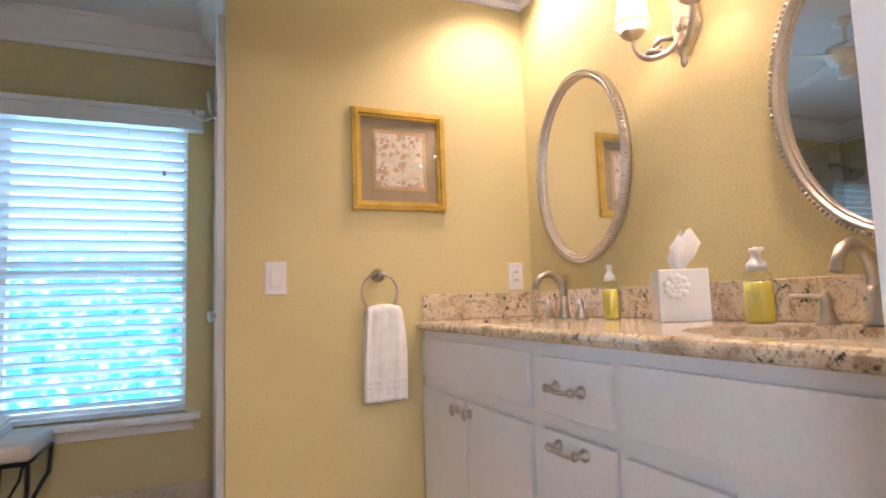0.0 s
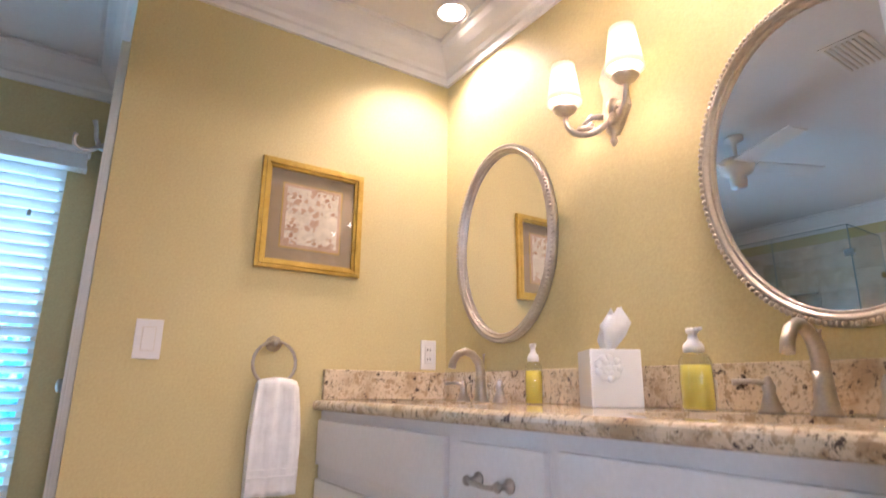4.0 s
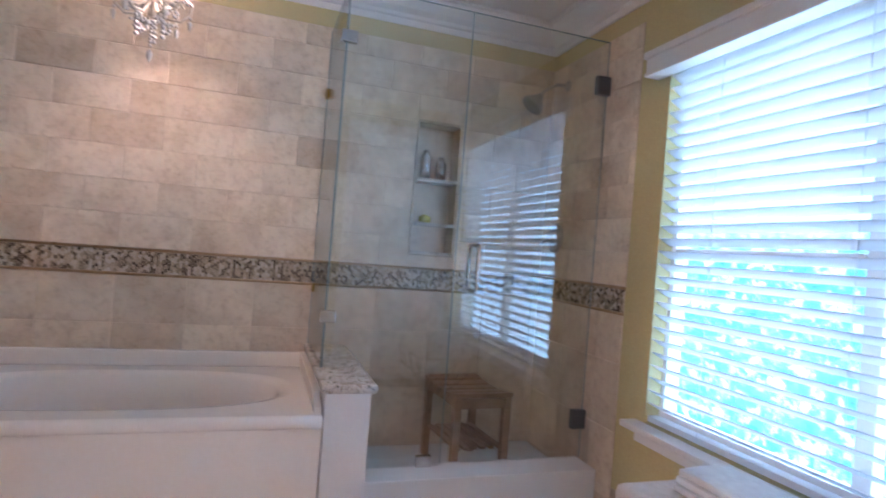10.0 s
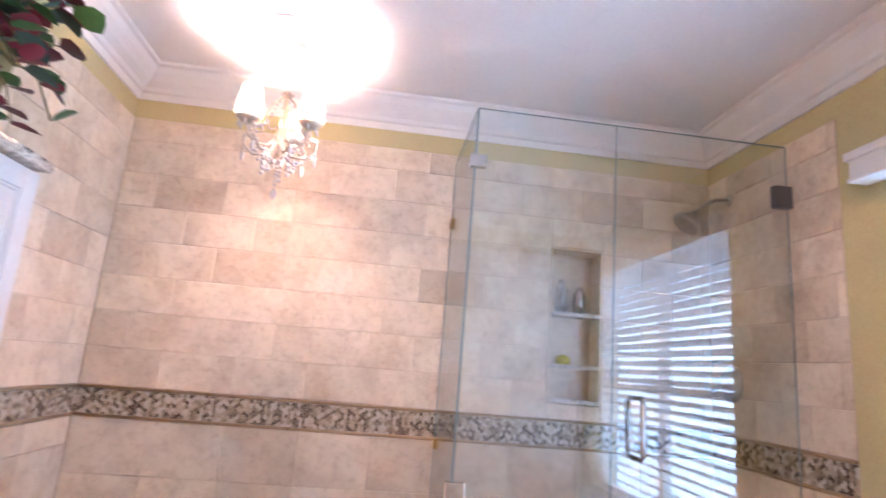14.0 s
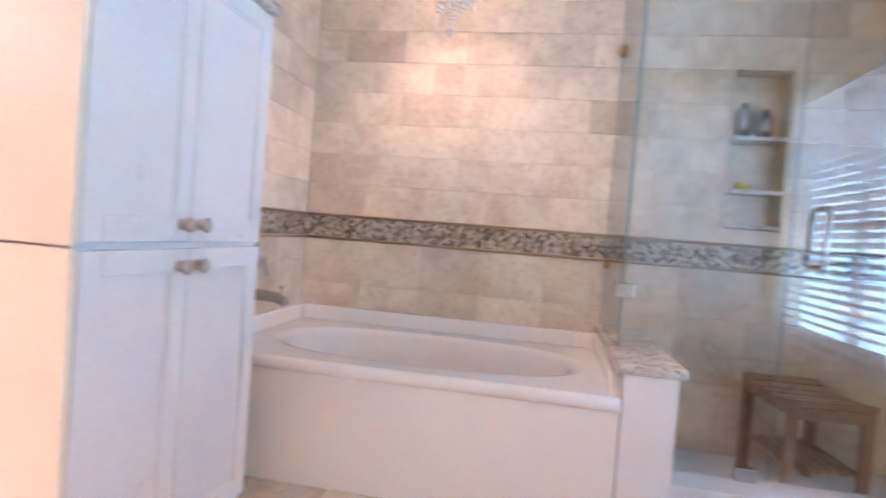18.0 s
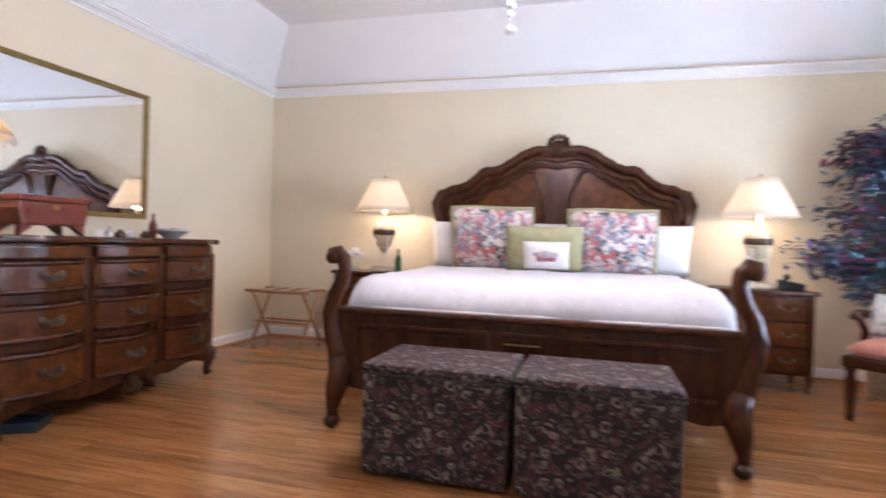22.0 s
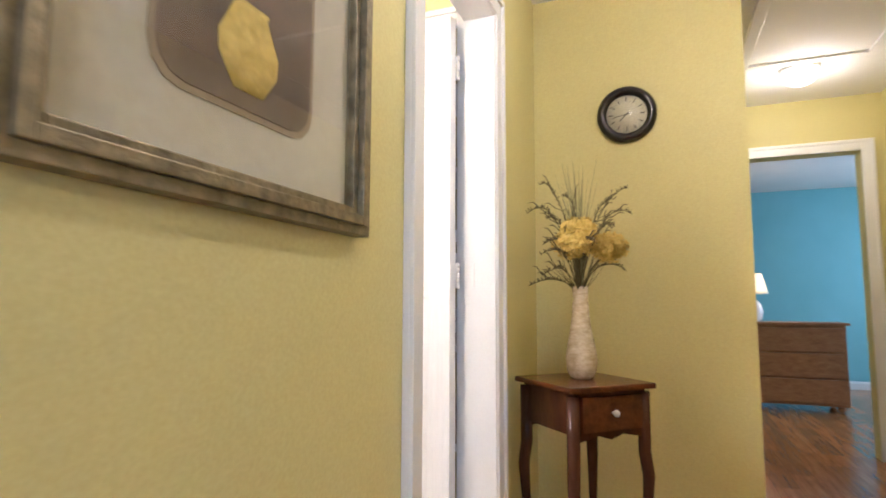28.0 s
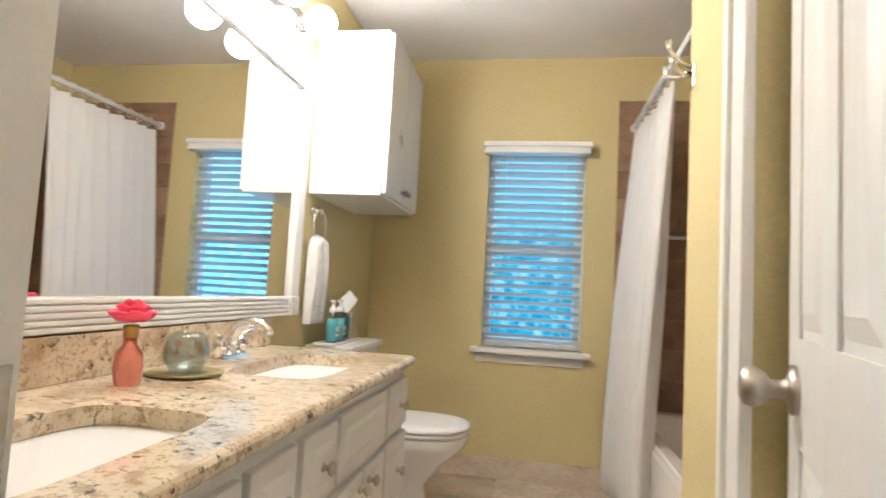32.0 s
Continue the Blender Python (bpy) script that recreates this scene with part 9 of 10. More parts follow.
def raised_front(parent, name, y0, y1, z0, z1, knob=None):
    """A front with a raised field, standing out to +x."""
    own = bm_box(0.001, 0.018, y0, y1, z0, z1, 0.004)
    w = 0.035
    if z1 - z0 > 0.1 and y1 - y0 > 0.1:
        o = [own.verts.new((0.0182, a, b)) for a, b in ((y0 + w, z0 + w), (y1 - w, z0 + w), (y1 - w, z1 - w), (y0 + w, z1 - w))]
        i = [own.verts.new((0.024, a, b)) for a, b in ((y0 + w + 0.012, z0 + w + 0.012), (y1 - w - 0.012, z0 + w + 0.012), (y1 - w - 0.012, z1 - w - 0.012), (y0 + w + 0.012, z1 - w - 0.012))]
        own.faces.new(i)
        for k in range(4):
            own.faces.new((o[k], o[(k + 1) % 4], i[(k + 1) % 4], i[k]))
    f = part(name, own, M_CAB, parent)
    if knob:
        k = bm_lathe([(0.011, 0), (0.012, 0.003), (0.006, 0.008), (0.006, 0.014), (0.015, 0.02), (0.016, 0.025), (0.009, 0.031), (0, 0.032)], 16)
        k.transform(Matrix.Translation((0.02, *knob)) @ Matrix.Rotation(radians(90), 4, "Y"))
        part("knob", k, M_NICKEL, f, "satin nickel knob")


for y0, y1 in ((0.03, 0.43), (0.87, 1.27)):
    raised_front(gv, "false_drawer", y0, y1, 0.59, 0.745)
for y0, y1 in ((0.455, 0.63), (0.66, 0.845), (1.30, 1.54)):
    for z0, z1 in ((0.59, 0.745), (0.36, 0.565), (0.12, 0.335)):
        raised_front(gv, "drawer", y0, y1, z0, z1, ((y0 + y1) / 2, (z0 + z1) / 2))
for y0, y1, ky in ((0.03, 0.225, 0.2), (0.235, 0.43, 0.26), (0.87, 1.065, 1.03), (1.075, 1.27, 1.11)):
    raised_front(gv, "cabinet_door", y0, y1, 0.12, 0.565, (ky, 0.53))
GS = [(4.02, 0.3, 0.135, 0.235, 5.0), (4.02, 1.17, 0.135, 0.235, 5.0)]
top = counter_bm(XG + 0.003, 4.245, 0.004, 1.575, ZG, GS)
merge(top, bullnose(4.245, 0.004, 1.575, ZG, 0.035, 1))
solid("worktop", welded(top), M_GRANITE, "polished speckled granite guest worktop with two sink cut-outs", "worktop")
solid("backsplash", bm_box(XG + 0.003, XG + 0.023, 0.004, 1.575, ZG + 0.001, ZG + 0.101, 0.003), M_GRANITE, "low granite backsplash behind the guest sinks", "backsplash")
for cx, cy, rx, ry, p in GS:
    basin("undermount_sink", "white rectangular porcelain sink set in granite", cx, cy, rx, ry, p, ZG - 0.036, 0.12, "guest sinks")


def lever_faucet(x, y, z):
    f = thing("faucet", "chrome arched faucet with two lever handles", "faucet", x, y, z, group="guest faucets")
    part("base_plate", bm_box(-0.024, 0.024, -0.075, 0.075, 0.0, 0.014, 0.006), M_CHROME, f)
    part("spout", bm_tube([(0.0, 0, 0.01), (0.002, 0, 0.05), (0.02, 0, 0.09), (0.055, 0, 0.112), (0.09, 0, 0.108), (0.118, 0, 0.088), (0.122, 0, 0.078)], [0.019, 0.018, 0.0165, 0.0155, 0.015, 0.014, 0.012], 14), M_CHROME, f)
    for s in (-1, 1):
        own = bm_lathe([(0.02, 0.01), (0.019, 0.05), (0.016, 0.062), (0.0, 0.066)], 16, at=(0, s * 0.055, 0))
        bm_tube([(0, s * 0.055, 0.062), (0.012, s * 0.085, 0.078), (0.02, s * 0.115, 0.084)], [0.008, 0.007, 0.006], 10, own)
        part("lever_handle", own, M_CHROME, f)


lever_faucet(3.785, 0.3, ZG)
lever_faucet(3.785, 1.17, ZG)
# framed mirror and light bar
gm = thing("wall_mirror", "wide mirror in a white fluted frame over the vanity", "mirror", XG + 0.002, 0.0, 0.915)
MH = 0.995
own = bmesh.new()
Y0, Y1, fr = 0.015, 1.79, 0.075
for k in range(5):
    o = k * fr / 5
    for a, b, c, d in ((Y0 + fr, Y1 - fr, o, o + fr / 5 - 0.003), (Y0 + fr, Y1 - fr, MH - o - fr / 5 + 0.003, MH - o), (Y0 + o, Y0 + o + fr / 5 - 0.003, fr, MH - fr), (Y1 - o - fr / 5 + 0.003, Y1 - o, fr, MH - fr)):
        bm_box(0.001, 0.022, a, b, c, d, 0.003, own)
bm_box(0.0, 0.014, Y0, Y1, 0.0, fr, bm=own)
bm_box(0.0, 0.014, Y0, Y1, MH - fr, MH, bm=own)
bm_box(0.0, 0.014, Y0, Y0 + fr, fr, MH - fr, bm=own)
bm_box(0.0, 0.014, Y1 - fr, Y1, fr, MH - fr, bm=own)
part("frame", own, M_TRIM, gm, "white fluted frame")
for a in (Y0, Y1 - fr):
    for c in (0.0, MH - fr):
        own = bm_box(0.014, 0.028, a, a + fr, c, c + fr, 0.004)
        bm_tube([(0.027, a + fr / 2 + 0.02 * math.cos(q / 2), c + fr / 2 + 0.02 * math.sin(q / 2)) for q in range(12)], 0.004, 6, own)
        part("corner_block", own, M_TRIM, gm, "white rosette corner block")
part("mirror_glass", bm_box(0.002, 0.006, Y0 + fr - 0.004, Y1 - fr + 0.004, fr - 0.004, MH - fr + 0.004), M_MIRROR, gm)
lb = thing("vanity_light", "chrome light bar with four glowing frosted globes", "wall lamp", XG + 0.002, 1.2, 2.045)
part("bar", bm_box(0.0, 0.045, -0.5, 0.5, -0.05, 0.05, 0.006), M_CHROME, lb, "chrome back bar")
for k in range(4):
    y = -0.375 + 0.25 * k
    part("socket", bm_tube([(0.045, y, 0), (0.075, y, 0)], [0.03, 0.026], 16), M_CHROME, lb)
    part("globe", bm_ball(0.062, (0.125, y, 0), (1, 1, 1), 18), M_BULB_COOL, lb, "glowing frosted globe")
    lamp("POINT", 23, (1.0, 0.9, 0.74), XG + 0.21, 1.2 + y, 1.97, 0.06)
# things on the guest worktop
pf = thing("perfume_bottle", "coral glass perfume bottle with a pink silk flower stopper", "perfume bottle", 3.83, 0.69, ZG + 0.0005)
part("bottle", bm_lathe([(0.022, 0), (0.026, 0.006), (0.03, 0.04), (0.026, 0.07), (0.014, 0.085), (0.013, 0.1)], 20), M_ROSE_GLASS, pf)
part("collar", bm_lathe([(0.015, 0.1), (0.016, 0.125), (0.012, 0.128)], 16), M_BRASS, pf, "gold collar")
own = bmesh.new()
for ring, (r, z, k) in enumerate(((0.009, 0.168, 4), (0.022, 0.158, 6), (0.034, 0.146, 8))):
    for i in range(k):
        a = 2 * math.pi * i / k + ring * 0.4
        b = bm_ball(0.015 + 0.002 * ring, (0, 0, 0), (1, 1.25, 0.3), 8)
        b.transform(Matrix.Translation((r * math.cos(a), r * math.sin(a), z)) @ Matrix.Rotation(a, 4, "Z") @ Matrix.Rotation(radians(-75 + 17 * ring), 4, "Y"))
        merge(own, b)
part("flower", own, M_RUBY, pf, "pink silk flower")
tr = solid("round_tray", bm_lathe([(0.07, 0), (0.085, 0.003), (0.088, 0.009), (0.082, 0.01), (0.078, 0.006), (0, 0.006)], 32), M_PLANTER, "dark green round tray on the granite", "tray", 3.85, 0.86, ZG + 0.0005)
bw = thing("glass_bowl", "small round clear glass bowl on the tray", "bowl", 3.85, 0.86, ZG + 0.0065)
own = bm_lathe([(0.02, 0), (0.036, 0.006), (0.052, 0.035), (0.053, 0.055), (0.044, 0.085), (0.034, 0.096), (0.031, 0.094), (0.041, 0.083), (0.049, 0.055), (0.048, 0.036), (0.033, 0.01), (0.0, 0.006)], 24)
part("bowl", own, clear_glass("clear_bowl_glass", (0.8, 0.84, 0.84), 2.5), bw)
# towel ring, cabinet
tw = towel_ring(pose(XG + 0.001, 1.93, 1.36, 0, 0, 90), M_CHROME)
hung_towel(pose(XG + 0.001, 1.93, 1.245, 0, 0, 90), 0.17, 0.37, (0.3, 0.32))
wc = thing("wall_cabinet", "white two-door wall cabinet above the toilet", "cabinet", XG + 0.002, 1.86, 1.43)
part("body", bm_box(0, 0.32, 0, 0.62, 0, 0.72, 0.002), M_CAB, wc)
for y0, y1, ky in ((0.008, 0.306, 0.28), (0.314, 0.612, 0.34)):
    own = bm_box(0.321, 0.34, y0, y1, 0.01, 0.71, 0.004)
    d = part("cabinet_door", own, M_CAB, wc)
    k = bm_lathe([(0.011, 0), (0.006, 0.008), (0.006, 0.014), (0.014, 0.02), (0.009, 0.029), (0, 0.03)], 16)
    k.transform(Matrix.Translation((0.34, ky, 0.06)) @ Matrix.Rotation(radians(90), 4, "Y"))
    part("knob", k, M_NICKEL, d)
# toilet
wt = thing("toilet", "white porcelain toilet with its lid down", "toilet", XG + 0.01, 2.17, 0.012)
part("tank", bm_box(0.0, 0.2, -0.24, 0.24, 0.38, 0.735, 0.02), M_PORCELAIN, wt)
part("tank_lid", bm_box(-0.004, 0.212, -0.252, 0.252, 0.736, 0.77, 0.012), M_PORCELAIN, wt)


def oval(cx, rx, ry, z, n=28, p=2.3):
    return [(cx + rx * math.copysign(abs(math.cos(2 * math.pi * i / n)) ** (2 / p), math.cos(2 * math.pi * i / n)), ry * math.copysign(abs(math.sin(2 * math.pi * i / n)) ** (2 / p), math.sin(2 * math.pi * i / n)), z) for i in range(n)]


def stacked(rings):
    own = bmesh.new()
    rs = [[own.verts.new(p) for p in r] for r in rings]
    for a, b in zip(rs, rs[1:]):
        for i in range(len(a)):
            own.faces.new((a[i], a[(i + 1) % len(a)], b[(i + 1) % len(a)], b[i])).smooth = True
    own.faces.new(rs[0][::-1])
    own.faces.new(rs[-1])
    return own


part("bowl", stacked([oval(0.33, 0.2, 0.11, 0), oval(0.33, 0.2, 0.105, 0.03), oval(0.34, 0.17, 0.09, 0.16), oval(0.38, 0.21, 0.13, 0.26), oval(0.43, 0.255, 0.175, 0.34), oval(0.44, 0.262, 0.185, 0.385), oval(0.44, 0.255, 0.18, 0.395)]), M_PORCELAIN, wt)
part("seat", stacked([oval(0.44, 0.255, 0.185, 0.397), oval(0.44, 0.265, 0.192, 0.404), oval(0.44, 0.262, 0.19, 0.415)]), M_PLASTIC, wt)
part("lid", stacked([oval(0.44, 0.262, 0.19, 0.419), oval(0.44, 0.268, 0.194, 0.426), oval(0.44, 0.262, 0.19, 0.438), oval(0.44, 0.2, 0.14, 0.446)]), M_PLASTIC, wt)
part("flush_lever", bm_tube([(0.2, -0.17, 0.67), (0.225, -0.17, 0.67), (0.228, -0.1, 0.662)], 0.007, 8), M_CHROME, wt, "chrome flush lever")
ty = solid("toilet_tray", bm_box(-0.05, 0.05, -0.15, 0.15, 0, 0.012, 0.004), M_PORCELAIN, "small white tray on the toilet tank", "tray", XG + 0.1, 2.06, 0.7825)
soap_pump(XG + 0.11, 1.97, 0.795, M_AQUA, 90, "clear pump bottle of aqua soap", 0.033, 0.125)
soap_pump(XG + 0.11, 2.06, 0.795, M_AQUA, 90, "clear pump bottle of aqua lotion", 0.033, 0.125)
tb2 = thing("tissue_box", "grey tissue box cover with a pulled-up tissue", "tissue box", XG + 0.1, 2.16, 0.795)
part("cover", bm_box(-0.045, 0.045, -0.045, 0.045, 0, 0.125, 0.004), M_STEEL, tb2)
own = bmesh.new()
rows = []
for i in range(13):
    a = 2 * math.pi * i / 12
    rows.append([own.verts.new(((r * (1 + 0.4 * math.sin(3 * a + j))) * math.cos(a), 0.6 * r * math.sin(a) + 0.006 * j, h + 0.012 * math.sin(2 * a + j) * (j > 0))) for j, (r, h) in enumerate(((0.012, 0.122), (0.03, 0.15), (0.038, 0.175), (0.012, 0.215)))])
for a, b in zip(rows, rows[1:]):
    for j in range(3):
        own.faces.new((a[j], b[j], b[j + 1], a[j + 1])).smooth = True
part("tissue", own, M_PILLOW, tb2, "pulled-up white tissue")
tp = thing("toilet_paper", "white toilet paper roll on a holder at the vanity end", "toilet paper", 4.12, 1.557, 0.64)
part("holder", bm_tube([(-0.07, -0.003, 0), (-0.07, 0.06, 0), (0.07, 0.06, 0), (0.07, -0.003, 0)], 0.007, 8), M_CHROME, tp, "chrome holder")
part("roll", bm_tube([(-0.055, 0.06, 0), (0.055, 0.06, 0)], 0.052, 24), M_TERRY, tp)
# tub, rod and curtain
gt = thing("bathtub", "white alcove bathtub with a plain apron", "bathtub", 5.17, 0.945, 0.012)
own = bmesh.new()
W, LL, HH = 0.715, 1.9, 0.44
rim = [(0, 0), (W, 0), (W, LL), (0, LL)]


def inset(d, z, e=0.0):
    return [own.verts.new((min(max(x, d), W - d), min(max(y, d + e), LL - d - e), z)) for x, y in rim]


loops = [inset(0.0, 0.0), inset(0.0, HH - 0.015), inset(0.012, HH), inset(0.075, HH), inset(0.1, HH - 0.04), inset(0.15, 0.14, 0.1), inset(0.22, 0.1, 0.15)]
for a, b in zip(loops, loops[1:]):
    for i in range(4):
        own.faces.new((a[i], a[(i + 1) % 4], b[(i + 1) % 4], b[i]))
own.faces.new(loops[-1])
bmesh.ops.recalc_face_normals(own, faces=own.faces[:])
bmesh.ops.bevel(own, geom=[e for e in own.edges if e.calc_length() < 1.95 and len(e.link_faces) == 2], offset=0.018, segments=2, affect="EDGES", clamp_overlap=True)
part("shell", own, M_ACRYLIC, gt)
rod = thing("curtain_rod", "white shower curtain rod across the tub", "curtain rod", 5.19, 0.945, 2.02)
part("rod", bm_tube([(0, 0.0, 0), (0, YG - 0.945 - 0.02, 0)], 0.0125, 14), M_PLASTIC, rod)
part("flange", bm_tube([(0, YG - 0.945 - 0.014, 0), (0, YG - 0.945 - 0.001, 0)], [0.026, 0.03], 16), M_PLASTIC, rod)
part("flange", bm_tube([(0, 0.001, 0), (0, 0.014, 0)], [0.03, 0.026], 16), M_PLASTIC, rod)
sc = thing("shower_curtain", "white cloth shower curtain drawn aside on its rod", "curtain", 5.19, 0, 0)
own = bmesh.new()
n, m = 150, 14
g = []
for i in range(n + 1):
    u = i / n
    col = []
    for j in range(m + 1):
        v = j / m
        y = 2.84 - 0.82 * u * (1 - 0.05 * v) - 0.02 * v * math.sin(9 * u)
        amp = (0.035 + 0.055 * v) * (0.75 + 0.25 * math.sin(4.7 * u + 1))
        x = amp * math.sin(2 * math.pi * 9 * u + 1.1 * math.sin(5 * u + 1) + 0.3 * math.sin(3 * v)) + 0.008 * math.sin(40 * u + 5 * v) + 0.02 - 0.075 * min(1, v * 1.2)
        col.append(own.verts.new((x, y, 1.975 - 1.9 * v)))
    g.append(col)
for a, b in zip(g, g[1:]):
    for j in range(m):
        own.faces.new((a[j], b[j], b[j + 1], a[j + 1])).smooth = True
cl = part("cloth", own, M_CURTAIN, sc)
sol = cl.modifiers.new("thickness", "SOLIDIFY")
sol.thickness = 0.0018
for k in range(10):
    y = 2.82 - 0.085 * k
    part("curtain_ring", bm_tube([(0.02 * math.cos(a * 0.4487), y, 2.015 + 0.026 * math.sin(a * 0.4487)) for a in range(14)], 0.0025, 6, closed=True), M_PLASTIC, sc)
gb = thing("corner_shelf_bar", "white bar on the tub tile", "grab bar", 5.5, YG - 0.012, 1.4)
part("bar", bm_tube([(-0.3, -0.001, 0), (-0.3, -0.04, 0), (0.3, -0.04, 0), (0.3, -0.001, 0)], 0.011, 10), M_PLASTIC, gb)
rh = thing("robe_hook", "chrome double robe hook on the yellow pillar", "hook", 5.002, 0.915, 1.555)
part("plate", bm_box(-0.006, 0.0, -0.018, 0.018, -0.028, 0.028, 0.002), M_CHROME, rh)
for dy in (-0.03, 0.03):
    part("hook", bm_tube([(-0.005, 0, 0.008), (-0.03, dy * 0.5, 0.004), (-0.05, dy, 0.012), (-0.056, dy * 1.1, 0.036)], [0.005, 0.005, 0.0045, 0.006], 8), M_CHROME, rh)
part("hook", bm_tube([(-0.005, 0, 0.02), (-0.03, 0, 0.035), (-0.05, 0, 0.06), (-0.056, 0, 0.085)], [0.005, 0.005, 0.0045, 0.007], 8), M_CHROME, rh)
# linen closet
structure("wall_closet_back", M_BATH_WALL, "yellow painted back of the linen closet", [(5.45, 5.5, 0.0, 0.84, 0, 2.44)])
cs = thing("closet_shelving", "white painted linen closet shelves", "shelf", 5.13, 0.003, 0)
SZ = (0.45, 0.82, 1.18, 1.52, 1.86)
for z in SZ:
    part("shelf", bm_box(0.0, 0.315, 0.0, 0.834, z, z + 0.02, 0.003), M_TRIM, cs)
rnd = random.Random(5)
for z in SZ[:4]:
    y = 0.06
    while y < 0.78:
        w = rnd.uniform(0.13, 0.2)
        if y + w > 0.83:
            break
        k = rnd.choice("ttbbj")
        x = 5.16
        if k == "t":
            st = thing("towel_stack", "stack of folded towels on the closet shelf", "towels", x, y, z + 0.0205)
            for q in range(rnd.choice((2, 3))):
                part("folded_towel", bm_box(0, 0.22, 0, w - 0.01, q * 0.05, q * 0.05 + 0.048, 0.018), rnd.choice((M_TERRY, M_CANVAS, M_GREEN)), st)
        elif k == "b":
            bk = thing("basket", "woven basket on the closet shelf", "basket", x, y, z + 0.0205)
            own = bmesh.new()
            for q in range(7):
                o = 0.004 * (q % 2)
                for a, b, c, d in ((o, 0.22 - o, o, o + 0.012), (o, 0.22 - o, w - 0.022 - o, w - 0.01 - o), (o, o + 0.012, o, w - 0.01 - o), (0.208 - o, 0.22 - o, o, w - 0.01 - o)):
                    bm_box(a, b, c, d, q * 0.02, q * 0.02 + 0.021, 0.004, own)
            bm_box(0.01, 0.21, 0.01, w - 0.02, 0.002, 0.01, bm=own)
            part("weave", own, M_WICKER, bk)
        else:
            solid("storage_jar", bm_lathe([(0.05, 0), (0.055, 0.01), (0.055, 0.12), (0.04, 0.15), (0.042, 0.16), (0.045, 0.175), (0, 0.18)], 20), rnd.choice((M_PORCELAIN, M_VASE)), "ceramic jar on the closet shelf", "jar", x + 0.07, y + w / 2, z + 0.0205)
        y += w + 0.015
# ---- floors and tiles, piece by piece ----
def piece_mesh(name, w, d, t, material, bevel=0.0015):
    """A slab w by d, top at z = 0, with a chamfered top edge."""
    me = bpy.data.meshes.new(name)
    b = bevel
    v = [(-w / 2, -d / 2, -t), (w / 2, -d / 2, -t), (w / 2, d / 2, -t), (-w / 2, d / 2, -t),
         (-w / 2, -d / 2, -b), (w / 2, -d / 2, -b), (w / 2, d / 2, -b), (-w / 2, d / 2, -b),
         (-w / 2 + b, -d / 2 + b, 0), (w / 2 - b, -d / 2 + b, 0), (w / 2 - b, d / 2 - b, 0), (-w / 2 + b, d / 2 - b, 0)]
    f = [(8, 9, 10, 11)] + [(i, (i + 1) % 4, 4 + (i + 1) % 4, 4 + i) for i in range(4)] + [(4 + i, 4 + (i + 1) % 4, 8 + (i + 1) % 4, 8 + i) for i in range(4)]
    me.from_pydata(v, [], f)
    me.materials.append(material)
    return me


SHARED = {}


def lay(name, parent, w, d, t, material, place, bevel=0.0015):
    key = (name, material.name, round(w, 3), round(d, 3), t, bevel)
    if key not in SHARED:
        SHARED[key] = piece_mesh(name, w, d, t, material, bevel)
    ob = new(name, SHARED[key])
    ob.parent = parent
    ob.matrix_basis = place
    return ob


# hardwood
wood_floor = structure("floor_wood", M_DARK, "honey oak strip floor", [
    (XW, XE + 0.06, YH, YB + 0.06, -0.019, -0.006), (XE + 0.06, 7.66, -2.1, YN + 0.02, -0.019, -0.006), (7.66, 11.2, -3.9, 0.9, -0.019, -0.006)], "floor")
rnd = random.Random(11)
PW = 0.125
rest = bmesh.new()
count = 0
lengths = (0.6, 0.9, 1.2, 1.5)


def strip(x0, x1, y0, y1, near):
    """Strips along x over one room."""
    global count
    y = y0
    while y < y1 - 0.02:
        w = min(PW, y1 - y)
        x = x0 - rnd.choice((0.0, 0.3, 0.6, 0.9))
        while x < x1 - 0.01:
            ln = rnd.choice(lengths)
            a, b = max(x, x0), min(x + ln, x1)
            if b - a > 0.02:
                if near(x, y) and w == PW and count < 300 and abs(b - a - ln) < 1e-6:
                    lay("plank", wood_floor, ln - 0.0015, PW - 0.0015, 0.0055, M_OAK, Matrix.Translation(((a + b) / 2, y + w / 2, rnd.uniform(-0.0004, 0.0004))), 0.001)
                    count += 1
                else:
                    bm_box(a + 0.0007, b - 0.0007, y + 0.0007, y + w - 0.0007, -0.0055, rnd.uniform(-0.0004, 0.0004), bm=rest)
            x += ln
        y += w


strip(XW, XE + 0.06, YH, YB + 0.06, lambda x, y: y > -3.2 and x > -1.2)
strip(XE + 0.06, 7.66, -2.1, YN + 0.02, lambda x, y: y > -1.4 and x < 6.0)
strip(7.66, 11.2, -3.9, 0.9, lambda x, y: False)
tagged(part("planks_beyond", rest, M_OAK_REST, wood_floor), "more honey oak strips", "", kind="stuff")
# stone floors
stone = structure("floor_bath", M_GROUT, "cream travertine tile floor of the master bath", [(XT, XV, YB + 0.06, YW, -0.019, 0.004)], "floor")
TS = 0.455


def tile_floor(parent, x0, x1, y0, y1, ox, oy, s=TS):
    i = 0
    x = ox
    while x < x1:
        y = oy
        a, b = max(x, x0), min(x + s, x1)
        while y < y1:
            c, d = max(y, y0), min(y + s, y1)
            if b - a > 0.02 and d - c > 0.02:
                lay("tile", parent, b - a - 0.005, d - c - 0.005, 0.01, M_TILE_FLOOR, Matrix.Translation(((a + b) / 2, (c + d) / 2, 0.01)))
            y += s
        x += s


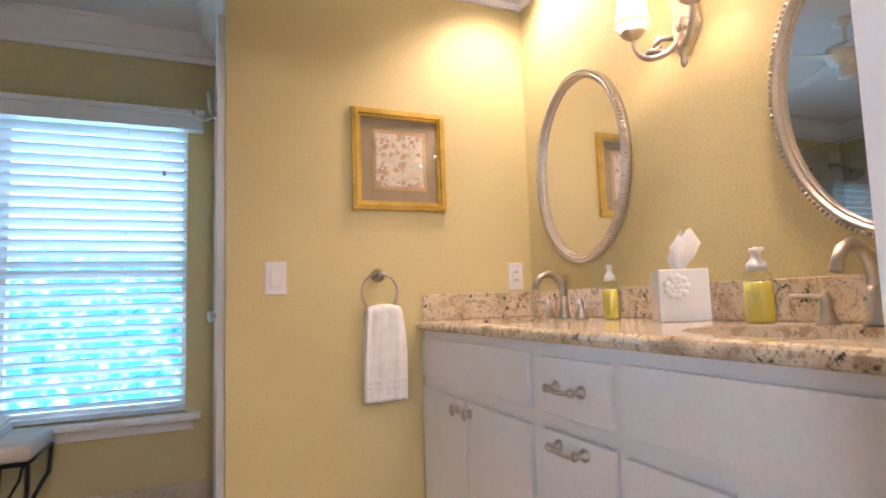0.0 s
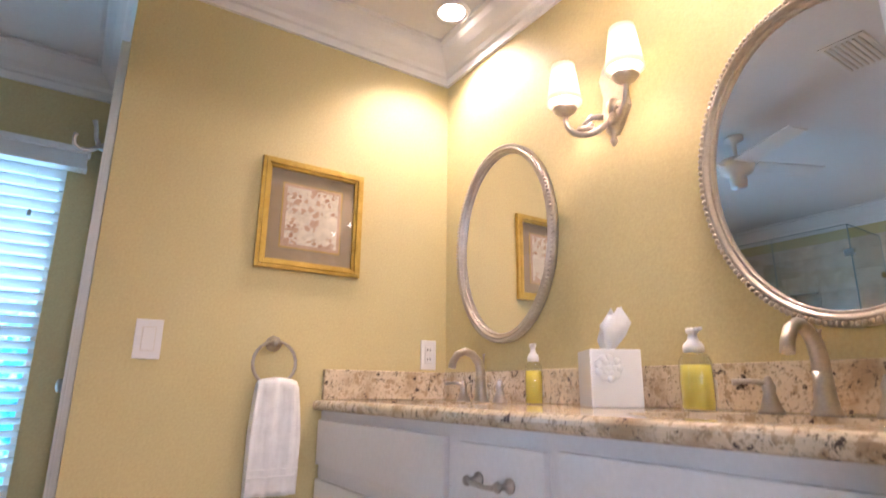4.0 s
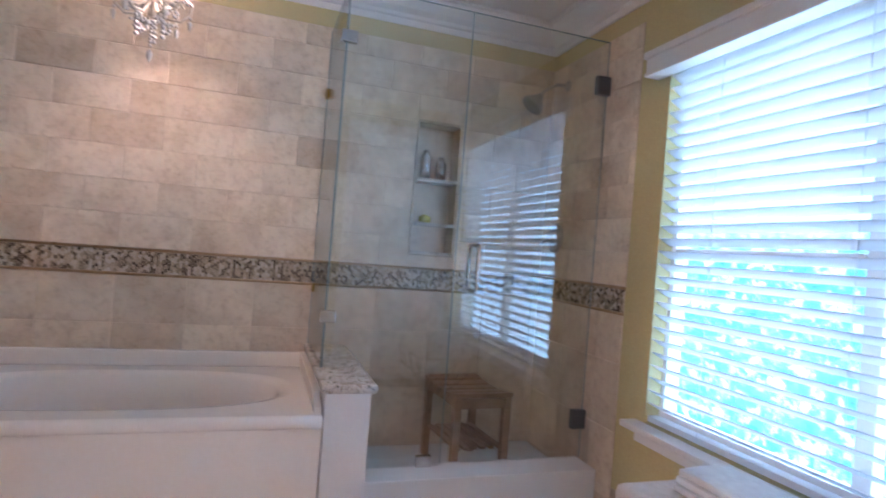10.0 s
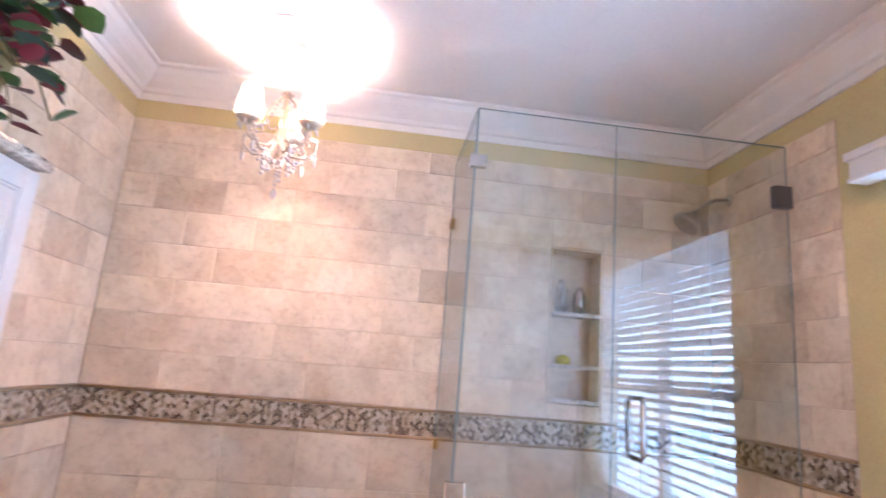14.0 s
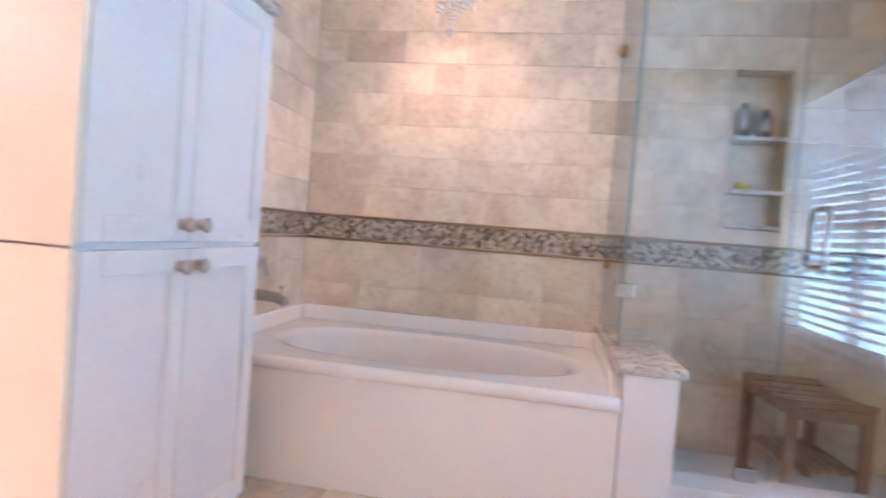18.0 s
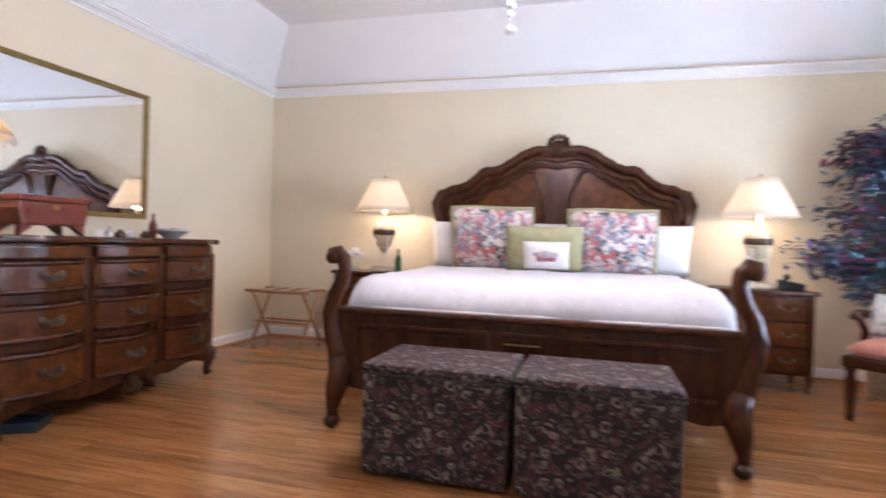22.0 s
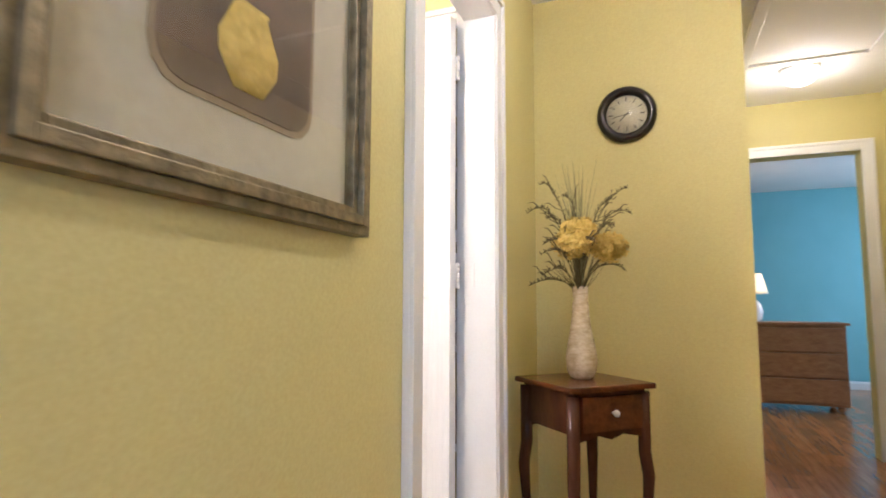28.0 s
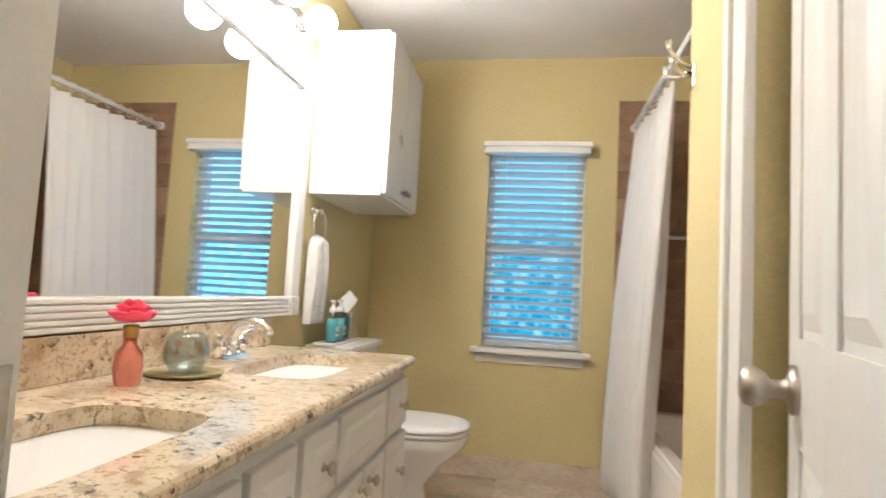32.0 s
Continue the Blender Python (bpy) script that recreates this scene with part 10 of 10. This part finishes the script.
tile_floor(stone, -1.84, XV, YB + 0.06, YW - 0.001, XT - 0.2, -0.1)
tile_floor(stone, -2.02, -1.84, 1.967, YW - 0.001, -2.3, -0.1)
stone2 = structure("floor_guest_bath", M_GROUT, "cream travertine tile floor of the guest bath", [(XG, 5.9, YN + 0.03, YG, -0.019, 0.004)], "floor")
tile_floor(stone2, XG, 5.45, YN + 0.03, YG - 0.001, XG - 0.1, -0.3)
structure("threshold_bath", M_TILE_BIG, "stone threshold in the bath doorway", [(-0.86, 0.62, YB + 0.03, YB + 0.075, -0.019, 0.014)], "trim", 0.003)
# a tile on a wall: lies in the wall's plane, its face towards the room
FACE = {"+x": Matrix(((0, 0, 1, 0), (1, 0, 0, 0), (0, 1, 0, 0), (0, 0, 0, 1))), "-y": Matrix(((1, 0, 0, 0), (0, 0, -1, 0), (0, 1, 0, 0), (0, 0, 0, 1))), "+y": Matrix(((-1, 0, 0, 0), (0, 0, 1, 0), (0, 1, 0, 0), (0, 0, 0, 1))), "-x": Matrix(((0, 0, -1, 0), (-1, 0, 0, 0), (0, 1, 0, 0), (0, 0, 0, 1)))}


def tile_wall(parent, face, at, u0, u1, z0, z1, w, h, shift, material, skip=None, gap=0.002, first=0.0):
    """Courses of w by h tiles on a wall at x or y = at, between u0 and u1."""
    z, row = z0, 0
    while z < z1 - 0.012:
        top = min(z + h, z1)
        u = u0 - w + first + (w * shift if row % 2 else 0)
        while u < u1:
            a, b = max(u, u0), min(u + w, u1)
            u += w
            if b - a < 0.015:
                continue
            spans = [(a, b, z, top)]
            if skip:
                s0, s1, s2, s3 = skip
                if a < s1 and b > s0 and z < s3 and top > s2:
                    spans = [s for s in ((a, min(b, s0), z, top), (max(a, s1), b, z, top), (max(a, s0), min(b, s1), z, s2), (max(a, s0), min(b, s1), s3, top)) if s[1] - s[0] > 0.012 and s[3] - s[2] > 0.012]
            for p, q, r, t in spans:
                mid = (at, (p + q) / 2, (r + t) / 2) if face[1] == "x" else ((p + q) / 2, at, (r + t) / 2)
                lay("tile", parent, q - p - gap, t - r - gap, 0.01, material, Matrix.Translation(mid) @ FACE[face], 0.002)
        z, row = top, row + 1


TUBW = bpy.data.objects["wall_tub_side"]
SOUTH, WIN = bpy.data.objects["wall_bath_south"], bpy.data.objects["wall_bath_window"]
ZM0, ZM1, ZTOP = 0.892, 0.994, 2.2
for par, face, at, u0, u1, skip in ((TUBW, "+x", XT, YS + 0.006, YW - 0.006, (2.283, 2.542, 1.073, 1.802)), (SOUTH, "+y", YS + 0.006, XT + 0.001, -1.6, None), (WIN, "-y", YW - 0.006, XT + 0.001, -1.87, None)):
    tile_wall(par, face, at, u0, u1, ZM1 + 0.0145, ZTOP, 0.305, 0.155, 0.5, M_TILE, skip, 0.0014)
    tile_wall(par, face, at, u0, u1, 0.466 if par is SOUTH else 0.05, ZM0 - 0.0145, 0.305, 0.305, 0.0, M_TILE_BIG, None, 0.0014)
    verts, faces = [], []
    cw, ch = 0.0125, (ZM1 - ZM0) / 6
    u, col = u0, 0
    while u < u1 - 0.004:
        a, b = u, min(u + cw, u1)
        z = ZM0 - (ch / 2 if col % 2 else 0.0)
        while z < ZM1 - 0.004:
            c, d = max(z, ZM0), min(z + ch, ZM1)
            z += ch
            if d - c < 0.005:
                continue
            n = len(verts)
            for e in (-0.006, 0.001):
                for p, q in ((a + 0.0009, c + 0.0009), (b - 0.0009, c + 0.0009), (b - 0.0009, d - 0.0009), (a + 0.0009, d - 0.0009)):
                    verts.append({"+x": (at + e, p, q), "+y": (p, at + e, q), "-y": (p, at - e, q)}[face])
            faces += [(n + 4, n + 5, n + 6, n + 7)] + [(n + e, n + (e + 1) % 4, n + 4 + (e + 1) % 4, n + 4 + e) for e in range(4)]
        u, col = u + cw, col + 1
    strip_me = bpy.data.meshes.new("mosaic_strip")
    strip_me.from_pydata(verts, [], faces)
    strip_me.materials.append(M_MOSAIC)
    strip_ob = new("mosaic_strip", strip_me)
    strip_ob.parent = par
    tagged(strip_ob, "small upright glass and stone mosaic chips", "", kind="stuff")
    for z in (ZM0 - 0.014, ZM1):
        pts = [(at, u0, z + 0.007), (at, u1, z + 0.007)] if face == "+x" else [(u0, at, z + 0.007), (u1, at, z + 0.007)]
        part("pencil_liner", bm_tube(pts, 0.0068, 10), M_PENCIL, par, "tan pencil liner tile")
structure("grout_bed", M_GROUT, "grout behind the wall tiles", [(XT, -1.6, YS, YS + 0.002, 0.4, ZTOP), (XT, -1.87, YW - 0.002, YW, 0.02, ZTOP)], "wall")
# painted strip above the tiles
structure("wall_above_tile", M_BATH_WALL, "olive yellow paint above the wall tile", [(XT - 0.004, XT - 0.0015, YS, YW, ZTOP + 0.002, 2.43)])
# travertine baseboard under the bath window
bb = structure("baseboard_bath", M_GROUT, "travertine tile baseboard under the window", [(-1.86, 0.098, YW - 0.008, YW - 0.001, 0.004, 0.11)])
tile_wall(bb, "-y", YW - 0.012, -1.86, 0.098, 0.012, 0.115, 0.305, 0.105, 0.0, M_TILE_FLOOR)
# brown stone round the guest tub
GW, GF, GL = bpy.data.objects["wall_guest_window"], bpy.data.objects["wall_guest_far"], bpy.data.objects["wall_linen_closet"]
tile_wall(GW, "-y", YG - 0.012, 5.1, 5.887, 0.455, 2.18, 0.33, 0.165, 0.5, M_TILE_BROWN)
tile_wall(GF, "-x", 5.888, 0.955, YG - 0.013, 0.455, 2.18, 0.33, 0.165, 0.5, M_TILE_BROWN)
tile_wall(GL, "+y", 0.952, 5.13, 5.887, 0.455, 2.18, 0.33, 0.165, 0.5, M_TILE_BROWN)
